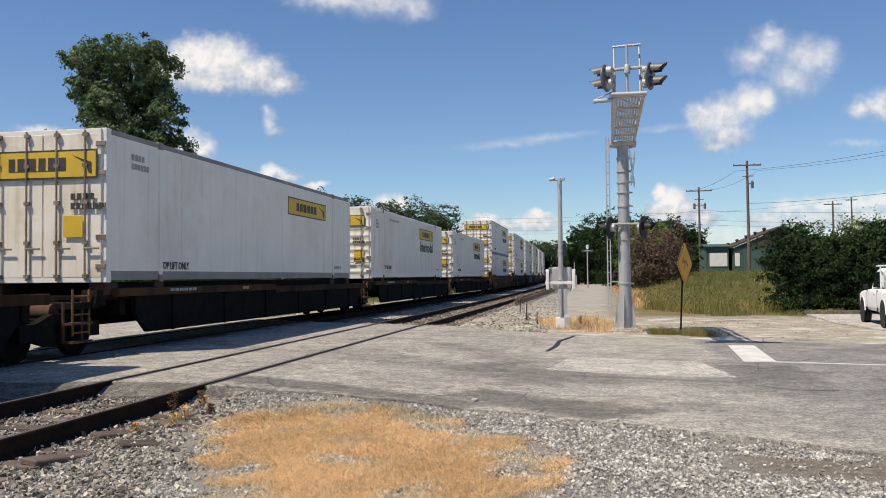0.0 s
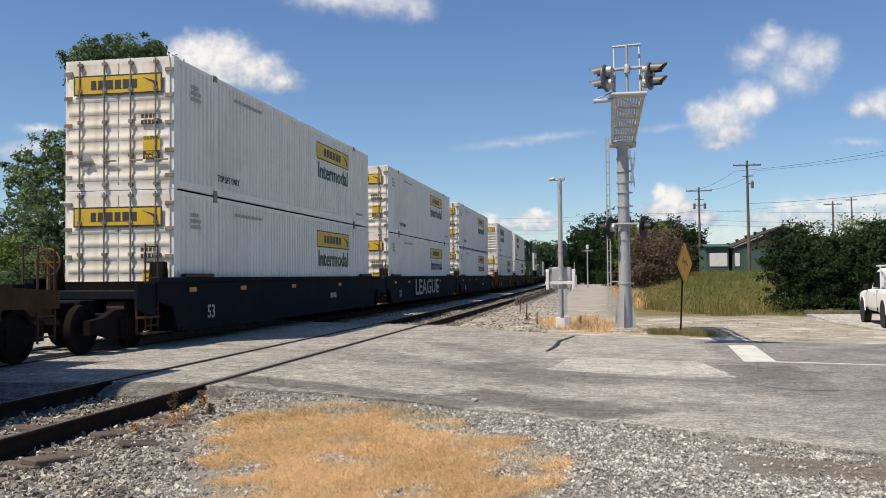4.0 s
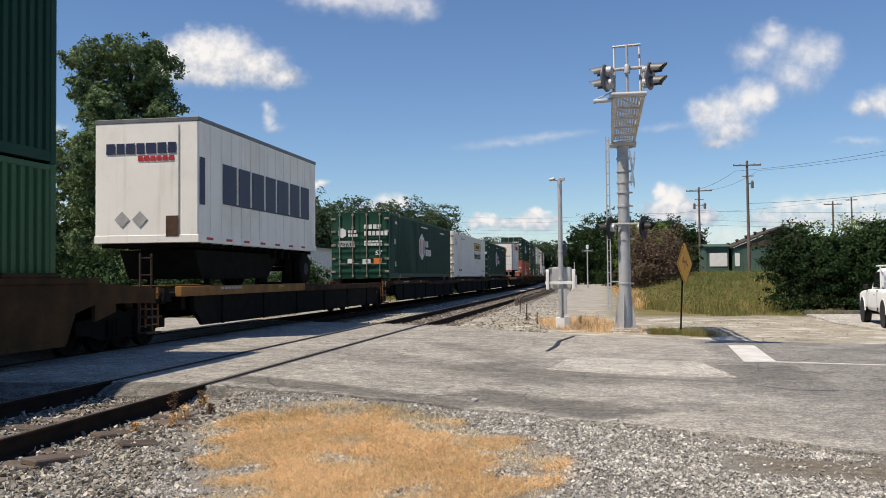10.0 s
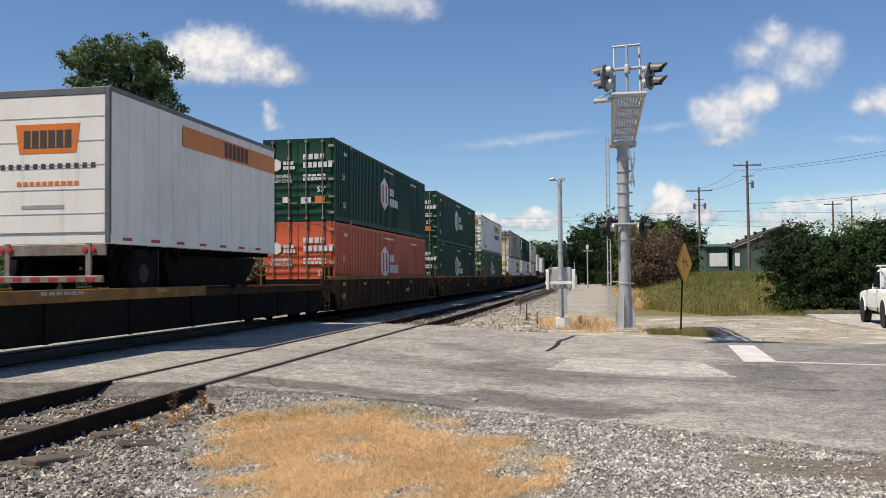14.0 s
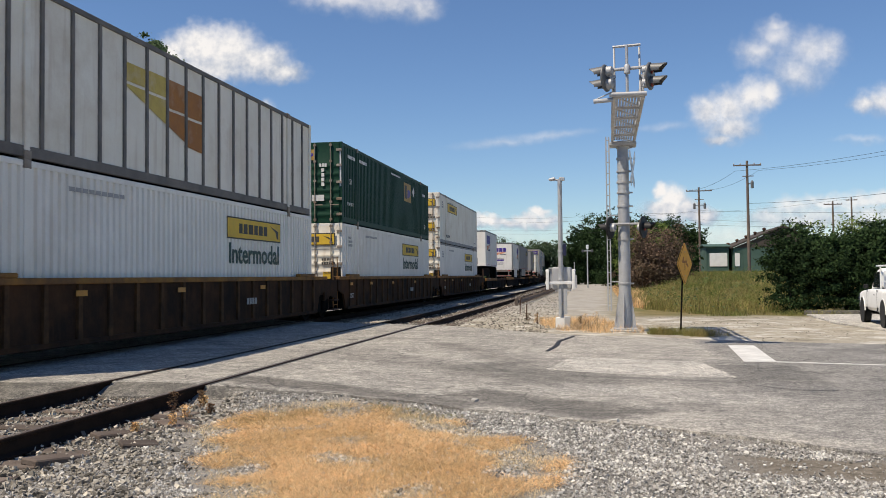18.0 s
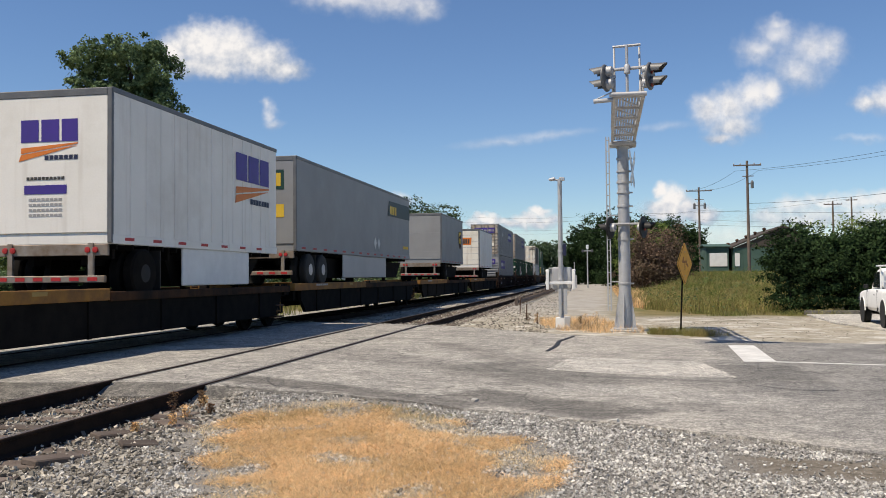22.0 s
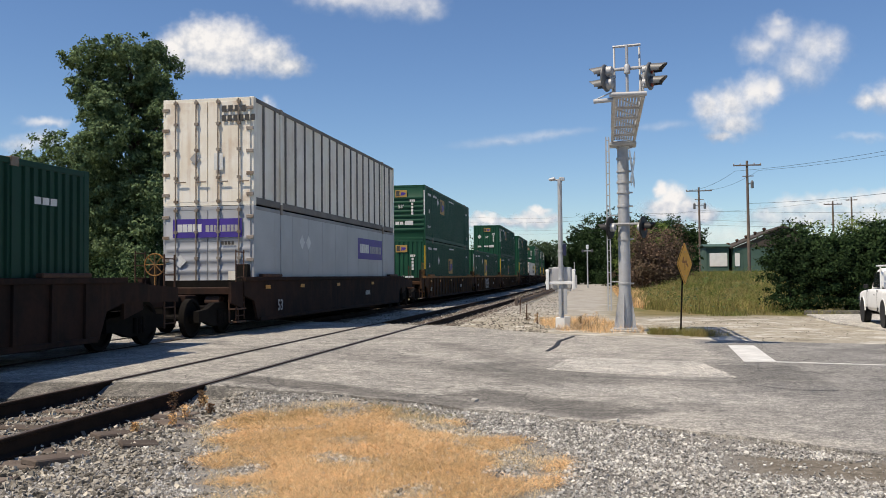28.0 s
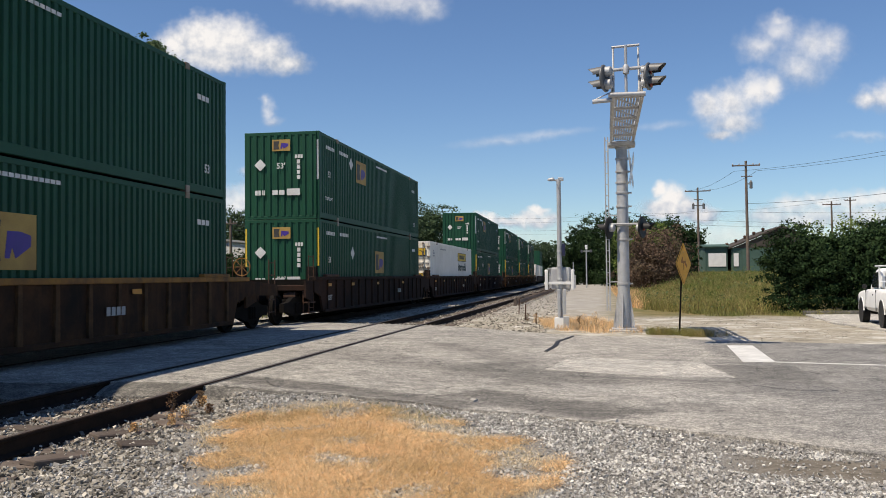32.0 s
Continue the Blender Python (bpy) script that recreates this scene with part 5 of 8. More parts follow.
def far_end(ob, colour):
    """The longer end of the last car of a unit: platform, truck, drawbar, ladder."""
    for sx in (-1, 1):
        s = Geo()
        lo, hi = sorted((sx * 1.44, sx * 1.36))
        s.prism([(lo, CL + 1.0, 0.95), (lo, CL + 1.0, 1.33), (lo, CL + 3.1, 1.2), (lo, CL + 3.1, 0.9)], (hi - lo, 0, 0))
        part("end_sill", s, M[colour], ob)
        h = Geo()
        for y in (CL + 2.6, CL + 3.05):
            h.tube((sx * 1.38, y, 0.35), (sx * 1.38, y, 1.9), 0.02, n=6)
        for k in range(5):
            h.tube((sx * 1.38, CL + 2.6, 0.45 + k * 0.34), (sx * 1.38, CL + 3.05, 0.45 + k * 0.34), 0.014, n=6)
        part("ladder", h, M["rusty"], ob)
    s = Geo()
    s.box(-1.36, 1.36, CL + 1.2, CL + 3.1, 1.0, 1.15, 0.02)
    s.box(-0.3, 0.3, CL + 1.2, CL + 4.6, 0.72, 0.99, 0.02)
    part("end_platform", s, M[colour], ob)
    bogie(ob, CL + 2.0)
    return ob


def spine_car(length=18.0, pads=True):
    """A low flat with deep dark side sills, for one box or trailer; near end at y = 0."""
    ob = thing("flat_car", "dark low flat car with yellow-edged supports", "railcar")
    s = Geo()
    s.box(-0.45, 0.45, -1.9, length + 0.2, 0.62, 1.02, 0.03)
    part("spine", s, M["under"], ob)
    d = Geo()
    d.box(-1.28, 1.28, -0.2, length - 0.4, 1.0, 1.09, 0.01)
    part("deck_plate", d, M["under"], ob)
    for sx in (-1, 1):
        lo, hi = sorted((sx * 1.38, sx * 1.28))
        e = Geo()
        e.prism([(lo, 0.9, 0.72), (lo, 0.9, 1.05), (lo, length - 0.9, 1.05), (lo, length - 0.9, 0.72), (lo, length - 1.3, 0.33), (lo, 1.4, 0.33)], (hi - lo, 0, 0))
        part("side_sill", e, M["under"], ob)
        lo, hi = sorted((sx * 1.44, sx * 1.28))
        e = Geo()
        e.box(lo, hi, 0.2, length * 0.46, 1.06 if pads else 1.0, 1.22, 0.012)
        part("side_rail", e, M["car_tan" if pads else "car_yellow"], ob, "dirty yellow-brown side rail")
        e = Geo()
        e.box(lo, hi, length * 0.46 + 0.02, length - 0.2, 0.98, 1.16, 0.012)
        part("side_rail", e, M["car_brown"], ob)
        if pads:
            # dark strip added to close the see-through gap below the box
            e = Geo()
            lo, hi = sorted((sx * 1.12, sx * 1.2))
            e.box(lo, hi, 0.3, length - 1.9, 1.09, 1.32)
            part("gap_strip", e, M["under"], ob)
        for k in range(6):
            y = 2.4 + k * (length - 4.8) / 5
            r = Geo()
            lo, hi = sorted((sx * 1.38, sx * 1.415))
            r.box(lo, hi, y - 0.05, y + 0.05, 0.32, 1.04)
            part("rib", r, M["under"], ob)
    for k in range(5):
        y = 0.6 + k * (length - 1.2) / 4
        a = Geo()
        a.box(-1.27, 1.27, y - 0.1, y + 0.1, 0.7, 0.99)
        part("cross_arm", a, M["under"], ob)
    hitch = Geo()
    hitch.prism([(-0.5, 9.0, 1.09), (-0.5, 9.9, 1.09), (-0.5, 9.55, 1.95), (-0.5, 9.25, 1.95)], (0.12, 0, 0))
    hitch.prism([(0.38, 9.0, 1.09), (0.38, 9.9, 1.09), (0.38, 9.55, 1.95), (0.38, 9.25, 1.95)], (0.12, 0, 0))
    hitch.box(-0.5, 0.5, 9.2, 9.6, 1.15, 1.26)
    if pads:
        hitch = Geo()
        hitch.box(-0.5, 0.5, 8.9, 9.9, 1.09, 1.26, 0.02)
    part("hitch", hitch, M["under"], ob)
    for y in (0.25, 2.05, 14.1, 15.9) if pads else ():
        for sx in (-1, 1):
            p2 = Geo()
            lo, hi = sorted((sx * 0.9, sx * 1.27))
            p2.box(lo, hi, y - 0.2, y + 0.2, 1.09, 1.325, 0.02)
            part("pedestal", p2, M["rusty"], ob)
    for sx in (-1, 1):
        t = Geo()
        for y in (-1.0, -0.5):
            t.tube((sx * 1.25, y, 0.4), (sx * 1.25, y, 1.22), 0.022, n=6)
        for k in range(3):
            t.tube((sx * 1.25, -1.0, 0.45 + k * 0.32), (sx * 1.25, -0.5, 0.45 + k * 0.32), 0.016, n=6)
        part("handrail", t, M["car_yellow"], ob)
    e = Geo()
    e.box(-1.3, 1.3, -1.0, -0.25, 0.86, 0.98, 0.01)
    part("end_step", e, M["under"], ob)
    f = Face((1.442, 0, 0), (0, 1, 0), (1, 0, 0))
    bars(ob, "code_line", 2.2, 3.4, 1.13, 1.19, [1] * 6, M["ink_grey"], f)
    f.panel(ob, "reflector", 6.0, 6.4, 1.12, 1.19, M["yellow_faded"])
    bogie(ob, -1.1)
    coupling(ob, -1.0, 1.2)
    return ob


def far_box(colour):
    """A box that only ever shows from afar."""
    ob = thing("container", "distant 53-foot container on the train", "shipping container")
    s = Geo()
    s.box(-CW / 2 + 0.03, CW / 2 - 0.03, 0.0, CL, 0.0, CH, 0.02)
    part("body", s, M[colour], ob)
    part("side_panel", side_sheet("corr", 1, 0.16, CH - 0.1, 0.1, CL - 0.1), M[colour], ob)
    d = Geo()
    d.box(-1.15, 1.15, -0.03, 0.02, 0.12, CH - 0.12, 0.01)
    part("door", d, M[colour], ob)
    if colour == "box_white":
        end_face().panel(ob, "badge", -1.0, 1.0, 2.0, 2.4, M["yellow"])
    return ob


def far_car():
    ob = thing("well_car", "distant dirty steel well car on the train", "railcar")
    for sx in (-1, 1):
        s = Geo()
        lo, hi = sorted((sx * 1.5, sx * 1.42))
        s.box(lo, hi, -1.0, CL + 1.0, 0.3, 1.36, 0.02)
        part("side_sill", s, M["car_rust"], ob)
    s = Geo()
    s.box(-1.42, 1.42, -2.0, CL + 1.8, 0.26, 0.4)
    part("well_floor", s, M["under"], ob)
    bogie(ob, -1.75)
    return ob


PROTO = {}


def proto(key, make):
    """The first of a kind is built, later ones are copies of it."""
    if key not in PROTO:
        PROTO[key] = make()
        return PROTO[key]
    return copy_thing(PROTO[key], Matrix())


# box_cream on white boxes' ends: dirt, plus warm sunlight put into the colour
BOX = {
    "J": lambda: jb_box(end_colour="box_cream"), "Jflat": lambda: jb_box("flat", end_colour="box_cream"), "Jfront": lambda: jb_box("corr", "front", badge_at=2.95, end_colour="box_cream"), "Jfaded": lambda: jb_box("corr", "front", "corr", "box_cream", 2.95, True, "box_cream", "ink_white"), "Jcream": lambda: jb_box("flat", "doors", "flat", "box_cream", 2.8, False, "box_rusty"),
    "Jtan": lambda: jb_box("corr", "doors", "corr", "box_white", 9.75, True, "box_rusty"),
    "R": smooth_reefer, "H": hub_box, "HL": lambda: hub_box("box_lime"), "HO": lambda: hub_box("box_orange"),
    "E": lambda: emp_box("front"), "EV": lambda: emp_box("upright"), "EL": lambda: emp_box("upright", badge=(7.3, 1.12, 1.45, 0.9), plate=(3.95, 1.85), strips=True),
    "ES": lambda: emp_box("upright", badge=(6.15, 1.0, 1.7, 1.28), plate=(4.86, 2.1), big=True),
    "EG": lambda: emp_box("doors", "box_green", (10.2, 1.62, 1.52, 0.87), (12.3, 2.2)),
    "F": parcel_box, "Ff": lambda: parcel_box("corr", "front", 2.3), "FS": lambda: parcel_box("flat"), "P": ribbed_box, "P2": lambda: ribbed_box(True),
}
CAR = {
    "tan": lambda: well_car("car_tan", False, "car_tan"), "blue": lambda: well_car("car_blue", False), "blue_art": lambda: well_car("car_blue", False, None, "LEAGUE"),
    "brown": lambda: well_car("car_brown", False), "ribbed": lambda: well_car("car_brown", True, "car_yellow"), "rust": lambda: well_car("car_rust", True),
    "scrawl": lambda: well_car("car_brown", True, "car_yellow", "scrawl"),
    "rust_flat": lambda: well_car("car_rust", False),
    "spine": spine_car, "trailer_flat": lambda: spine_car(18.0, False), "far": far_car,
}
BOX.update({"fe": lambda: far_box("box_emerald"), "fw": lambda: far_box("box_white")})
# place at 10 s of the near end, car, lower box, upper box
TRAIN = [(-229.0, "spine", "J", ""), (-209.0, "spine", "J", ""), (-189.3, "spine", "R", ""), (-170.1, "spine", "J", ""), (-150.0, "spine", "J", ""),
         (-128.45, "tan", "J", "Jflat"), (-104.9, "blue", "J", "Jtan"), (-85.4, "blue_art", "J", "J"), (-65.6, "blue", "Jflat", "J"),
         (-41.9, "brown", "J", "Jfront"), (-22.3, "brown", "Jflat", "Jfaded"), (-2.6, "tan", "HL", "H"),
         (37.35, "spine", "H", ""), (54.8, "spine", "J", ""), (72.6, "spine", "H", ""),
         (111.1, "ribbed", "HO", "H"), (130.7, "ribbed", "H", "H"), (150.4, "ribbed", "HL", "Jflat"),
         (174.25, "ribbed", "J", "P2"), (193.8, "ribbed", "J", "EG"), (213.4, "ribbed", "Jflat", "Jcream"),
         (327.0, "rust", "Ff", "F"), (346.5, "rust", "H", "F"), (366.3, "rust", "EG", ""), (390.1, "rust_flat", "FS", "P"),
         (413.5, "ribbed", "EL", "E"), (432.4, "scrawl", "ES", ""), (451.7, "ribbed", "EL", "EV"), (475.2, "rust", "EL", "EV"),
         (494.6, "rust", "J", ""), (513.8, "rust", "EL", "EV"), (537.3, "ribbed", "EL", "EV"), (556.8, "ribbed", "EL", "E"), (576.2, "ribbed", "EL", "E"),
         (599.7, "far", "fw", ""), (619.2, "far", "fw", "fe"), (638.7, "far", "fe", ""), (662.2, "far", "fw", "fw"), (681.7, "far", "fe", "fe"),
         (701.2, "far", "fw", "fw"), (724.7, "far", "fe", "fe"), (744.2, "far", "fe", "fe"), (763.7, "far", "fw", "fw"), (787.2, "far", "fe", "fe"), (806.7, "far", "fe", "fe")]
for i, (y, car, low, up) in enumerate(TRAIN):
    last = car not in ("spine", "far") and (TRAIN[i + 1][0] - y > 21)
    if last:
        made = proto("car end " + car, lambda: far_end(CAR[car](), {"blue": "car_blue", "blue_art": "car_blue", "tan": "car_tan", "rust": "car_rust", "rust_flat": "car_rust"}.get(car, "car_brown")))
    else:
        made = proto("car " + car, CAR[car])
    ride(tagged(made, group="railcars of the train"), y, 0.0, CL)
    deck = 1.33 if car == "spine" else 0.43
    ride(tagged(proto(low, BOX[low]), group="containers on the train"), y, deck, CL)
    if up:
        ride(tagged(proto(up, BOX[up]), group="containers on the train"), y, deck + CH + 0.004, CL)


def logo_word(ob, f, u0, u1, v0, v1, material, n):
    return bars(ob, "word_mark", u0, u1, v0, v1, [1, 0.9, 1, 0.9, 1.1, 1, 0.9][:n], material, f, 0.18)


def roadway_trailer():
    ob, f, s = trailer("trailer", "white short road trailer with dark blue word mark", "box_white", 8.4, True)
    logo_word(ob, f, -1.0, 0.75, 2.05, 2.3, M["navy"], 7)
    bars(ob, "word_mark", -0.2, 0.7, 1.88, 2.0, [1] * 6, M["red"], f)
    f.panel(ob, "seam", 0.8, 0.83, 0.16, 2.7, M["ink_grey"])
    f.panel(ob, "socket_plate", 0.5, 0.82, 0.12, 0.6, M["rusty"], "rusty air-line sockets")
    for u in (-0.6, -0.15):
        f.poly(ob, "diamond_plate", [(u, 0.72), (u + 0.19, 0.53), (u, 0.34), (u - 0.19, 0.53)], M["ink_grey"])
    logo_word(ob, s, 1.3, 7.7, 0.95, 1.93, M["navy"], 7)
    s.panel(ob, "number_plate", 0.05, 0.31, 0.85, 1.95, M["navy"])
    return ob


def orange_trailer(side=True):
    ob, f, s = trailer("trailer", "white short road trailer with orange badge on its door", "box_white", 8.45, False, 2.95, rear_colour="box_white" if side else "box_cream", ribs=side)
    f.poly(ob, "badge", [(-0.68, 2.28), (0.68, 2.28), (0.6, 1.72), (-0.6, 1.72)], M["logo_orange"], "orange badge")
    bars(ob, "badge_word", -0.5, 0.5, 1.82, 2.16, [1] * 6, M["ink"], f.lift(0.004), 0.25)
    if side:
        for k in range(5):
            f.panel(ob, "door_slat_seam", -1.18, 1.18, 0.55 + k * 0.46, 0.562 + k * 0.46, M["ink_grey"])
        f.panel(ob, "door_pull", -0.55, 0.35, 0.66, 0.73, M["ink_grey"])
        bars(ob, "mark", -1.0, 1.0, 1.42, 1.52, [1] * 12, M["ink"], f, 0.8)
        bars(ob, "mark", -0.65, 0.65, 1.1, 1.18, [1] * 10, M["logo_orange"], f, 0.4)
        s.panel(ob, "stripe", 2.86, 8.4, 2.22, 2.68, M["logo_orange"], "orange stripe")
        bars(ob, "badge_word", 5.05, 6.5, 2.27, 2.64, [1] * 6, M["ink"], s.lift(0.004), 0.25)
    else:
        for k in range(5):
            f.panel(ob, "door_slat_seam", -1.18, 1.18, 0.55 + k * 0.48, 0.57 + k * 0.48, M["ink_grey"])
    return ob


def swoosh_trailer(nose):
    ob, f, s = trailer("trailer", "white short road trailer with blue block mark and orange stroke", "box_white", 8.5, nose, 2.86 if nose else 2.95, rear_colour="box_white")
    for face, u, w, v in ((f, -0.62, 1.2, 1.95), (s, 0.75 if nose else 5.67, 2.2, 1.8)):
        h = 0.36 * w if w < 2 else 0.7
        bars(ob, "word_mark", u, u + w, v, v + h, [1, 1, 0.9], M["purple"], face, 0.15)
        face.poly(ob, "stroke", [(u, v - 0.5 * h), (u, v - 0.25 * h), (u + w, v - 0.06 * h), (u + w, v - 0.12 * h)], M["logo_orange"])
        face.poly(ob, "stroke", [(u - 0.05, v - 0.85 * h), (u, v - 0.55 * h), (u + w, v - 0.18 * h), (u + 0.6 * w, v - 0.45 * h)], M["logo_orange"])
        bars(ob, "word_mark", u + 0.42 * w, u + w, v - 0.8 * h, v - 0.6 * h, [1] * 7, M["navy"], face, 0.25)
    if nose:
        f.panel(ob, "socket_plate", 0.3, 0.62, 0.1, 0.62, M["ink_grey"], "air-line sockets")
        for u in (-0.75, -0.3):
            f.poly(ob, "diamond_plate", [(u, 0.62), (u + 0.19, 0.43), (u, 0.24), (u - 0.19, 0.43)], M["ink_grey"])
    else:
        bars(ob, "mark", -0.5, 0.3, 1.22, 1.28, [1] * 10, M["ink"], f, 0.3)
        f.panel(ob, "sticker", -0.55, 0.35, 0.95, 1.12, M["purple"])
        for k in range(4):
            bars(ob, "mark", -0.45, 0.25, 0.82 - k * 0.1, 0.87 - k * 0.1, [1] * 8, M["ink_grey"], f, 0.3)
        sk = Geo()
        sk.box(1.2, 1.26, 2.9, 6.6, -0.85, -0.02, 0.02)
        part("side_skirt", sk, M["white_paint"], ob, "white side skirt")
    return ob


def grey_trailer():
    ob, f, s = trailer("trailer", "long grey road trailer with dark green stripe and yellow mark", "trailer_grey", 16.0, False, 2.86, rear_colour="trailer_grey", ribs=False)
    s.poly(ob, "stripe", [(11.65, 1.8), (15.98, 1.85), (15.98, 2.5), (11.85, 2.46)], M["stripe_dark"], "dark green stripe")
    bars(ob, "badge_word", 11.98, 13.2, 1.9, 2.26, [1, 1, 1], M["yellow"], s.lift(0.004))
    s.panel(ob, "badge", 14.6, 15.6, 0.45, 0.58, M["yellow"])
    for u in (9.4, 10.0):
        s.poly(ob, "faded_mark", [(u, 0.8), (u + 0.22, 0.55), (u, 0.3), (u - 0.22, 0.55)], M["ink_white"])
    f.panel(ob, "badge", -1.0, 0.9, 1.85, 2.45, M["dark_green"])
    bars(ob, "badge_word", -0.2, 0.8, 1.95, 2.35, [1, 1, 1], M["yellow"], f.lift(0.004))
    f.panel(ob, "badge", -0.9, 0.9, 1.0, 1.4, M["yellow"])
    sk = Geo()
    sk.box(1.2, 1.26, 5.0, 11.4, -0.85, -0.02, 0.02)
    part("side_skirt", sk, M["box_silver"], ob, "pale side skirt")
    return ob


def shield_trailer():
    ob, f, s = trailer("trailer", "grey short road trailer with a brown shield mark", "trailer_grey", 8.2, False, 2.86, rear_colour="box_grey", ribs=False)
    s.poly(ob, "shield", [(6.3, 2.02), (6.85, 2.12), (7.4, 2.08), (7.4, 1.35), (7.2, 1.08), (6.85, 0.9), (6.5, 1.1), (6.3, 1.35)], M["rusty"], "brown shield mark")
    s.lift(0.004).poly(ob, "shield_band", [(6.34, 1.98), (6.85, 2.08), (7.36, 2.04), (7.36, 1.9), (6.85, 1.86), (6.34, 1.7)], M["yellow"])
    bars(ob, "badge_word", 6.45, 7.25, 1.3, 1.65, [1, 1, 1], M["yellow"], s.lift(0.004))
    for k in range(2):
        f.panel(ob, "door_slat_seam", -1.18, 1.18, 0.62 + k * 1.1, 0.632 + k * 1.1, M["ink_grey"])
    return ob


for y, make, length, floor in ((18.9, roadway_trailer, 8.4, 2.24), (97.0, orange_trailer, 8.45, 2.08), (235.1, lambda: swoosh_trailer(True), 8.5, 2.24), (260.6, lambda: swoosh_trailer(False), 8.4, 2.08),
                               (270.8, grey_trailer, 16.0, 2.22), (295.8, shield_trailer, 8.2, 2.2), (312.95, lambda: orange_trailer(False), 8.45, 2.08)):
    ride(tagged(make(), group="trailers on the train"), y, floor, length)
for y in (17.6, 92.5, 234.0, 252.0, 270.0, 288.5, 306.5):
    ride(tagged(proto("car trailer", CAR["trailer_flat"]), group="railcars of the train"), y, 0.0, CL)

# ---------------- crossing equipment ----------------
def flasher(parent, centre, normal, size=0.3, hoods=1, name="flasher", mat="black"):
    """A round black backing with a hooded lamp that looks along normal."""
    c, n = Vector(centre), Vector(normal).normalized()
    s = Geo()
    s.lathe(c - n * 0.02, n, [(0.0, size * 0.95), (0.015, size), (0.035, size), (0.05, size * 0.95)], 24)
    disc = part(name, s, M[mat], parent, "round black backing of a flasher")
    up = Vector((0, 0, 1))
    side = n.cross(up).normalized()
    for k in range(hoods):
        o = c + up * ((k - (hoods - 1) / 2) * -0.26)
        h = Geo()
        m, r0, ln = 12, 0.115, 0.36
        vs = []
        for d, rr in ((0.02, r0 + 0.012), (ln, r0), (ln, r0 - 0.012), (0.02, r0)):
            for i in range(m + 1):
                a = math.pi * (-0.12 + 1.24 * i / m)
                cut = d if d < 0.1 else d * (0.62 + 0.38 * math.sin(max(0.0, min(math.pi, a))))
                vs.append(o + n * cut + (side * math.cos(a) + up * math.sin(a)) * rr)
        h.v = [tuple(p) for p in vs]
        w = m + 1
        for q in range(4):
            q2 = (q + 1) % 4
            h.f += [(q * w + i, q * w + i + 1, q2 * w + i + 1, q2 * w + i) for i in range(m)]
        part("hood", h, M[mat], disc)
        l = Geo()
        l.lathe(o + n * 0.05, n, [(0.0, 0.1), (0.02, 0.085), (0.035, 0.04)], 16)
        part("lens", l, M["lens"], disc, "unlit red lens")
        b = Geo()
        b.lathe(o - n * 0.16, n, [(0.0, 0.05), (0.03, 0.1), (0.14, 0.11)], 16)
        part("lamp_housing", b, M["galv"], disc)
    return disc


MAST = Vector((0.5, 24.6, -0.12))
mast = thing("signal_mast", "grey aluminium crossing signal mast with a cantilever arm and flashers", "crossing signal")
s = Geo()
s.lathe(MAST, (0, 0, 1), [(0.0, 0.165), (1.2, 0.162), (3.5, 0.155), (5.15, 0.15)], 24)
part("mast_tube", s, M["galv"], mast)
s = Geo()
s.box(MAST.x - 0.33, MAST.x + 0.33, MAST.y - 0.33, MAST.y + 0.33, MAST.z + 0.03, MAST.z + 0.075, 0.008)
part("base_plate", s, M["galv"], mast)
for k in range(4):
    a = math.pi / 2 * k - 0.18
    d = Vector((math.cos(a), math.sin(a), 0))
    t = Vector((-d.y, d.x, 0)) * 0.012
    s = Geo()
    s.prism([MAST + d * 0.16 + t + Vector((0, 0, 0.075)), MAST + d * 0.3 + t + Vector((0, 0, 0.075)), MAST + d * 0.17 + t + Vector((0, 0, 0.98)), MAST + d * 0.16 + t + Vector((0, 0, 0.98))], t * -2)
    part("gusset", s, M["alu"], mast)
for sx in (-1, 1):
    for sy in (-1, 1):
        s = Geo()
        s.tube(MAST + Vector((sx * 0.22, sy * 0.22, -0.02)), MAST + Vector((sx * 0.22, sy * 0.22, 0.15)), 0.022, n=6)
        part("bolt", s, M["galv"], mast)
s = Geo()
s.box(MAST.x - 0.4, MAST.x + 0.4, MAST.y - 0.4, MAST.y + 0.4, -0.35, MAST.z + 0.03, 0.02)
solid("mast_footing", s, M["asphalt_patch"], "concrete footing under the signal mast", "footing", "structure")
for z in (1.15, 2.35, 2.75, 3.25, 3.62, 3.9, 4.2, 4.55, 4.85):
    s = Geo()
    s.lathe((MAST.x, MAST.y, z - 0.03), (0, 0, 1), [(0.0, 0.168), (0.005, 0.178), (0.055, 0.178), (0.06, 0.168)], 24)
    s.box(MAST.x + 0.16, MAST.x + 0.25, MAST.y - 0.03, MAST.y + 0.03, z - 0.02, z + 0.02)
    part("clamp_band", s, M["alu"], mast)
s = Geo()
s.tube((MAST.x - 0.5, MAST.y - 0.18, 2.76), (MAST.x + 0.52, MAST.y - 0.24, 2.76), 0.028)
part("cross_arm", s, M["alu"], mast)
flasher(mast, (MAST.x - 0.36, MAST.y - 0.16, 2.66), (-0.93, 0.36, 0), 0.3)
flasher(mast, (MAST.x + 0.5, MAST.y - 0.26, 2.66), (0.93, -0.36, 0), 0.3)
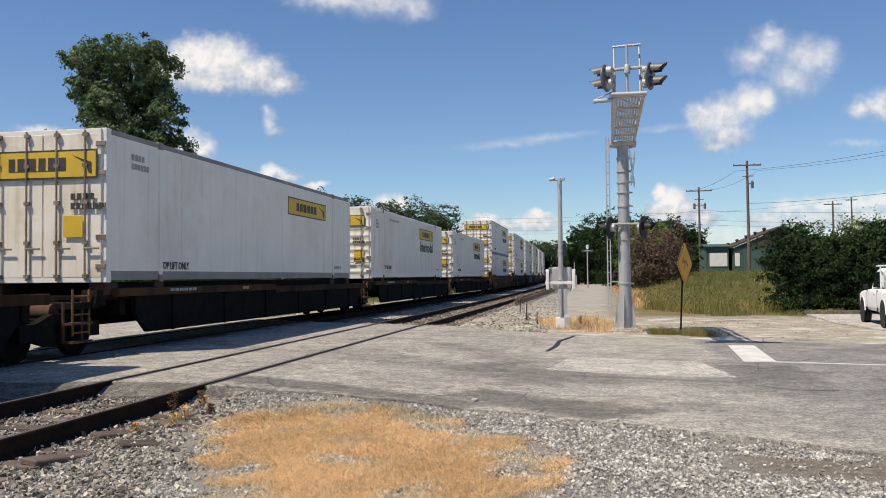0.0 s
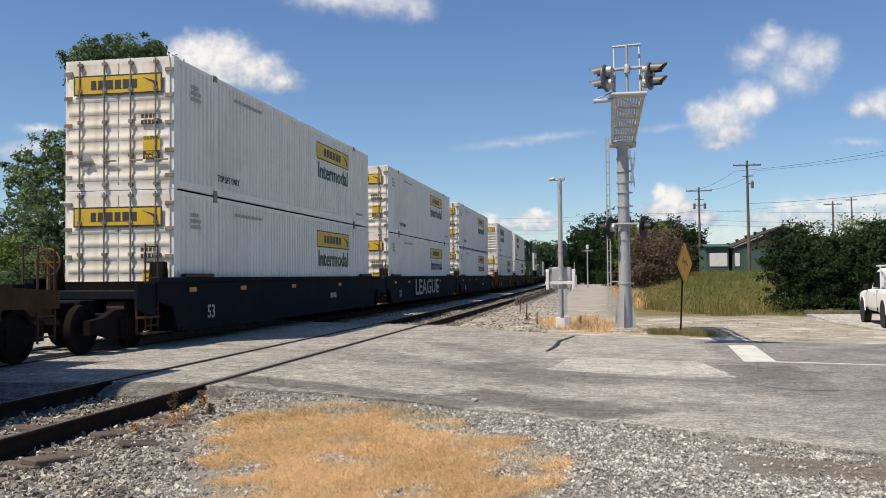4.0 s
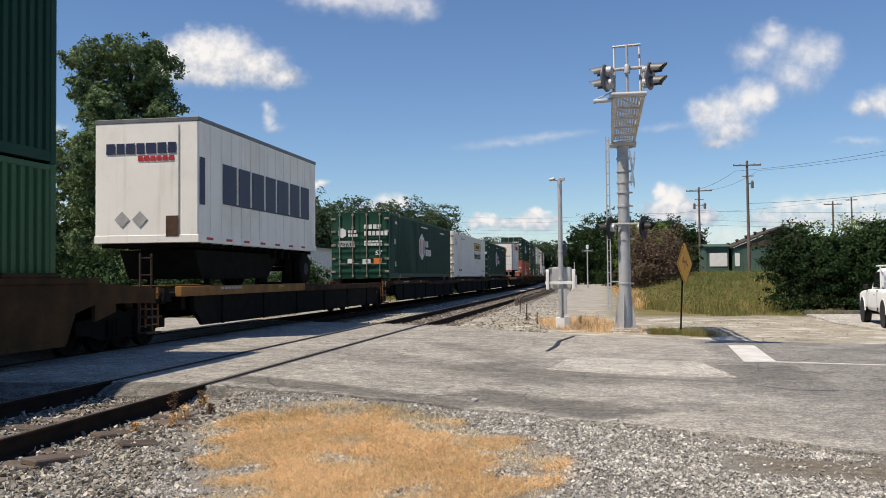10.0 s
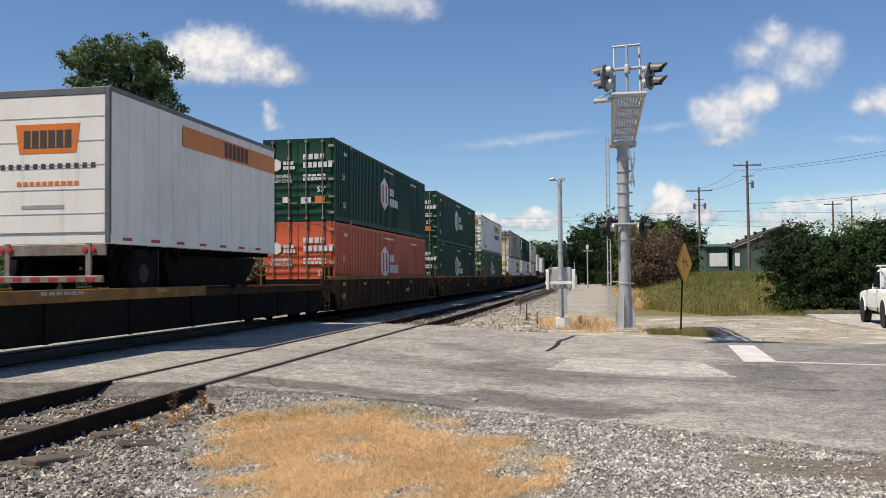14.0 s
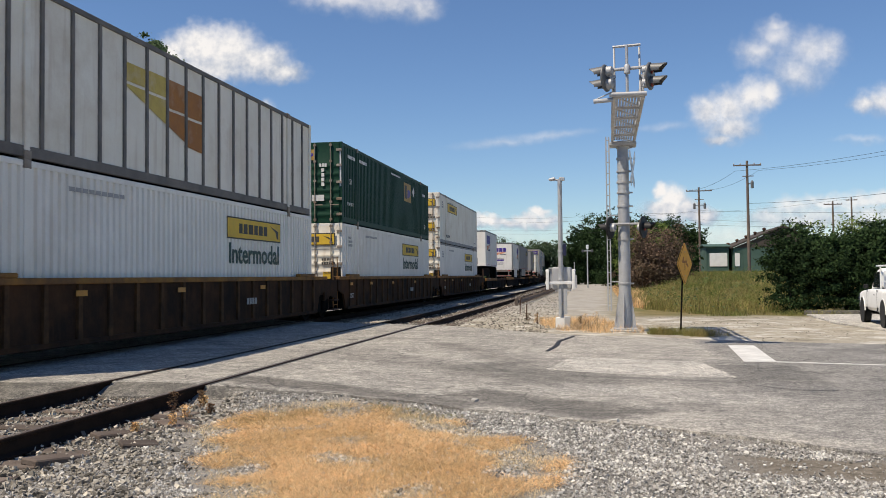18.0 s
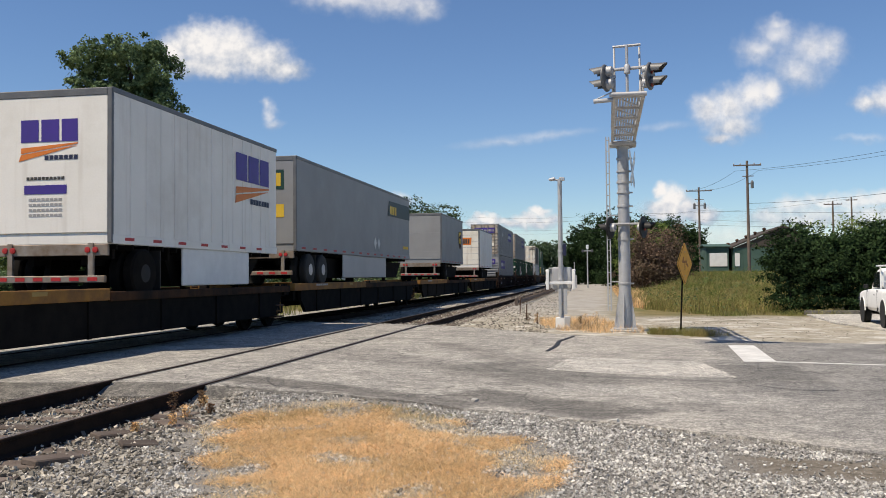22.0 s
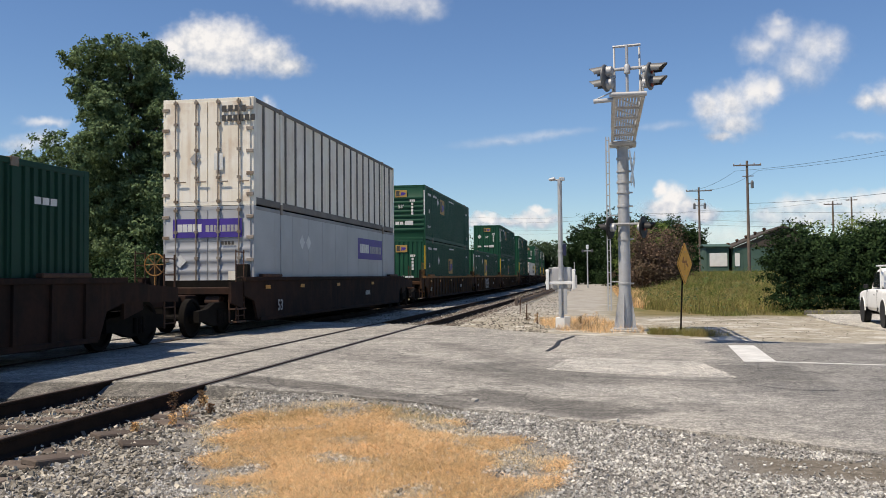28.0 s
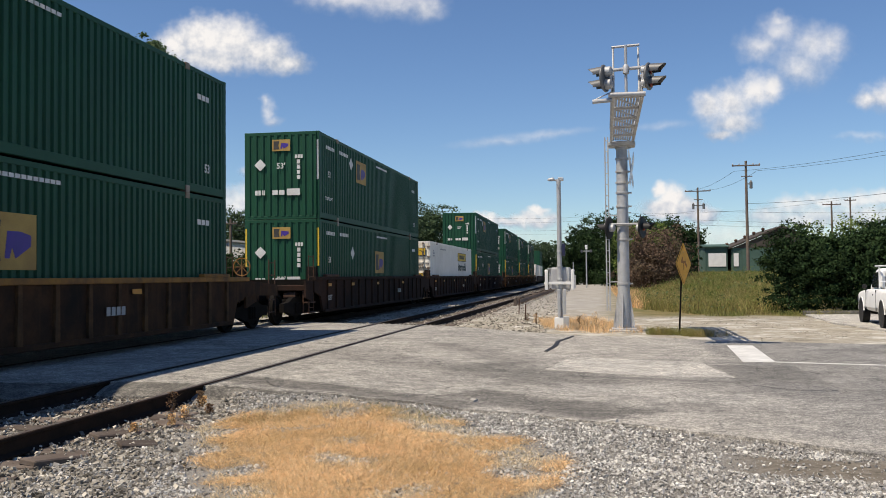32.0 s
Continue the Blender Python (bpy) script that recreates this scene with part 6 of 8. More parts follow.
# upper cantilever
Y0, Y1, Z0, Z1 = 24.75, 18.3, 5.02, 5.42
for x in (0.22, 0.80):
    for z in (Z0, Z1):
        s = Geo()
        s.box(x - 0.035, x + 0.035, Y1, Y0, z - 0.035, z + 0.035, 0.008)
        part("chord", s, M["alu"], mast)
for k in range(6):
    y = Y1 + 0.05 + k * (Y0 - Y1 - 0.1) / 5
    s = Geo()
    s.tube((0.22, y, Z0), (0.80, y, Z0), 0.034, n=8)
    part("strut", s, M["alu"], mast)
    for x in (0.22, 0.80):
        s = Geo()
        s.tube((x, y, Z0), (x, y, Z1), 0.02, n=6)
        part("strut", s, M["alu"], mast)
    if k < 5:
        y2 = y + (Y0 - Y1 - 0.1) / 5
        for a, b in (((0.22, y, Z0), (0.80, y2, Z0)), ((0.22, y, Z0 if k % 2 else Z1), (0.22, y2, Z1 if k % 2 else Z0)), ((0.80, y, Z0 if k % 2 else Z1), (0.80, y2, Z1 if k % 2 else Z0))):
            s = Geo()
            s.tube(a, b, 0.018, n=6)
            part("brace", s, M["galv"], mast)
for k in range(8):
    x = 0.265 + k * 0.062
    s = Geo()
    s.box(x, x + 0.042, Y1 + 0.1, Y0 - 0.1, Z0 + 0.05, Z0 + 0.075, 0.006)
    part("walkway_slat", s, M["galv"], mast)
s = Geo()
s.box(MAST.x - 0.36, MAST.x + 0.36, MAST.y - 0.26, MAST.y + 0.26, Z0 - 0.14, Z0 - 0.036, 0.015)
part("arm_bracket", s, M["galv"], mast)
s = Geo()
s.tube((0.12, Y1 - 0.06, Z0 + 0.02), (0.86, Y1 - 0.06, Z0 + 0.02), 0.05, n=12)
part("end_tube", s, M["alu"], mast)
for x in (0.23, 0.48, 0.74):
    s = Geo()
    s.tube((x, Y1, Z0), (x, Y1 if x == 0.48 else Y1 + 0.25, 6.06), 0.03 if x == 0.48 else 0.022, n=8)
    part("rail_post", s, M["alu"], mast)
s = Geo()
s.tube((0.2, Y1 + 0.12, 6.06), (0.76, Y1 + 0.1, 6.08), 0.028, n=8)
part("top_rail", s, M["alu"], mast)
s = Geo()
s.tube((-0.05, Y1, 5.55), (1.02, Y1, 5.6), 0.035, n=10)
part("lamp_arm", s, M["alu"], mast)
s = Geo()
s.lathe((0.48, Y1 - 0.02, 5.46), (0, 0, 1), [(0.0, 0.04), (0.02, 0.065), (0.16, 0.065), (0.2, 0.04)], 14)
part("arm_hub", s, M["galv"], mast)
for x, nx in ((0.06, -0.94), (0.93, 0.94)):
    flasher(mast, (x, Y1, 5.4), (nx, 0.34 if nx < 0 else -0.34, -0.03), 0.28, 2, "flasher", "lamp_grey")
    s = Geo()
    s.tube((x + (0.12 if nx < 0 else -0.12), Y1 - 0.02, 5.2), (x + (0.1 if nx < 0 else -0.1), Y1 - 0.02, 5.62), 0.035, n=8)
    part("lamp_bracket", s, M["alu"], mast)
s = Geo()
s.tube((-0.2, Y1, 4.93), (0.2, Y1, 4.95), 0.045, n=10)
s.tube((-0.2, Y1, 4.95), (0.2, Y1, 5.12), 0.012, n=6)
part("side_tube", s, M["alu"], mast)
# ladder beside the mast
s = Geo()
for x in (0.05, 0.13):
    s.box(x - 0.017, x + 0.017, 24.5, 24.54, 0.42, 5.15)
for k in range(16):
    s.tube((0.055, 24.52, 0.55 + k * 0.3), (0.125, 24.52, 0.55 + k * 0.3), 0.012, n=6)
for z in (1.2, 3.0, 4.9):
    s.tube((0.125, 24.52, z), (0.36, 24.58, z), 0.014, n=6)
part("ladder", s, M["galv"], mast)
# crossbuck seen edge on
for sg in (-1, 1):
    n = Vector((0.985, -0.17, 0))
    t = Vector((0.17, 0.985, 0)) * 0.707 * sg + Vector((0, 0, 0.707))
    w = n.cross(t).normalized()
    c = Vector((MAST.x + 0.24, MAST.y - 0.2, 4.25)) + n * (0.012 * sg)
    s = Geo()
    s.prism([c + t * 0.6 + w * 0.11, c + t * 0.6 - w * 0.11, c - t * 0.6 - w * 0.11, c - t * 0.6 + w * 0.11], n * 0.01)
    part("crossbuck_board", s, M["white_paint"], mast, "white crossbuck board")

# gate signal post beside the road
PS = Vector((-1.27, 25.6, -0.15))
gate = thing("gate_post", "grey signal post with white gate machine and lamp arm", "crossing signal")
s = Geo()
s.tube(PS + Vector((0, 0, 0.25)), PS + Vector((0, 0, 4.3)), 0.07, 0.062, 16)
part("post", s, M["galv"], gate)
s = Geo()
s.box(PS.x - 0.16, PS.x + 0.16, PS.y - 0.16, PS.y + 0.16, PS.z + 0.02, PS.z + 0.34, 0.02)
part("base_box", s, M["white_paint"], gate, "white base casting")
s = Geo()
s.box(PS.x + 0.1, PS.x + 0.26, PS.y - 0.28, PS.y - 0.16, PS.z + 0.06, PS.z + 0.38, 0.012)
part("junction_box", s, M["alu"], gate)
for dx in (-0.02, 0.13):
    s = Geo()
    s.box(PS.x + dx - 0.045, PS.x + dx + 0.045, PS.y - 0.2, PS.y - 0.1, 0.28, 1.0, 0.008)
    part("machine_leg", s, M["galv"], gate)
s = Geo()
s.box(PS.x - 0.25, PS.x + 0.3, PS.y + 0.06, PS.y + 0.5, 0.98, 1.62, 0.03)
part("gate_machine", s, M["alu"], gate, "silver gate machine housing")
s = Geo()
s.box(PS.x - 0.44, PS.x + 0.42, PS.y - 0.16, PS.y - 0.08, 1.13, 1.21, 0.01)
part("counterweight_bar", s, M["white_paint"], gate)
for dx in (-0.37, 0.37):
    s = Geo()
    s.box(PS.x + dx - 0.045, PS.x + dx + 0.045, PS.y - 0.2, PS.y - 0.06, 0.98, 1.5, 0.012)
    s.lathe((PS.x + dx, PS.y - 0.13, 1.5), (0, 0, 1), [(0, 0.05), (0.03, 0.06), (0.06, 0.03)], 10)
    part("counterweight", s, M["white_paint"], gate, "white counterweight")
s = Geo()
s.box(PS.x + 0.07, PS.x + 0.16, PS.y - 0.06, PS.y + 0.06, 1.95, 2.3, 0.012)
part("bell_box", s, M["navy"], gate, "small dark blue box")
for z in (1.25, 1.62, 2.05):
    s = Geo()
    s.lathe((PS.x, PS.y, z), (0, 0, 1), [(0, 0.07), (0.004, 0.085), (0.05, 0.085), (0.054, 0.07)], 16)
    part("clamp_band", s, M["alu"], gate)
s = Geo()
s.tube(PS + Vector((0, 0, 4.25)), PS + Vector((-0.16, 0, 4.29)), 0.025, n=8)
s.lathe(PS + Vector((-0.12, 0, 4.31)), (-1, 0, -0.1), [(0.0, 0.03), (0.04, 0.055), (0.16, 0.045), (0.2, 0.015)], 12)
s.box(PS.x - 0.02, PS.x + 0.14, PS.y - 0.05, PS.y + 0.05, 4.1, 4.2, 0.01)
part("lamp_head", s, M["galv"], gate)
s = Geo()
s.tube((PS.x + 0.02, PS.y - 0.075, 3.75), (PS.x - 0.04, PS.y - 0.075, 4.0), 0.012, n=6)
part("brace", s, M["galv"], gate)
s = Geo()
s.box(PS.x - 0.3, PS.x + 0.32, PS.y - 0.3, PS.y + 0.3, -0.4, PS.z + 0.02, 0.02)
solid("post_footing", s, M["asphalt_patch"], "concrete footing under the gate post", "footing", "structure")

# diamond warning sign
sign = thing("warning_sign", "weathered orange diamond warning sign on a dark leaning post", "road sign")
s = Geo()
s.prism([(1.83, 23.44, -0.3), (1.87, 23.44, -0.3), (1.985, 23.47, 2.1), (1.945, 23.47, 2.1)], (0, 0.05, 0))
part("sign_post", s, M["under"], sign)
sn = Vector((0.905, -0.424, 0))
st = Vector((0.424, 0.905, 0))
c = Vector((1.985, 23.44, 1.655))
up = Vector((0, 0, 1))


def diamond(c, r, round_=0.06):
    pts = []
    for a, b in ((up, st), (st, -up), (-up, -st), (-st, up)):
        pts += [c + a * r * (1 - round_) + b * r * round_ * -1 * 0 + b * r * round_, c + a * r * round_ + b * r * (1 - round_)]
    return pts


s = Geo()
s.prism(diamond(c, 0.56), sn * -0.004)
plate = part("sign_plate", s, M["sign_orange"], sign, "faded orange diamond plate")
s = Geo()
s.prism(diamond(c + sn * 0.004, 0.52), sn * 0.002)
rim = part("sign_border", s, M["rusty"], plate)
s = Geo()
s.prism(diamond(c + sn * 0.008, 0.505), sn * 0.002)
part("sign_field", s, M["sign_orange"], plate)
for pts in ([(-0.2, 0.02), (0.12, 0.02), (0.12, 0.08), (-0.2, 0.08)], [(0.1, 0.05), (0.24, -0.05), (0.2, -0.1), (0.08, -0.02)], [(-0.2, 0.05), (-0.12, 0.18), (-0.06, 0.16), (-0.12, 0.02)], [(-0.04, 0.02), (0.0, 0.02), (0.0, -0.16), (-0.04, -0.16)]):
    s = Geo()
    s.prism([c + sn * 0.012 + st * u + up * v for u, v in pts], sn * 0.002)
    part("symbol_stroke", s, M["mark_orange"], plate, "worn symbol")
for v in (-0.3, 0.3):
    s = Geo()
    s.lathe(c + up * v + sn * 0.008, sn, [(0, 0.014), (0.008, 0.012)], 8)
    part("bolt", s, M["galv"], plate)

# low timber barrier beside the track
barrier = thing("barrier", "low weathered timber barrier beside the track", "fence")
prev = None
for k in range(27):
    y = 46.5 + k * 2.1
    x = -4.55 + bend(y) * 0.55
    z = -0.42
    s = Geo()
    s.box(x - 0.08, x + 0.08, y - 0.08, y + 0.08, z, z + 0.62 + 0.05 * math.sin(k * 2.3), 0.012)
    part("post", s, M["tie"], barrier)
    if prev:
        s = Geo()
        s.prism([(prev[0] + 0.082, prev[1], z + 0.36), (prev[0] + 0.13, prev[1], z + 0.36), (prev[0] + 0.13, prev[1], z + 0.54), (prev[0] + 0.082, prev[1], z + 0.54)], (x - prev[0], y - prev[1], 0))
        part("plank", s, M["wood_pole"], barrier)
    prev = (x, y)
for x, y, h in ((-2.75, 31.0, 0.55), (-3.5, 36.5, 0.6), (-2.2, 28.6, 0.35)):
    s = Geo()
    s.tube((x, y, -0.3), (x + 0.02, y, h - 0.15), 0.022, n=8)
    solid("stake", s, M["rusty"], "thin rusty stake beside the track", "stake", group="stakes beside the track")

# far crossing signal down the line
fs = thing("far_signal", "distant grey crossing signal with white lamps", "crossing signal")
s = Geo()
s.tube((-2.2, 110, -0.3), (-2.2, 110, 5.0), 0.09, 0.08, 12)
part("mast_tube", s, M["galv"], fs)
s = Geo()
s.box(-2.75, -1.65, 109.9, 110.0, 4.3, 4.42)
part("cross_arm", s, M["alu"], fs)
for x in (-2.75, -1.65):
    s = Geo()
    s.lathe((x, 109.8, 4.35), (0.6, -1, 0), [(0, 0.17), (0.03, 0.19), (0.06, 0.17)], 14)
    part("flasher", s, M["lamp_grey"], fs)
s = Geo()
s.box(-2.35, -2.05, 109.85, 110.1, 4.6, 5.1, 0.02)
part("top_box", s, M["white_paint"], fs)
s = Geo()
s.box(-4.1, -3.5, 109.7, 110.3, -0.2, 1.4, 0.03)
s.tube((-3.8, 110, 1.4), (-3.8, 110, 3.0), 0.06, n=8)
solid("signal_cabinet", s, M["galv"], "distant silver signal cabinet with a pipe on top", "cabinet")

# relay hut by the line
hut = thing("relay_hut", "distant silver metal relay hut beside the track", "hut")
s = Geo()
s.box(-7.6, -5.7, 88, 90.4, -0.3, 2.0, 0.02)
part("hut_wall", s, M["alu"], hut)
s = Geo()
s.box(-7.75, -5.55, 87.8, 90.6, 2.0, 2.15, 0.02)
part("hut_roof", s, M["galv"], hut)
hut.matrix_basis = Matrix.Translation((2.2, 0, 0))

# ---------------- utility poles and wires ----------------
def utility_pole(x, y, z0, z1, arm=2.4, can=True, high=False):
    ob = thing("utility_pole", "weathered wooden utility pole with a cross arm", "utility pole", group="utility poles")
    s = Geo()
    s.tube((x, y, z0), (x - 0.05, y, z1), 0.17, 0.11, 10)
    part("pole", s, M["wood_pole"], ob)
    s = Geo()
    s.box(x - arm / 2 - 0.05, x + arm / 2 - 0.05, y - 0.16, y - 0.06, z1 - 0.5, z1 - 0.38, 0.01)
    part("cross_arm", s, M["wood_pole"], ob)
    for k in (-0.95, -0.5, 0.5, 0.95):
        s = Geo()
        s.lathe((x + k * arm / 2 - 0.05, y - 0.11, z1 - 0.38), (0, 0, 1), [(0, 0.03), (0.05, 0.06), (0.1, 0.06), (0.14, 0.03)], 8)
        part("insulator", s, M["galv"], ob)
    if can:
        for dx in (0.35,) if arm < 2.9 else (-0.6, 0.6):
            s = Geo()
            s.lathe((x + dx, y - 0.2, z1 - 2.6), (0, 0, 1), [(0, 0.11), (0.03, 0.14), (0.6, 0.14), (0.64, 0.1), (0.75, 0.04)], 12)
            s.box(x + min(dx, 0) , x + max(dx, 0), y - 0.1, y - 0.04, z1 - 2.2, z1 - 2.12)
            part("transformer", s, M["lamp_grey"], ob)
        s = Geo()
        s.box(x - 0.5, x + 0.5, y - 0.14, y - 0.08, z1 - 1.5, z1 - 1.42)
        part("lower_arm", s, M["wood_pole"], ob)
    return ob


utility_pole(13.1, 86, -0.5, 11.9, 2.5, True)
utility_pole(11.15, 110, -0.5, 11.8, 3.0, True)
utility_pole(31.0, 130, -0.5, 11.3, 2.4, False)
utility_pole(36.0, 140, -0.5, 12.6, 1.6, False)
utility_pole(-28.5, 150, -0.5, 12.3, 2.4, True)
utility_pole(3.8, 170, -0.5, 13.5, 2.6, True)


def wire(p, q, sag, r=0.014, n=14):
    cu = bpy.data.curves.new("wire", "CURVE")
    cu.dimensions, cu.bevel_depth, cu.bevel_resolution = "3D", r, 0
    sp = cu.splines.new("POLY")
    sp.points.add(n)
    p, q = Vector(p), Vector(q)
    for i in range(n + 1):
        t = i / n
        v = p.lerp(q, t) - Vector((0, 0, 4 * sag * t * (1 - t)))
        sp.points[i].co = (*v, 1)
    cu.materials.append(M["wire"])
    return tagged(new("wire", cu), "thin black overhead wire between poles", "wire", "overhead wires")


for dx in (-1.1, 1.0):
    wire((13.05 + dx, 86, 10.95), (34.0 + dx, 46, 11.8), 1.0, 0.012)
    wire((13.05 + dx, 86, 10.95), (11.1 + dx, 110, 11.45), 0.4)
wire((13.05, 86, 7.9), (34.0, 46, 8.6), 0.9, 0.014)
for z, sag in ((7.3, 0.8), (7.9, 0.9), (9.0, 0.8)):
    wire((-60, 150, z + 1.6), (-28.5, 150, z + 1.9), sag, 0.011)
    wire((-28.5, 150, z + 1.9), (11.15, 110, z), sag, 0.011)
    wire((11.15, 110, z), (60, 100, z - 0.3), sag, 0.012)
wire((-28.5, 150, 12.0), (3.8, 170, 13.0), 0.8, 0.012)
wire((3.8, 170, 13.0), (36, 140, 12.4), 0.8, 0.012)

# ---------------- buildings ----------------
def shed(name, label, x0, x1, y0, y1, z0, z1, wall, roof, rise=0.5, doors=(), vents=0, gable=False):
    ob = thing(name, label, "building")
    s = Geo()
    s.box(x0, x1, y0, y1, z0, z1)
    part("wall", s, M[wall], ob)
    n = int((x1 - x0) / 0.4)
    for k in range(n):
        s = Geo()
        s.box(x0 + k * 0.4 + 0.05, x0 + k * 0.4 + 0.12, y0 - 0.03, y0, z0, z1 - 0.02)
        part("wall_rib", s, M[wall], ob)
    s = Geo()
    ym = (y0 + y1) / 2
    s.prism([(x0 - 0.2, y0 - 0.25, z1 - 0.05), (x0 - 0.2, ym, z1 + rise), (x0 - 0.2, y1 + 0.25, z1 - 0.05), (x0 - 0.2, y1 + 0.25, z1 + 0.06), (x0 - 0.2, ym, z1 + rise + 0.12), (x0 - 0.2, y0 - 0.25, z1 + 0.06)], (x1 - x0 + 0.4, 0, 0))
    if gable:
        s, xm = Geo(), (x0 + x1) / 2
        s.prism([(x0 - 0.3, y0 - 0.2, z1 - 0.1), (xm, y0 - 0.2, z1 + rise), (x1 + 0.3, y0 - 0.2, z1 - 0.1), (x1 + 0.3, y0 - 0.2, z1 + 0.08), (xm, y0 - 0.2, z1 + rise + 0.18), (x0 - 0.3, y0 - 0.2, z1 + 0.08)][::-1], (0, y1 - y0 + 0.4, 0))
        w = Geo()
        w.prism([(x0, y0 - 0.02, z1 - 0.02), (xm, y0 - 0.02, z1 + rise - 0.06), (x1, y0 - 0.02, z1 - 0.02)][::-1], (0, 0.2, 0))
        part("gable", w, M[roof], ob)
    rf = part("roof", s, M[roof], ob)
    for a, b, c, d, mat in doors:
        s = Geo()
        s.box(a, b, y0 - 0.07, y0 - 0.032, c, d, 0.01)
        part("door", s, M[mat], ob)
    for k in range(vents):
        s = Geo()
        up_z = z1 + rise if not gable else z1 + rise * (0.4 + k * 1.0) / (xm - x0) - 0.1
        s.lathe((x0 + 1.5 + k * 2.2 if not gable else x0 + 0.4 + k * 1.0, ym, up_z), (0, 0, 1), [(0, 0.12), (0.45, 0.12), (0.47, 0.2), (0.62, 0.2), (0.7, 0.08)], 10)
        part("roof_vent", s, M["rusty"], rf)
    return ob


shed("shed", "green metal shed with a white door panel", 10.75, 13.1, 100, 106, 0.4, 4.35, "shed_green", "shed_green", 0.25, [(11.1, 12.95, 2.2, 3.65, "white_paint")])
shed("shed", "long green warehouse with a dark gabled roof and vents", 13.5, 23.5, 99, 114, 0.4, 4.2, "shed_green", "shed_roof", 2.1, [(13.6, 14.1, 2.2, 3.6, "white_paint"), (14.5, 17.0, 1.0, 3.9, "shed_green")], 5, True)
shed("shed", "dark green metal shed among weeds", 6.6, 8.4, 95, 100, 0.4, 4.0, "shed_green", "shed_green", 0.2, [(6.7, 6.95, 1.4, 3.5, "white_paint")])
shed("shed", "long white ribbed metal building behind the tracks", -49.0, -32.8, 80, 118, -0.6, 4.75, "white_paint", "galv", 0.75, [(-38.0, -37.1, -0.5, 1.7, "galv")], 0, True)
utility_pole(-33.9, 77, -0.6, 6.9, 1.3, False)
wire((-33.9, 77, 6.4), (-33.0, 100, 7.0), 0.25, 0.02)
wire((-33.9, 77, 5.9), (-33.0, 100, 6.7), 0.25, 0.02)
wire((-33.0, 100, 7.0), (-28.5, 150, 9.5), 0.6, 0.016)

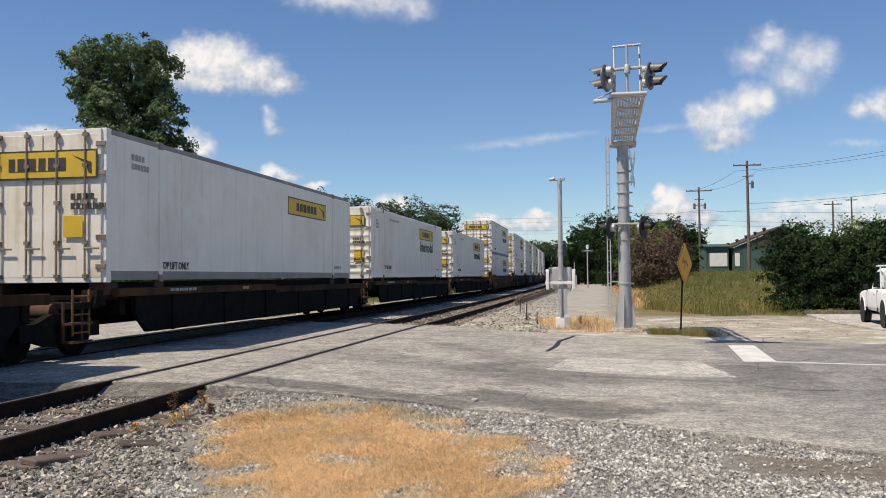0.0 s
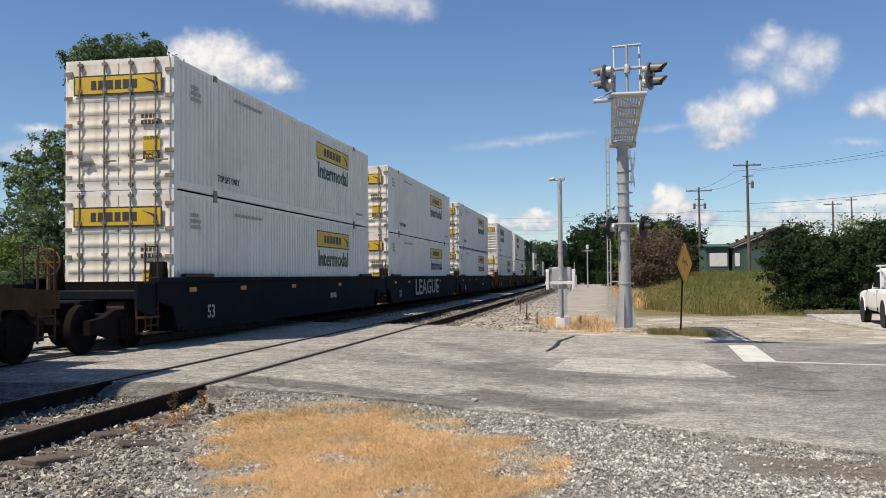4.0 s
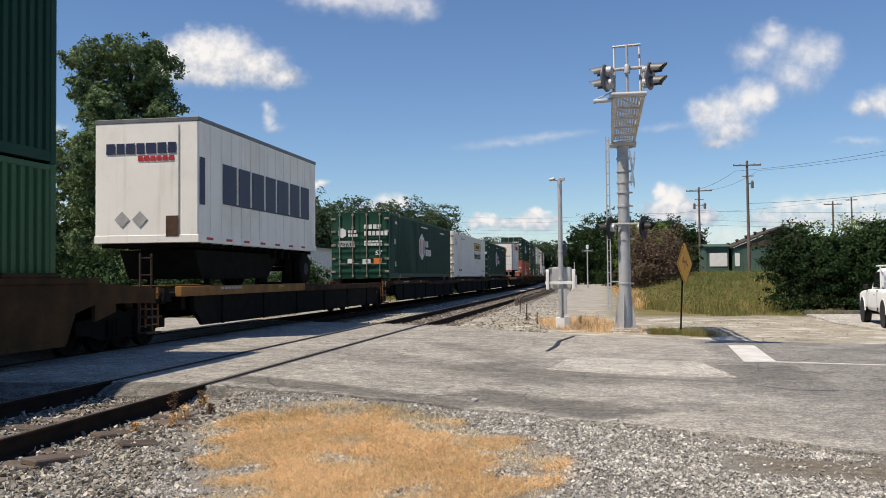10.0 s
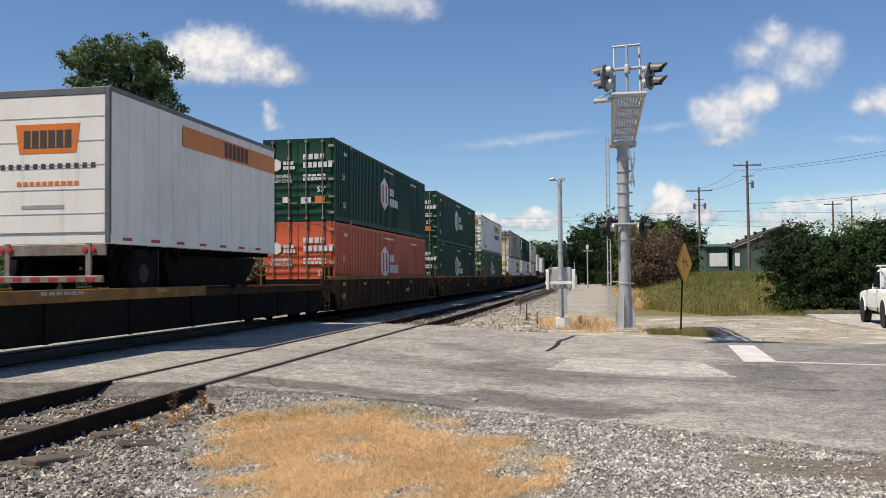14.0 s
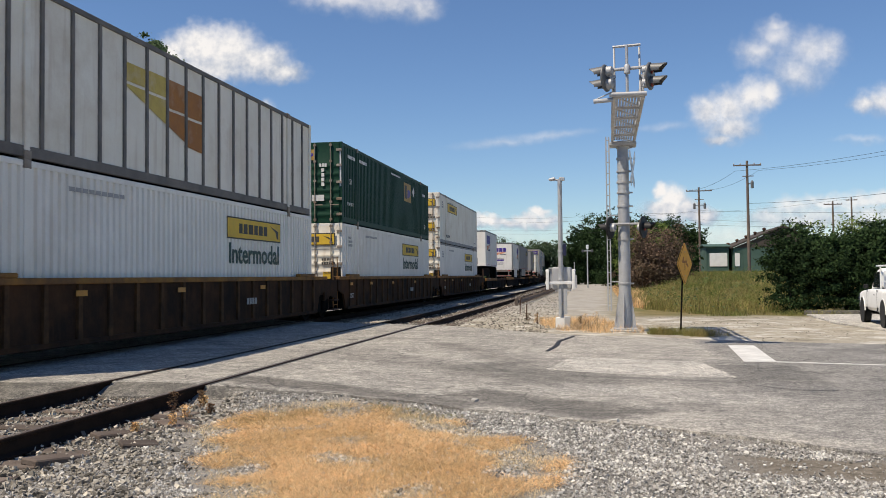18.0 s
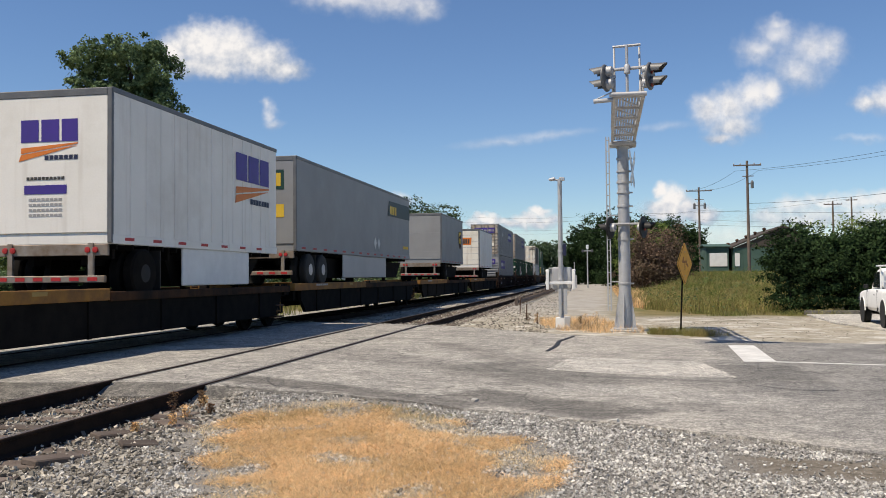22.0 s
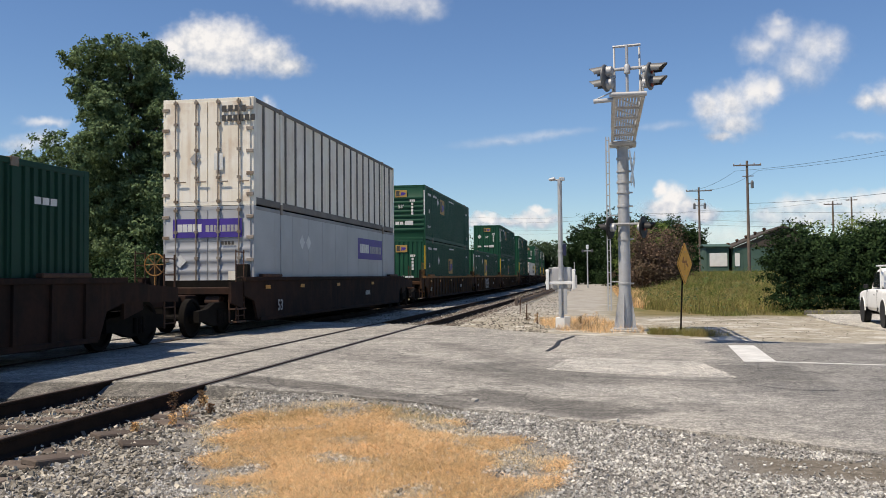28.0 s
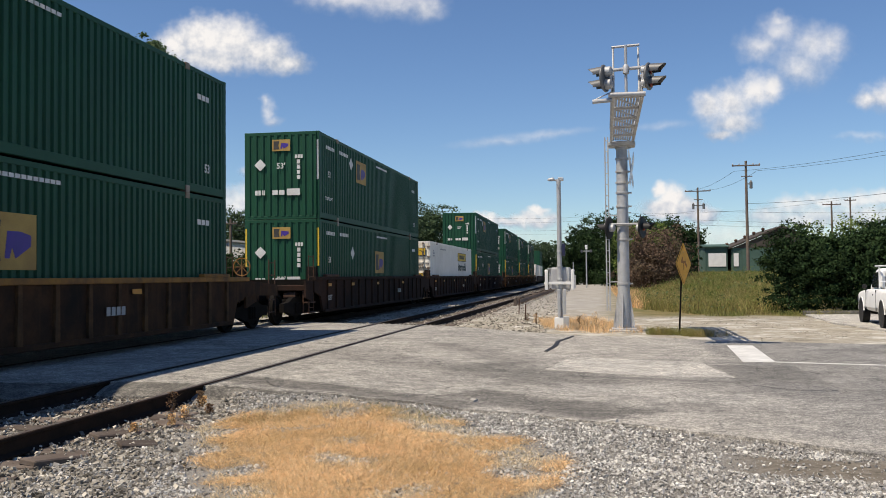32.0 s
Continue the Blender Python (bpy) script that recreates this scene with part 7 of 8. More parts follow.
# ---------------- pickup ----------------
def pickup():
    ob = thing("pickup_truck", "white pickup truck parked on the drive with a cargo rack", "pickup truck")
    x0, x1, gz = 7.53, 9.43, -0.105

    def loft(name, rings, mat, label=""):
        """rings: (y, half-width, z bottom, z top) along the car."""
        s = Geo()
        xm = (x0 + x1) / 2
        for y, hw, zb, zt in rings:
            r = min(0.12, (zt - zb) * 0.25)
            ring = [(-hw, zb + r), (-hw + r, zb), (hw - r, zb), (hw, zb + r), (hw, zt - r), (hw - r * 0.35, zt - r * 0.35), (hw - r, zt), (-hw + r, zt), (-hw + r * 0.35, zt - r * 0.35), (-hw, zt - r)]
            s.v += [(xm + px, y, gz + pz) for px, pz in ring]
        n = 10
        for k in range(len(rings) - 1):
            s.f += [(k * n + i, k * n + (i + 1) % n, (k + 1) * n + (i + 1) % n, (k + 1) * n + i) for i in range(n)]
        s.f += [tuple(range(n)), tuple(range((len(rings) - 1) * n, len(rings) * n))[::-1]]
        return part(name, s, M[mat], ob, label)

    loft("bed", [(25.0, 0.93, 0.5, 1.08), (25.1, 0.95, 0.45, 1.12), (27.1, 0.95, 0.45, 1.12)], "white_paint")
    loft("cab_lower", [(27.14, 0.95, 0.42, 1.12), (28.75, 0.95, 0.42, 1.1)], "white_paint")
    loft("hood", [(28.78, 0.95, 0.42, 1.1), (30.2, 0.93, 0.45, 1.02), (30.5, 0.86, 0.5, 0.92)], "white_paint")
    loft("cab_roof", [(27.15, 0.76, 1.1, 1.7), (27.3, 0.78, 1.1, 1.76), (28.1, 0.76, 1.1, 1.75), (28.75, 0.8, 1.08, 1.16)], "white_paint")
    for sx in (x0 + 0.13, x1 - 0.15):
        s = Geo()
        s.prism([(sx, 27.4, gz + 1.16), (sx, 28.45, gz + 1.16), (sx, 28.1, gz + 1.62), (sx, 27.42, gz + 1.64)], (0.02, 0, 0))
        part("side_window", s, M["glass_dark"], ob)
    s = Geo()
    s.prism([(x0 + 0.28, 27.14, gz + 1.2), (x1 - 0.28, 27.14, gz + 1.2), (x1 - 0.3, 27.14, gz + 1.62), (x0 + 0.3, 27.14, gz + 1.62)], (0, -0.015, 0))
    part("rear_window", s, M["glass_dark"], ob)
    for y in (26.25, 29.6):
        for sx in (x0 + 0.0, x1 - 0.24):
            s = Geo()
            s.lathe((sx, y, gz + 0.33), (1, 0, 0), [(0, 0.2), (0.015, 0.3), (0.04, 0.33), (0.2, 0.33), (0.225, 0.3), (0.24, 0.2)], 24)
            tyre = part("tyre", s, M["rubber"], ob)
            s = Geo()
            s.lathe((sx - 0.006, y, gz + 0.33), (1, 0, 0), [(0, 0.05), (0.02, 0.12), (0.012, 0.19), (0.24, 0.19), (0.25, 0.1)], 18)
            part("rim", s, M["chrome"], tyre)
            s = Geo()
            lo = sx - 0.012 if sx < 8.5 else sx + 0.21
            for k in range(12):
                a0, a1 = math.pi * k / 12, math.pi * (k + 1) / 12
                s.prism([(lo, y + 0.42 * math.cos(a0), gz + 0.4 + 0.42 * math.sin(a0)), (lo, y + 0.46 * math.cos(a0), gz + 0.4 + 0.46 * math.sin(a0)), (lo, y + 0.46 * math.cos(a1), gz + 0.4 + 0.46 * math.sin(a1)), (lo, y + 0.42 * math.cos(a1), gz + 0.4 + 0.42 * math.sin(a1))], (0.035, 0, 0))
            part("wheel_arch", s, M["white_paint"], ob)
            s = Geo()
            s.lathe((lo + 0.0, y, gz + 0.4), (1, 0, 0), [(0, 0.42), (0.02, 0.42)], 24)
            part("wheel_well", s, M["black"], ob)
    s = Geo()
    s.box(x0 + 0.02, x1 - 0.02, 24.85, 25.0, gz + 0.45, gz + 0.62, 0.03)
    part("rear_bumper", s, M["chrome"], ob)
    s = Geo()
    for x in (x0 + 0.1, x1 - 0.1):
        for y in (25.4, 27.0):
            s.tube((x, y, gz + 1.1), (x, y, gz + 1.82), 0.022, n=8)
        s.tube((x, 25.3, gz + 1.82), (x, 27.6, gz + 1.82), 0.025, n=8)
    for y in (25.4, 26.2, 27.0):
        s.tube((x0 + 0.1, y, gz + 1.82), (x1 - 0.1, y, gz + 1.82), 0.022, n=8)
    s.tube((x0 + 0.1, 27.0, gz + 1.35), (x1 - 0.1, 27.0, gz + 1.35), 0.02, n=8)
    part("cargo_rack", s, M["white_paint"], ob, "white cargo rack")
    s = Geo()
    s.box(x0 - 0.14, x0 - 0.01, 28.42, 28.5, gz + 1.12, gz + 1.25, 0.02)
    part("mirror", s, M["black"], ob)
    s = Geo()
    s.box(x0 - 0.004, x0 + 0.002, 27.5, 27.62, gz + 0.92, gz + 0.96)
    part("door_handle", s, M["black"], ob)
    for y in (27.12, 28.77):
        s = Geo()
        s.box(x0 - 0.003, x0 + 0.02, y - 0.008, y + 0.008, gz + 0.45, gz + 1.1)
        part("door_seam", s, M["black"], ob)
    s = Geo()
    s.box(x0 + 0.02, x0 + 0.14, 24.98, 25.06, gz + 0.7, gz + 1.05, 0.01)
    part("tail_light", s, M["red"], ob)
    s = Geo()
    s.box(x0 + 0.0, x0 + 0.1, 30.3, 30.44, gz + 0.7, gz + 0.85, 0.01)
    part("headlight", s, M["glass_dark"], ob)
    s = Geo()
    s.box(x0 + 0.3, x1 - 0.3, 25.1, 30.3, gz + 0.3, gz + 0.5)
    part("chassis", s, M["under"], ob)
    return ob


pickup().matrix_basis = Matrix.Translation((7.63, 28.75, -0.105)) @ Matrix.Rotation(radians(-5.7), 4, "Z") @ Matrix.Scale(0.92, 4) @ Matrix.Translation((-7.53, -29.6, 0.105))

# ---------------- plants ----------------
def leaves(rng, centres, normals, size, spread=0.8):
    """Small bent leaves, two triangles each, at the given centres; returns vertices and faces."""
    n = len(centres)
    d = normals + rng.normal(0, spread, (n, 3))
    d /= np.linalg.norm(d, axis=1)[:, None] + 1e-9
    a = np.cross(d, rng.normal(0, 1, (n, 3)))
    a /= np.linalg.norm(a, axis=1)[:, None] + 1e-9
    b = np.cross(d, a)
    s = (size * rng.uniform(0.6, 1.35, n))[:, None]
    v = np.stack([centres - a * s, centres + b * s * 0.55, centres + a * s, centres - b * s * 0.55 + d * s * 0.15], 1).reshape(-1, 3)
    i = np.arange(n)[:, None] * 4
    return v, np.concatenate([i + np.array([[0, 1, 2]]), i + np.array([[0, 2, 3]])])


def quick_mesh(name, v, f):
    me = bpy.data.meshes.new(name)
    me.vertices.add(len(v))
    me.vertices.foreach_set("co", np.asarray(v, dtype=np.float32).ravel())
    f = np.asarray(f, dtype=np.int32)
    k = f.shape[1]
    me.loops.add(f.size)
    me.loops.foreach_set("vertex_index", f.ravel())
    me.polygons.add(len(f))
    me.polygons.foreach_set("loop_start", np.arange(0, f.size, k, dtype=np.int32))
    me.update(calc_edges=True)
    return me


def blob_points(rng, clumps, n, shell=0.55):
    """Points on and in lumps (x, y, z, rx, ry, rz), with outward normals."""
    w = np.array([c[3] * c[4] + c[4] * c[5] for c in clumps])
    pick = rng.choice(len(clumps), n, p=w / w.sum())
    c = np.array(clumps)[pick]
    d = rng.normal(0, 1, (n, 3))
    d /= np.linalg.norm(d, axis=1)[:, None]
    r = (1 - (1 - shell) * rng.random(n) ** 1.6 + np.abs(rng.normal(0, 0.09, n)))[:, None]
    return c[:, :3] + d * c[:, 3:] * r, d


def sprig_points(rng, clumps, n, sprig, each=70):
    """Leaves gathered in small drooping sprigs that stand on and out of the lumps, with gaps between."""
    m = max(1, n // each)
    p, d = blob_points(rng, clumps, m, 0.5)
    p = p + d * np.abs(rng.normal(0, sprig * 0.9, (m, 1)))
    size = sprig * rng.uniform(0.5, 1.4, m)
    k = np.repeat(np.arange(m), each)
    off = rng.normal(0, 1, (len(k), 3)) * np.array([0.62, 0.62, 0.4])
    return p[k] + off * size[k][:, None], d[k] * 1.1 + off * 0.35 + np.array([0, 0, 0.25])


def crown_lumps(rng, cx, cy, z0, z1, r, n, lean=0.0):
    out = []
    for i in range(n):
        t = (i + 0.5) / n
        z = z0 + (z1 - z0) * t
        wide = r * (math.sin(math.pi * min(0.97, max(0.06, 0.14 + 0.68 * t))) ** 0.6)
        a = i * 2.4 + rng.uniform(-0.6, 0.6)
        d = wide * rng.uniform(0.3, 0.92)
        k = r * rng.uniform(0.2, 0.36)
        out.append((cx + lean * t + d * math.cos(a), cy + d * math.sin(a), z, k * 1.15, k * 1.15, k * rng.uniform(0.7, 0.95)))
    return out


def tree(seed, x, y, z0, height, radius, leaf_mat, n_leaves, leaf, base=0.25, lumps=30, label="", name="tree", lean=0.0):
    rng = np.random.default_rng(seed)
    ob = thing(name, label or "leafy green tree behind the tracks", "tree", group="trees")
    s = Geo()
    s.lathe((x, y, z0), (0, 0, 1), [(0, height * 0.028), (height * 0.05, height * 0.021), (height * 0.45, height * 0.015), (height * 0.85, height * 0.004)], 10)
    trunk = part("trunk", s, M["bark"], ob)
    cl = crown_lumps(rng, x, y, z0 + height * base, z0 + height * 0.95, radius, lumps, lean)
    for c in cl[:: max(1, lumps // (10 if y < 80 else 3))]:
        s = Geo()
        s.tube((x, y, max(z0 + 0.5, c[2] - radius * 0.5)), (c[0], c[1], c[2]), height * 0.008, height * 0.002, 6)
        part("limb", s, M["bark"], trunk)
    p, d = sprig_points(rng, cl, n_leaves, radius * (0.085 if n_leaves > 30000 else 0.12), 70 if n_leaves > 30000 else 20)
    v, f = leaves(rng, p, d, leaf)
    part("crown", quick_mesh("crown", v, f), M[leaf_mat], ob)
    return ob


def bush(seed, x0, x1, y0, y1, z0, z1, leaf_mat, n_leaves, leaf, lumps, label, name="bush", flat=False):
    rng = np.random.default_rng(seed)
    ob = thing(name, label, "hedge" if flat else "bush", group="" if flat else "bushes")
    cl = []
    for i in range(lumps):
        k = rng.uniform(0.28, 0.45) * min(z1 - z0, 3.0) * (0.62 if flat else 1.0)
        x = x0 + (x1 - x0) * rng.random()
        y = y0 + (y1 - y0) * rng.random()
        hi = z1 - k * 0.9
        if flat:
            hi += 0.16 * math.sin(x * 1.3) + 0.1 * math.sin(x * 3.1) - 0.8 * math.exp(-(x - x0) / 0.35)
        z = z0 + k * 0.4 + (hi - z0 - k * 0.4) * rng.random() ** (0.55 if flat else 1.3)
        cl.append((x, y, z, k, k, k * 0.9))
    if flat:
        # the clipped face and shoulder
        step = 0.52
        for i in range(int((x1 - x0) / step)):
            for j in range(6):
                k = rng.uniform(0.38, 0.5)
                x = x0 + 0.4 + i * step + rng.uniform(-0.12, 0.12)
                round_ = 0.14 * max(0, j - 3) if i == 0 else (0.05 * max(0, j - 3) if i == 1 else 0.0)
                top = z1 + 0.1 * math.sin(x * 1.3) + 0.07 * math.sin(x * 3.1) - k - 0.12
                cl.append((x + round_, y0 + 0.4 + 0.2 * (j == 5), z0 + 0.3 + (top - z0 - 0.3) * j / 5, k, k, k * 0.9))
    p, d = sprig_points(rng, cl, n_leaves, 0.2 if flat else 0.12 * min(z1 - z0, 4.0), 50)
    p[:, 2] = np.maximum(p[:, 2], z0 + 0.02)
    v, f = leaves(rng, p, d, leaf)
    part("foliage", quick_mesh("foliage", v, f), M[leaf_mat], ob)
    for i in range(4):
        c = cl[i]
        s = Geo()
        s.tube((c[0], c[1], z0 - 0.3), (c[0] + 0.1, c[1], c[2]), 0.035, 0.012, 6)
        part("stem", s, M["bark"], ob)
    return ob


tree(1, -34.3, 60, -0.6, 20.2, 3.75, "leaf", 150000, 0.12, 0.12, 64, "tall dense broadleaf tree behind the tracks", lean=-0.6)
tree(9, -41.5, 64, -0.6, 13.5, 5.0, "leaf", 42000, 0.14, 0.06, 40, "broad dark tree beside the tall one behind the tracks")
bush(2, -42, -30, 56, 62, -0.6, 9.0, "leaf", 42000, 0.11, 30, "leafy undergrowth below the tall tree")
bush(3, -64, -44, 58, 66, -0.6, 6.5, "leaf_light", 44000, 0.11, 40, "light green thicket behind the tracks")
bush(4, -30, -24, 70, 76, -0.6, 3.4, "leaf", 18000, 0.1, 20, "light green bushes behind the tracks")
bush(66, -27, -18, 32, 46, -0.6, 2.4, "leaf_hedge", 26000, 0.1, 40, "dark shrubs along the far side of the tracks")
bush(67, -27, -18.5, 46, 62, -0.6, 2.9, "leaf_hedge", 26000, 0.1, 40, "dark shrubs along the far side of the tracks")
bush(68, -58, -37, 92, 98, -0.6, 4.4, "leaf_hedge", 26000, 0.14, 36, "dark thicket behind the tracks")
bush(69, -20, -15.5, 84, 120, -0.6, 2.4, "leaf", 18000, 0.12, 34, "low scrub beside the far track")
bush(5, -24, -17, 74, 84, -0.6, 2.6, "leaf", 18000, 0.1, 22, "low bushes behind the tracks")
for k, (x, y, h, r, mt) in enumerate([(-58, 150, 13, 6, "leaf_far"), (-47, 155, 12, 5, "leaf_far"), (-36, 165, 11.5, 5, "leaf_far"), (-26, 200, 10, 5, "leaf_far"), (-45.5, 120, 11, 3.2, "leaf_far"),
                                      (-19.5, 215, 9.5, 4.5, "leaf_far"), (-12.6, 200, 9.2, 3.6, "leaf_far"), (-8, 215, 9, 4, "leaf_far"), (-80, 140, 12, 7, "leaf_far"), (-95, 130, 13, 8, "leaf_far")]):
    tree(20 + k, x, y, -0.8, h, r, mt, 18000, 0.19, 0.08, 30, "distant broadleaf tree beyond the tracks")
# trees under a cloud's shadow: the shade is put in with dark hedge leaves
for k, (x, y, h, r, mt) in enumerate([(-3.4, 152, 9.5, 3.2, "leaf_hedge"), (0.6, 150, 11.3, 4.6, "leaf_hedge"), (5.4, 148, 10.5, 4.4, "leaf_hedge"), (9.5, 146, 9.8, 4, "leaf_hedge"), (13, 150, 9, 4, "leaf_hedge"), (2.5, 128, 8.6, 3.6, "leaf_hedge"), (7.4, 125, 8.2, 3.2, "leaf_hedge")]):
    tree(40 + k, x, y, -0.3, h, r, mt, 20000, 0.18, 0.06, 32, "broadleaf tree at the end of the drive, cloud shade in its dark colour")
tree(10, -39.2, 75, -0.6, 11.4, 2.8, "leaf_light", 42000, 0.12, 0.1, 40, "light green tree between the tracks and the white building")
for k, (x, y, h, r) in enumerate([(-48, 130, 14, 5.5), (-41, 128, 13, 5), (-34, 132, 13.5, 5), (-27, 136, 12.5, 5), (-55, 126, 12, 5)]):
    tree(70 + k, x, y, -0.6, h, r, "leaf_far", 18000, 0.2, 0.06, 36, "dark broadleaf tree behind the white building")
bush(71, -37, -31, 70, 76, -0.6, 2.3, "leaf_light", 24000, 0.08, 30, "light green bushes before the white building")
bush(60, 2.6, 5.4, 68, 73, 0.2, 4.8, "leaf_dusk", 26000, 0.09, 34, "tall dark brown withered shrub in the field")
bush(61, 1.6, 4.6, 74, 79, 0.2, 5.6, "leaf_light", 14000, 0.12, 18, "yellow-green shrub in the field")
bush(62, 5.0, 6.8, 78, 84, 0.3, 4.2, "leaf_hedge", 8000, 0.16, 12, "dark green shrub in the field")
bush(63, 20.0, 26.0, 112, 118, 0.6, 7.2, "leaf", 4000, 0.3, 14, "dark green trees beside the warehouse")
bush(64, 6.5, 21.0, 35.4, 37.6, -0.2, 3.3, "leaf_hedge", 180000, 0.056, 160, "tall dense dark green clipped hedge beside the drive", "hedge", True)
bush(65, 9.2, 11.6, 38.4, 40.0, 0.0, 3.6, "leaf_light", 12000, 0.06, 16, "yellow-green shrub rising behind the hedge")


def blades(rng, pts, height, width, bend_, upright=1.0):
    """Grass blades of three points a side."""
    n = len(pts)
    a = rng.uniform(0, 2 * np.pi, n)
    side = np.stack([np.cos(a), np.sin(a), np.zeros(n)], 1)
    lean = rng.normal(0, 1, (n, 3)) * np.array([1, 1, 0])
    lean /= np.linalg.norm(lean, axis=1)[:, None] + 1e-9
    h = (height * rng.uniform(0.45, 1.2, n))[:, None]
    b = (bend_ * rng.uniform(0.2, 1.3, n))[:, None]
    up_ = np.array([[0, 0, 1.0]])
    mid = pts + up_ * h * 0.6 * upright + lean * h * b * 0.35
    tip = pts + up_ * h * upright * (1 - 0.25 * b) + lean * h * b
    w = side * width * rng.uniform(0.7, 1.4, n)[:, None]
    v = np.stack([pts - w, pts + w, mid + w * 0.7, mid - w * 0.7, tip], 1).reshape(-1, 3)
    i = np.arange(n)[:, None] * 5
    f = np.concatenate([i + np.array([[0, 1, 2]]), i + np.array([[0, 2, 3]]), i + np.array([[3, 2, 4]])])
    return v, f


def inside(poly, x, y):
    ok = np.zeros(len(x), bool)
    px, py = zip(*poly)
    j = len(poly) - 1
    for i in range(len(poly)):
        c = ((py[i] > y) != (py[j] > y)) & (x < (px[j] - px[i]) * (y - py[i]) / (py[j] - py[i] + 1e-12) + px[i])
        ok ^= c
        j = i
    return ok


def patchy(x, y, scale, seed):
    return np.array([noise.noise(Vector((a * scale, b * scale, seed))) for a, b in zip(x, y)])


def grass(name, label, seed, poly, n, height, width, bend_, mat, holes=-0.2, scale=1.2, upright=1.0, fray=0.0):
    rng = np.random.default_rng(seed)
    px, py = zip(*poly)
    x, y = rng.uniform(min(px), max(px), n), rng.uniform(min(py), max(py), n)
    keep = inside(poly, x, y)
    x, y = x[keep], y[keep]
    q = patchy(x, y, scale, seed)
    if fray:
        # thin out towards the rim
        e = np.full(len(x), 9.0)
        for (ax, ay), (bx, by) in zip(poly, poly[1:] + poly[:1]):
            k = np.clip(((x - ax) * (bx - ax) + (y - ay) * (by - ay)) / ((bx - ax) ** 2 + (by - ay) ** 2), 0, 1)
            e = np.minimum(e, np.hypot(x - ax - k * (bx - ax), y - ay - k * (by - ay)))
        q = q + 0.35 * patchy(x, y, scale * 3.7, seed + 3) - 0.75 * np.clip(1 - e / fray, 0, 1)
    keep = q > holes + rng.normal(0, 0.12, len(q))
    x, y = x[keep], y[keep]
    z = np.array([ground_z(a, b) for a, b in zip(x, y)]) - 0.01
    v, f = blades(rng, np.stack([x, y, z], 1), height, width, bend_, upright)
    return tagged(part(name, quick_mesh(name, v, f), M[mat]), label, "grass", "", "stuff")


DRY = [(-3.35, 4.6), (-3.45, 5.3), (-2.85, 5.9), (-3.3, 6.6), (-3.8, 7.6), (-4.25, 8.4), (-4.4, 9.3), (-3.7, 10.1), (-2.6, 10.25), (-1.9, 9.6), (-1.3, 8.9), (-0.6, 8.2), (-0.3, 7.5), (-0.35, 6.5), (-0.7, 5.6), (-0.9, 4.8)]
grass("dry_grass", "straw-coloured dry grass patch on the gravel", 5, DRY, 230000, 0.14, 0.0016, 1.6, "dry_grass", -0.3, 1.9, 0.45, 0.7)
grass("dry_grass", "thin upright straw stems in the dry grass", 15, DRY, 40000, 0.16, 0.0013, 1.3, "dry_pale", -0.25, 1.7, 0.6, 0.3)
grass("green_grass", "faded greenish grass along the far edge of the patch", 16, [(-4.2, 9.3), (-2.7, 10.1), (-1.5, 9.5), (-1.6, 9.0), (-2.7, 9.6), (-4.1, 8.8)], 7000, 0.10, 0.0015, 1.0, "green_grass", -0.1, 1.5, 0.7)
grass("dry_grass", "dry straw weeds round the signal mast", 6, [(-1.0, 24.2), (0.9, 23.2), (1.0, 24.6), (0.4, 27.5), (-0.4, 31), (-2.2, 30), (-1.8, 26)], 9000, 0.24, 0.0035, 0.9, "dry_grass", -0.2, 1.0)
grass("green_grass", "green grass tuft between the mast and the sign", 7, [(0.75, 23.15), (1.6, 22.95), (2.6, 22.3), (3.0, 22.7), (2.6, 23.6), (1.5, 24.2), (0.8, 24.3)], 11000, 0.25, 0.003, 0.9, "meadow", -0.25, 1.6, 1.0, 0.35)
grass("meadow", "tall weedy green and tan grass in the field", 8, [(1.6, 40), (2.8, 36.2), (5.9, 35.6), (9, 40), (14, 60), (16, 86), (3, 86), (1.2, 60)], 80000, 0.62, 0.009, 0.8, "meadow", -0.5, 0.3)
grass("meadow", "fresh green grass in the further field", 28, [(5, 56), (13, 56), (16, 88), (4, 88)], 22000, 0.6, 0.012, 0.8, "leaf_light", -0.3, 0.25)
grass("meadow", "green shoots among the field grass", 29, [(3.2, 40), (6.5, 36.4), (9, 41), (12, 56), (3, 56)], 16000, 0.6, 0.008, 0.8, "leaf_light", 0.1, 0.5)
grass("meadow", "dry straw-coloured weeds along the drive", 9, [(0.9, 44), (1.7, 40), (2.3, 60), (1.9, 90), (0.6, 90)], 9000, 0.6, 0.012, 0.7, "dry_grass", -0.3, 0.4)
grass("green_grass", "low weeds on the edge of the drive", 10, [(3.6, 33.5), (6, 33.6), (9, 34.2), (9, 34.9), (5.8, 35.0), (3, 36)], 5000, 0.25, 0.007, 0.8, "green_grass", 0.0, 0.8)
grass("green_grass", "weedy verge behind the tracks", 11, [(-16, 30), (-15.5, 80), (-34, 90), (-60, 70), (-60, 40)], 22000, 0.7, 0.016, 0.6, "green_grass", -0.4, 0.2)


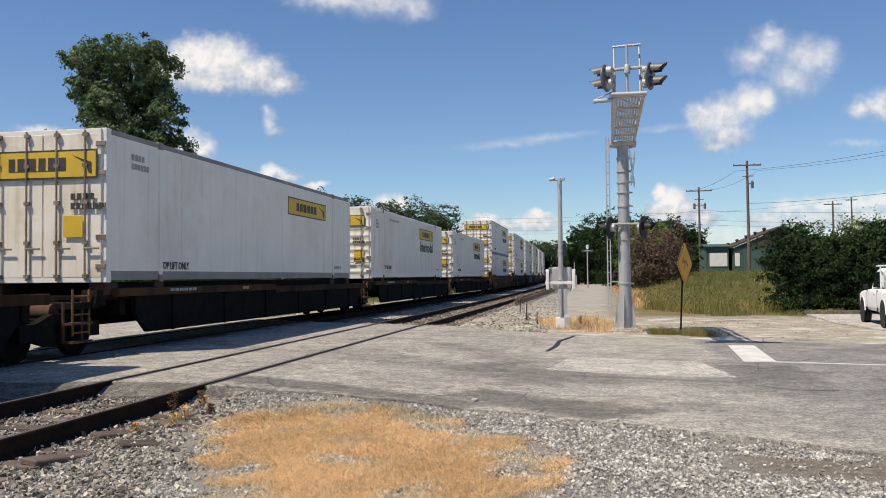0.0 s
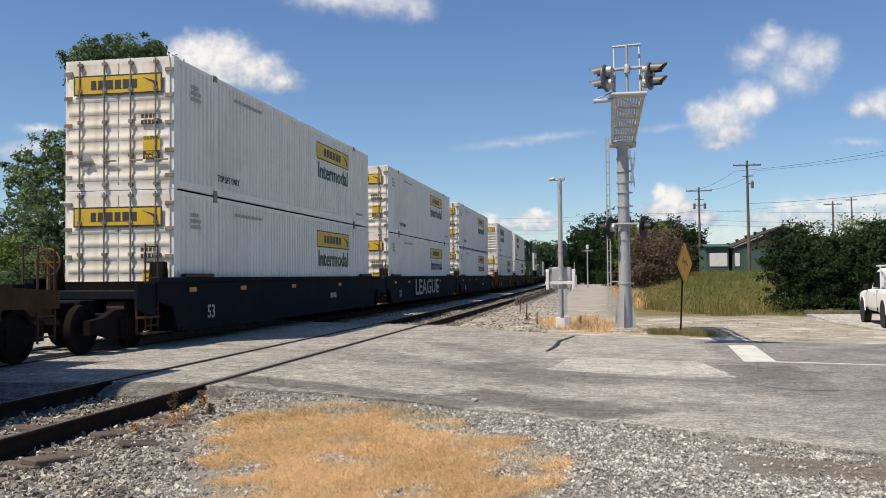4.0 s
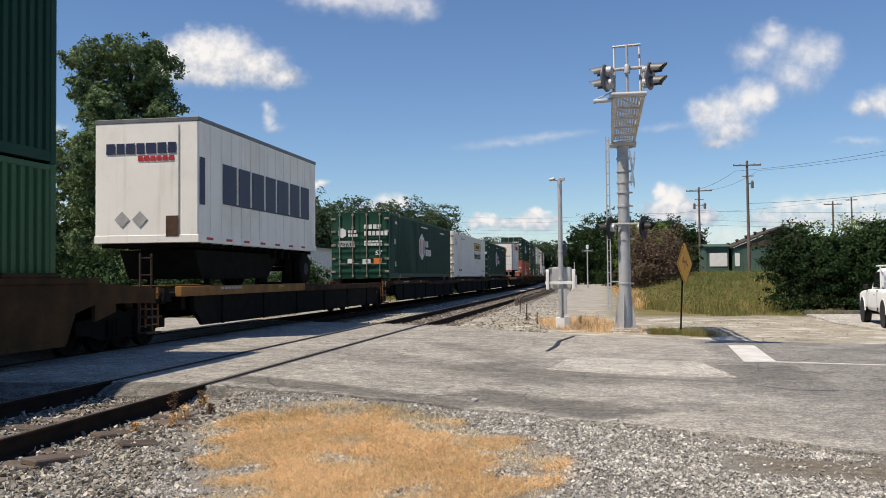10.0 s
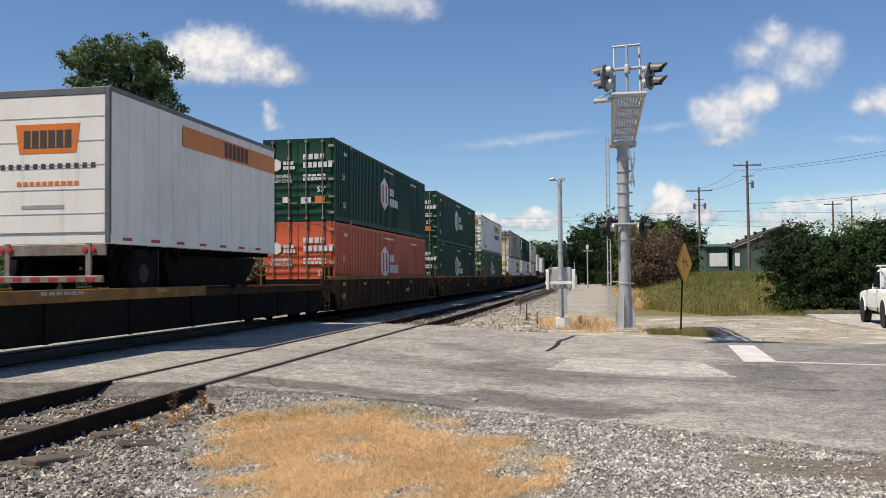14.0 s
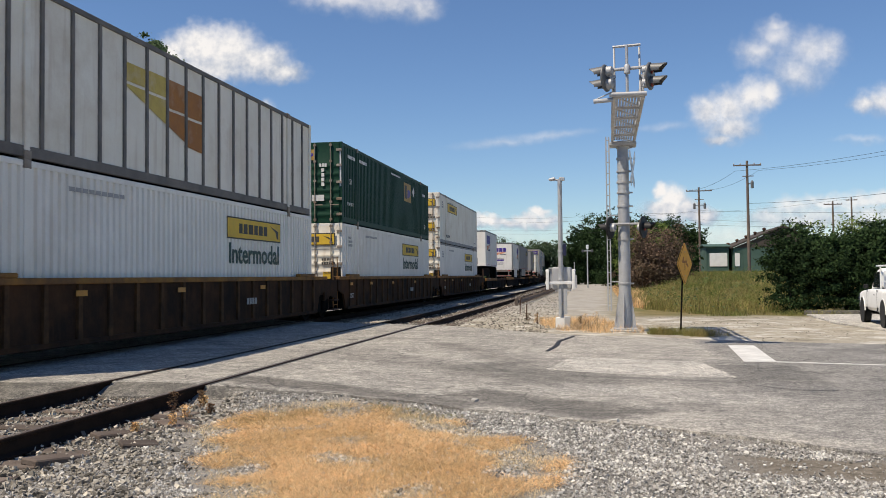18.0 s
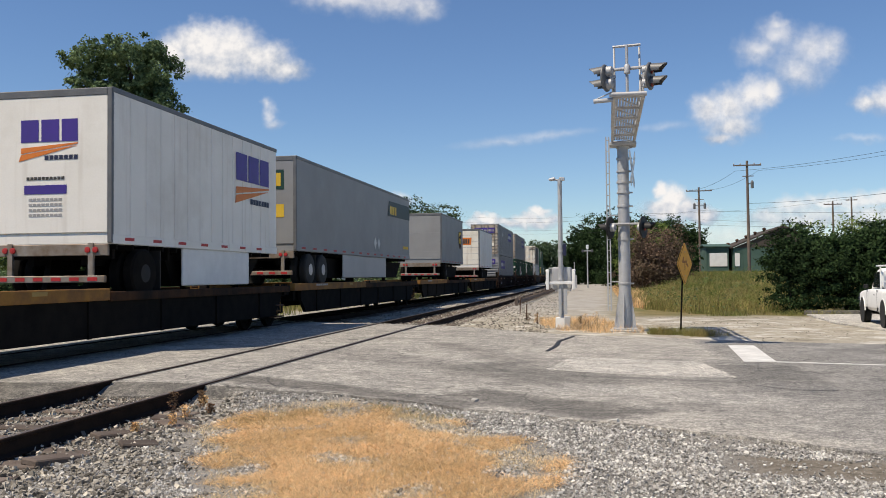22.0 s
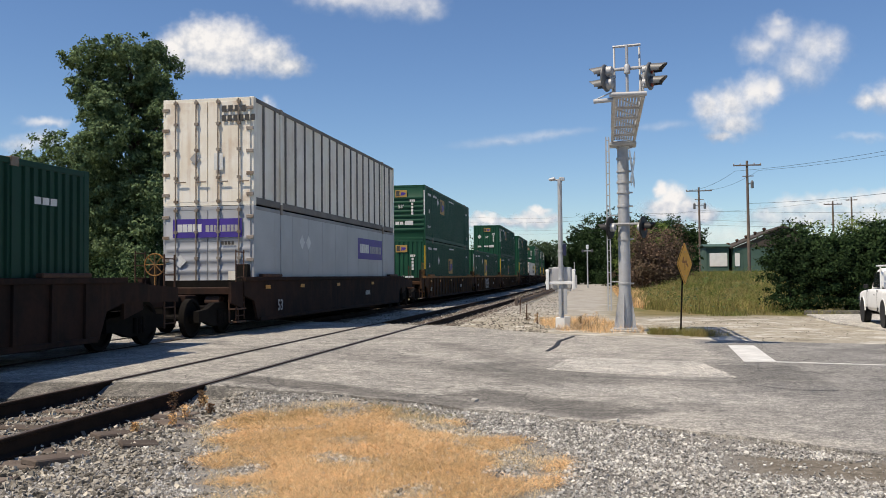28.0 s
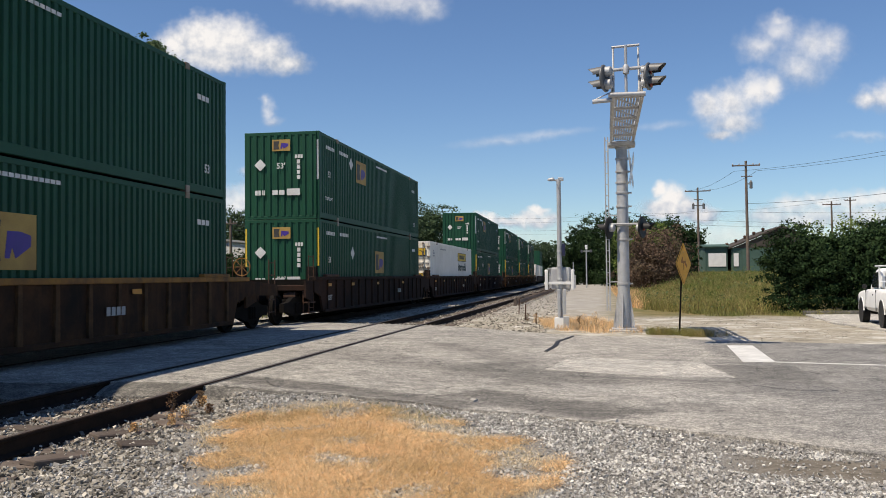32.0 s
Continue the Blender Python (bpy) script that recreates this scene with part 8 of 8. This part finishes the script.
def scrub(seed, poly, n, size, mat, label, low, high):
    """Broad-leaved weeds in clumps over a piece of ground."""
    rng = np.random.default_rng(seed)
    px, py = zip(*poly)
    x, y = rng.uniform(min(px), max(px), n), rng.uniform(min(py), max(py), n)
    q = patchy(x, y, 0.55, seed)
    keep = inside(poly, x, y) & (q > 0.05 + rng.normal(0, 0.1, n))
    x, y, q = x[keep], y[keep], q[keep]
    z = np.array([ground_z(a, b) for a, b in zip(x, y)]) + (low + (high - low) * np.clip(q * 1.8, 0, 1)) * rng.random(len(x)) ** 0.6
    v, f = leaves(rng, np.stack([x, y, z], 1), np.zeros((len(x), 3)) + [0, -0.3, 0.6], size, 0.8)
    return tagged(part("weeds", quick_mesh("weeds", v, f), M[mat]), label, "weeds", "", "stuff")


FIELD = [(1.9, 42), (3.0, 36.4), (6.2, 35.8), (8.6, 40), (13, 58), (15, 80), (3, 80), (1.6, 60)]
scrub(201, FIELD, 12000, 0.05, "leaf_light", "green broad-leaved weeds in the field", 0.25, 0.95)
scrub(202, FIELD, 9000, 0.035, "meadow", "brown dry seed heads among the field weeds", 0.45, 0.8)
scrub(203, FIELD, 11000, 0.055, "leaf", "dark green weeds in the field", 0.15, 0.7)


def weed(seed, x, y, h, mat="leaf_brown"):
    """A dry branching stalk."""
    rng = np.random.default_rng(seed)
    ob = thing("weed", "dry brown weed stalk beside the rail", "plant", group="dry weeds")
    z = ground_z(x, y)
    s = Geo()
    s.tube((x, y, z - 0.02), (x + rng.normal(0, 0.03), y, z + h), 0.006, 0.002, 5)
    for k in range(9):
        a, t = rng.uniform(0, 6.28), rng.uniform(0.25, 0.95)
        s.tube((x, y, z + h * t), (x + 0.14 * h * math.cos(a) * 1.2, y + 0.14 * h * math.sin(a), z + h * (t + 0.14)), 0.003, 0.001, 4)
    part("stalk", s, M["bark"], ob)
    p = np.stack([x + rng.normal(0, 0.055 * h + 0.015, 160), y + rng.normal(0, 0.055 * h + 0.015, 160), z + h * rng.uniform(0.3, 1.05, 160)], 1)
    v, f = leaves(rng, p, np.zeros((160, 3)) + [0, 0, 0.3], 0.014, 1.0)
    part("leaves", quick_mesh("leaves", v, f), M[mat], ob)


for k, (x, y, h) in enumerate([(-4.75, 9.9, 0.42), (-4.6, 9.2, 0.3), (-4.9, 10.3, 0.22), (-4.5, 9.6, 0.22), (-4.5, 8.7, 0.25), (-4.7, 8.3, 0.2), (-4.85, 9.4, 0.5),
                               (-0.6, 25.4, 0.75), (-0.3, 25.9, 0.8), (-0.75, 26.3, 0.6), (-0.5, 24.9, 0.55), (-2.1, 27.0, 0.6), (-2.4, 28.0, 0.55), (-0.1, 24.3, 0.5), (-1.9, 26.1, 0.5)]):
    weed(100 + k, x, y, h * 0.6, "dry_grass" if k % 3 else "leaf_brown")

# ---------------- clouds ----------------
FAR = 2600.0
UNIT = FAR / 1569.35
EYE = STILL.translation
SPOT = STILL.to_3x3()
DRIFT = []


def cloud_material(puffs, opacity, seed, crisp, ragged_):
    """A heap of soft round puffs (x, y, half-width, half-height in metres), billowing at the edge, white above and grey below."""
    m = bpy.data.materials.new("cloud")
    m.use_nodes = True
    nt = m.node_tree
    nt.nodes.remove(nt.nodes["Principled BSDF"])
    tc = nt.nodes.new("ShaderNodeTexCoord")

    def mth(op, a, b=None, c=None):
        n = nt.nodes.new("ShaderNodeMath")
        n.operation = op
        for i, v in enumerate((a, b, c)):
            if isinstance(v, (int, float)):
                n.inputs[i].default_value = v
            elif v is not None:
                nt.links.new(v, n.inputs[i])
        return n.outputs[0]

    off = nt.nodes.new("ShaderNodeVectorMath")
    off.inputs[1].default_value = (0, 0, 731.0 * seed)
    nt.links.new(tc.outputs["Object"], off.inputs[0])

    def nz(scale, detail, rough=0.55):
        n = nt.nodes.new("ShaderNodeTexNoise")
        n.inputs["Scale"].default_value, n.inputs["Detail"].default_value, n.inputs["Roughness"].default_value = scale, detail, rough
        nt.links.new(off.outputs[0], n.inputs["Vector"])
        return n

    warp = nt.nodes.new("ShaderNodeVectorMath")
    warp.operation = "MULTIPLY_ADD"
    nt.links.new(nz(0.02, 2.5, 0.5).outputs["Color"], warp.inputs[0])
    warp.inputs[1].default_value = (46.0 * ragged_, 46.0 * ragged_, 0)
    nt.links.new(tc.outputs["Object"], warp.inputs[2])
    sp = nt.nodes.new("ShaderNodeSeparateXYZ")
    nt.links.new(warp.outputs[0], sp.inputs[0])
    mid = 23.0 * ragged_
    d = None
    for x, y, rx, ry in puffs:
        u = mth("MULTIPLY_ADD", sp.outputs["X"], 1 / rx, -(x + mid) / rx)
        v = mth("MULTIPLY_ADD", sp.outputs["Y"], 1 / ry, -(y + mid) / ry)
        r = mth("SQRT", mth("ADD", mth("MULTIPLY", u, u), mth("MULTIPLY", v, v)))
        one = mth("SUBTRACT", 1.0, r)
        d = one if d is None else mth("SMOOTH_MAX", d, one, 0.4)
    lump, fine = nz(0.03, 3.0).outputs["Fac"], nz(0.045, 2.5, 0.5).outputs["Fac"]
    d = mth("ADD", d, mth("MULTIPLY_ADD", fine, 0.36 * ragged_, -0.18 * ragged_))
    edge = nt.nodes.new("ShaderNodeMapRange")
    edge.interpolation_type = "SMOOTHSTEP"
    edge.inputs["From Min"].default_value, edge.inputs["From Max"].default_value = -0.22, crisp + 0.3
    nt.links.new(d, edge.inputs["Value"])
    alpha = mth("MULTIPLY", edge.outputs["Result"], opacity)
    low, high = min(q[1] - q[3] for q in puffs), max(q[1] + q[3] for q in puffs)
    # sunlit tops and shaded bases are put into the glowing colour
    up_ = ramp_node(nt, sp.outputs["Y"], low + mid, high + mid)
    tone = mth("ADD", mth("MULTIPLY", up_, 0.75), mth("MULTIPLY_ADD", lump, 1.3, -0.65))
    tone = ramp_node(nt, mth("ADD", tone, mth("MULTIPLY", d, 0.35)), 0.05, 0.8)
    em = nt.nodes.new("ShaderNodeEmission")
    nt.links.new(mix_node(nt, tone, (0.40, 0.48, 0.61), (0.91, 0.915, 0.92)), em.inputs["Color"])
    tr = nt.nodes.new("ShaderNodeBsdfTransparent")
    mx = nt.nodes.new("ShaderNodeMixShader")
    nt.links.new(alpha, mx.inputs[0])
    nt.links.new(tr.outputs[0], mx.inputs[1])
    nt.links.new(em.outputs[0], mx.inputs[2])
    nt.links.new(mx.outputs[0], nt.nodes["Material Output"].inputs["Surface"])
    return m


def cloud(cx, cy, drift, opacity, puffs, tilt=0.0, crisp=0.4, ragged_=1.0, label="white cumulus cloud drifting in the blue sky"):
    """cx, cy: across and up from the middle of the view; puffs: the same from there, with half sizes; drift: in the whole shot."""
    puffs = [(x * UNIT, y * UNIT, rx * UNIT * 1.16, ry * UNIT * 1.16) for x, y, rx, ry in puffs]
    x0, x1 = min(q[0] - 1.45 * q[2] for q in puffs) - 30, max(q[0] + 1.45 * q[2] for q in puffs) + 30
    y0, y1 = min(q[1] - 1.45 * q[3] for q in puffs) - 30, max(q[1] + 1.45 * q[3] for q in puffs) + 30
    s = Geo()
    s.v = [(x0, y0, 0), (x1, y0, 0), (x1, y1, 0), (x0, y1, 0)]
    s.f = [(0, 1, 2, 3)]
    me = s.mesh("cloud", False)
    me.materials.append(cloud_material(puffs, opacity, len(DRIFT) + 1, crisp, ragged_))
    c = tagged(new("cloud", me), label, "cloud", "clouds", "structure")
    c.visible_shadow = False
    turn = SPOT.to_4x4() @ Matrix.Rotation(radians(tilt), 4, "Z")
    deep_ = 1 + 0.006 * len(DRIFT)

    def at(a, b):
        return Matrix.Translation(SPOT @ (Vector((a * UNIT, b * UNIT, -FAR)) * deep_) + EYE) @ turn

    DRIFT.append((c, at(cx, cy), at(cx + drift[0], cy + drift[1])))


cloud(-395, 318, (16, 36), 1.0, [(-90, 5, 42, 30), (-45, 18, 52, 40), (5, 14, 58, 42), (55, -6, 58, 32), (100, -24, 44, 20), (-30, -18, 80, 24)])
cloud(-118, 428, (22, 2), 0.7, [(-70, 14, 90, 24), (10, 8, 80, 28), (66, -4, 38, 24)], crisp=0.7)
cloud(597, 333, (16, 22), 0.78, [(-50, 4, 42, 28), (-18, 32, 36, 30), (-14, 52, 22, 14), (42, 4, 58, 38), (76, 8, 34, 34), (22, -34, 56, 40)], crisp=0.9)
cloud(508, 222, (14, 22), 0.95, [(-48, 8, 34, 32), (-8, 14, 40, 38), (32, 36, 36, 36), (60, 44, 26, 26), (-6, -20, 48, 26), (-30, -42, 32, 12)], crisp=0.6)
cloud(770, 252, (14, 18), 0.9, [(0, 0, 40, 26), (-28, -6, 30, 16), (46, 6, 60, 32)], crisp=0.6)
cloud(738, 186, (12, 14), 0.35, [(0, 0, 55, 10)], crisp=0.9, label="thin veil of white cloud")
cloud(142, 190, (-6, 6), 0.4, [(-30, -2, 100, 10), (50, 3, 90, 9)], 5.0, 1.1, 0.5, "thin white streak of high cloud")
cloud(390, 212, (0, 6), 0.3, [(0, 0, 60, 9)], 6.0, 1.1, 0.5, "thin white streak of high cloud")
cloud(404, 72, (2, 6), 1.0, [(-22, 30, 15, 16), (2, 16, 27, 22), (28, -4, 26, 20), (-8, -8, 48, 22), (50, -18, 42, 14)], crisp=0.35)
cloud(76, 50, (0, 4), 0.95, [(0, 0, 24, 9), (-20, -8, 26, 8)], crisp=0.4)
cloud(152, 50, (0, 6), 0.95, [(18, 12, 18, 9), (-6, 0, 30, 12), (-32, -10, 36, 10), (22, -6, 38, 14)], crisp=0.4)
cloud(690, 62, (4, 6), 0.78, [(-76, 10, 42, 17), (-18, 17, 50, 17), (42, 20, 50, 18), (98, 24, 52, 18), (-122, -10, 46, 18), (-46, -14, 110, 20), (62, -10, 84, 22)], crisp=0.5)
# the two lowest sheets paint the horizon haze over the sky
cloud(236, 20, (0, 2), 0.28, [(-160, 0, 190, 20), (90, 2, 190, 24), (300, 6, 160, 26)], crisp=1.0, label="pale sheet of haze and cloud added along the horizon")
cloud(620, 18, (2, 2), 0.38, [(-120, 0, 160, 26), (80, 4, 180, 30)], crisp=1.0, label="pale sheet of haze and cloud added along the horizon")
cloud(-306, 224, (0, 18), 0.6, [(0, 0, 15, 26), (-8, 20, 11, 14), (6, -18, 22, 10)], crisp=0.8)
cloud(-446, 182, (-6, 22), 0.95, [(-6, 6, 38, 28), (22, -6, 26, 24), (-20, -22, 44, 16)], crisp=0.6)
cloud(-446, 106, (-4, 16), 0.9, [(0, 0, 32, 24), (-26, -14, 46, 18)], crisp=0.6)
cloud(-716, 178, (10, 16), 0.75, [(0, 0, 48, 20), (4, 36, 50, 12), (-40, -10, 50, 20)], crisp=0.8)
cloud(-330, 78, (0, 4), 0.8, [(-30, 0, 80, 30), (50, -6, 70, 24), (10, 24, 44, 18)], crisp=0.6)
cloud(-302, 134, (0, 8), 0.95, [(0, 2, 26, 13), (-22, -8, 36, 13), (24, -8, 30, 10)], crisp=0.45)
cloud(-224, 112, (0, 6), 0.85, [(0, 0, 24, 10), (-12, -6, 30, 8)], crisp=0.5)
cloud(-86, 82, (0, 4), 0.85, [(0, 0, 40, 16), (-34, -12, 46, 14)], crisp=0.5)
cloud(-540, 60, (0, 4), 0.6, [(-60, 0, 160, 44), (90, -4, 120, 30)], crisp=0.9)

# ---------------- ties, ballast, gravel ----------------
tie_geo = Geo()
tie_geo.box(-1.3, 1.3, -0.115, 0.115, -0.17, 0.0, 0.012)
tie_mesh = tie_geo.mesh("tie")
tie_mesh.materials.append(M["tie"])
rest = Geo()
for top, cx in ((near_track, NEAR_X), (far_track, TRAIN_X)):
    k = 0
    y = 3.5
    while y < 160:
        if not (road_near(cx) - 0.25 < y < road_far(cx) + 0.25):
            if y < 60:
                ob = part("tie", tie_mesh, M["tie"], top, "", pose(cx + bend(y) + 0.06 * math.sin(k * 1.7), y + 0.03 * math.sin(k * 2.9), -0.175, 0, 0, 0.9 * math.sin(k * 3.3)))
            else:
                rest.box(cx + bend(y) - 1.3, cx + bend(y) + 1.3, y - 0.115, y + 0.115, -0.34, -0.175)
        y += 0.56
        k += 1
solid("far_ties", rest, M["tie"], "weathered wooden ties far down the track", "ties", "stuff")


def stones(name, label, seed, n, place, smin, smax, mat="stone"):
    """Crushed stones: rough eight-cornered lumps; place(rng, n) gives their x, y, z."""
    rng = np.random.default_rng(seed)
    p = place(rng, n)
    n = len(p)
    cube = np.array([[-1, -1, -1], [1, -1, -1], [1, 1, -1], [-1, 1, -1], [-1, -1, 1], [1, -1, 1], [1, 1, 1], [-1, 1, 1]], float)
    size = np.array([1.05, 1.0, 0.6]) * (smin + (smax - smin) * rng.random(n) ** 2.6)[:, None, None] * rng.uniform(0.38, 1.0, (n, 1, 3))
    v = cube[None] * rng.uniform(0.5, 1.0, (n, 8, 3)) * size * 0.56
    q = rng.normal(0, 1, (n, 4)) * np.array([1, 0.42, 0.42, 1])
    q /= np.linalg.norm(q, axis=1)[:, None]
    w, x, y, z = q.T
    rot = np.stack([1 - 2 * (y * y + z * z), 2 * (x * y - z * w), 2 * (x * z + y * w), 2 * (x * y + z * w), 1 - 2 * (x * x + z * z), 2 * (y * z - x * w), 2 * (x * z - y * w), 2 * (y * z + x * w), 1 - 2 * (x * x + y * y)], 1).reshape(n, 3, 3)
    v = np.einsum("nij,nkj->nki", rot, v) + p[:, None, :]
    quads = np.array([[3, 2, 1, 0], [4, 5, 6, 7], [0, 1, 5, 4], [1, 2, 6, 5], [2, 3, 7, 6], [3, 0, 4, 7]])
    f = (np.arange(n)[:, None, None] * 8 + quads[None]).reshape(-1, 4)
    stone_mesh = quick_mesh(name, v.reshape(-1, 3), f)
    stone_mesh.shade_flat()
    return tagged(part(name, stone_mesh, M[mat]), label, "gravel", "", "stuff")


def lay(x, y, lift):
    return np.stack([x, y, np.array([ground_z(a, b) for a, b in zip(x, y)]) + lift], 1)


def fore(rng, n):
    x, y = rng.uniform(-4.9, 5.2, n), 4.6 + 8.0 * rng.random(n) ** 1.1
    edge = np.array([road_near(a) for a in x])
    keep = (y < edge - 0.02 - np.abs(rng.normal(0, 0.25, n)) * (rng.random(n) < 0.8) + 0.35 * (rng.random(n) < 0.06)) & (patchy(x, y, 1.4, 3) > -0.6 + rng.normal(0, 0.1, n)) & ((x < 0.32 * y + 0.4) | (rng.random(n) < 0.15))
    keep &= ~(inside(DRY, x, y) & (patchy(x, y, 1.9, 5) > -0.22) & (rng.random(n) < 0.9))
    keep &= (x > -3.35 - 0.25 * (y - 6)) | (rng.random(n) < 0.25)
    keep &= ~((x > 0.9) & (np.abs(y - 7.4 + 0.28 * (x - 1.6)) < 0.42 + 0.25 * patchy(x, y, 1.1, 21)) & (rng.random(n) < 0.9))
    return lay(x[keep], y[keep], 0.008)


def brown(rng, n):
    x, y = rng.uniform(-5.1, -2.6, n), rng.uniform(4.6, 10.6, n)
    edge = np.array([road_near(a) for a in x])
    keep = (x < -3.2 - 0.25 * (y - 6) + rng.normal(0, 0.2, n)) & (y < edge - 0.1) & ~(inside(DRY, x, y) & (rng.random(n) < 0.8))
    return lay(x[keep], y[keep], 0.006)


def bed(rng, n):
    x = rng.uniform(-13.5, -4.3, n)
    y = 5.0 + 8.6 * rng.random(n)
    edge = np.array([road_near(a) for a in x])
    keep = y < edge - 0.22 - 0.25 * rng.random(n)
    x, y = x[keep], y[keep]
    p = lay(x, y, 0.0)
    d = np.minimum(np.abs(p[:, 0] - NEAR_X), np.abs(p[:, 0] - TRAIN_X))
    p[:, 2] += np.where(d < 1.4, rng.uniform(-0.01, 0.045, len(d)), rng.uniform(-0.02, 0.02, len(d)))
    return p


def beyond(rng, n):
    y = 20.5 + 75 * rng.random(n) ** 1.7
    x = np.array([bend(a) for a in y]) + rng.uniform(-13.5, -1.2, n)
    far = np.array([road_far(a) for a in x])
    keep = (y > far - 0.05) & (x < -1.6 - 0.03 * (y - 25))
    p = lay(x[keep], y[keep], 0.01)
    d = np.abs(p[:, 0] - NEAR_X - np.array([bend(a) for a in p[:, 1]]))
    p[:, 2] += np.where(d < 1.5, 0.03, 0.0)
    return p


def drive(rng, n):
    x, y = rng.uniform(1.5, 13, n), rng.uniform(19, 34, n)
    far = np.array([road_far(a) for a in x])
    keep = (y > far - 0.2 * rng.random(n)) & ((x < 6.6) | (rng.random(n) < 0.1)) & (patchy(x, y, 0.6, 9) > 0.0)
    return lay(x[keep], y[keep], 0.0)


stones("gravel", "loose grey crushed stone in the foreground", 11, 190000, fore, 0.007, 0.044)
stones("ballast", "brownish crushed stone beside the near rail", 18, 9000, brown, 0.02, 0.075, "ballast")
stones("ballast", "grey ballast stones round the near rails", 12, 26000, bed, 0.02, 0.075, "ballast")
stones("ballast", "grey and tan ballast stones beside the tracks", 13, 17000, beyond, 0.04, 0.09, "ballast")
stones("gravel", "pale gravel crumbs on the drive", 14, 9000, drive, 0.015, 0.05, "ballast")
for x, y, r in ((-1.55, 10.45, 0.07), (-0.75, 7.65, 0.06), (-2.4, 10.65, 0.05), (0.05, 9.35, 0.08)):
    stones("rock", "single larger stone lying on the gravel", int(abs(x * 100)) + 5, 1, lambda rng, n: np.array([[x, y, ground_z(x, y) + 0.02]]), r * 2, r * 2 + 0.001)

# loose old timber by the near rail
for x, y, a, w in ((-4.75, 8.3, 62, 0.8), (-4.72, 9.25, 8, 0.6), (-4.5, 8.8, -30, 0.5), (-4.7, 7.2, 75, 0.9), (-4.35, 7.75, 40, 0.35)):
    s = Geo()
    s.box(-w / 2, w / 2, -0.1, 0.1, 0.0, 0.06, 0.012)
    ob = solid("timber_offcut", s, M["tie"], "weathered broken timber offcut by the rail", "timber", group="timber offcuts")
    ob.matrix_basis = pose(x, y, ground_z(x, y) - 0.025, 4, 5, a)



def motions():
    times = [float(k) for k in range(29)] + [28.5, 29.0, 29.5, 30.0, 30.5, 31.0, 31.5, 32.0]
    times = sorted(set(times))
    for ob, y10, z, length in MOVING:
        rows = []
        for t in times:
            y = y10 - travelled(t)
            x0, x1 = bend(y), bend(y + length)
            rows.append((t, pose(TRAIN_X + x0, y, z, 0, 0, math.degrees(math.atan2(x0 - x1, length)))))
        walk(ob, rows)
    # wheels roll with the train
    rolled = [(k / 30, (travelled(k / 30) - travelled(0)) / 0.457) for k in range(961)]
    for ob in [o for car, y10, z, length in MOVING if -190 < y10 < 599 for o in car.children if o.name.split(".")[0] == "wheelset"]:
        o = ob.matrix_basis.translation.copy()
        walk(ob, [(t, Matrix.Translation(o) @ Matrix.Rotation(a, 4, "X")) for t, a in rolled])
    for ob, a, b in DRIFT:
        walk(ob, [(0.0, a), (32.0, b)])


motions()
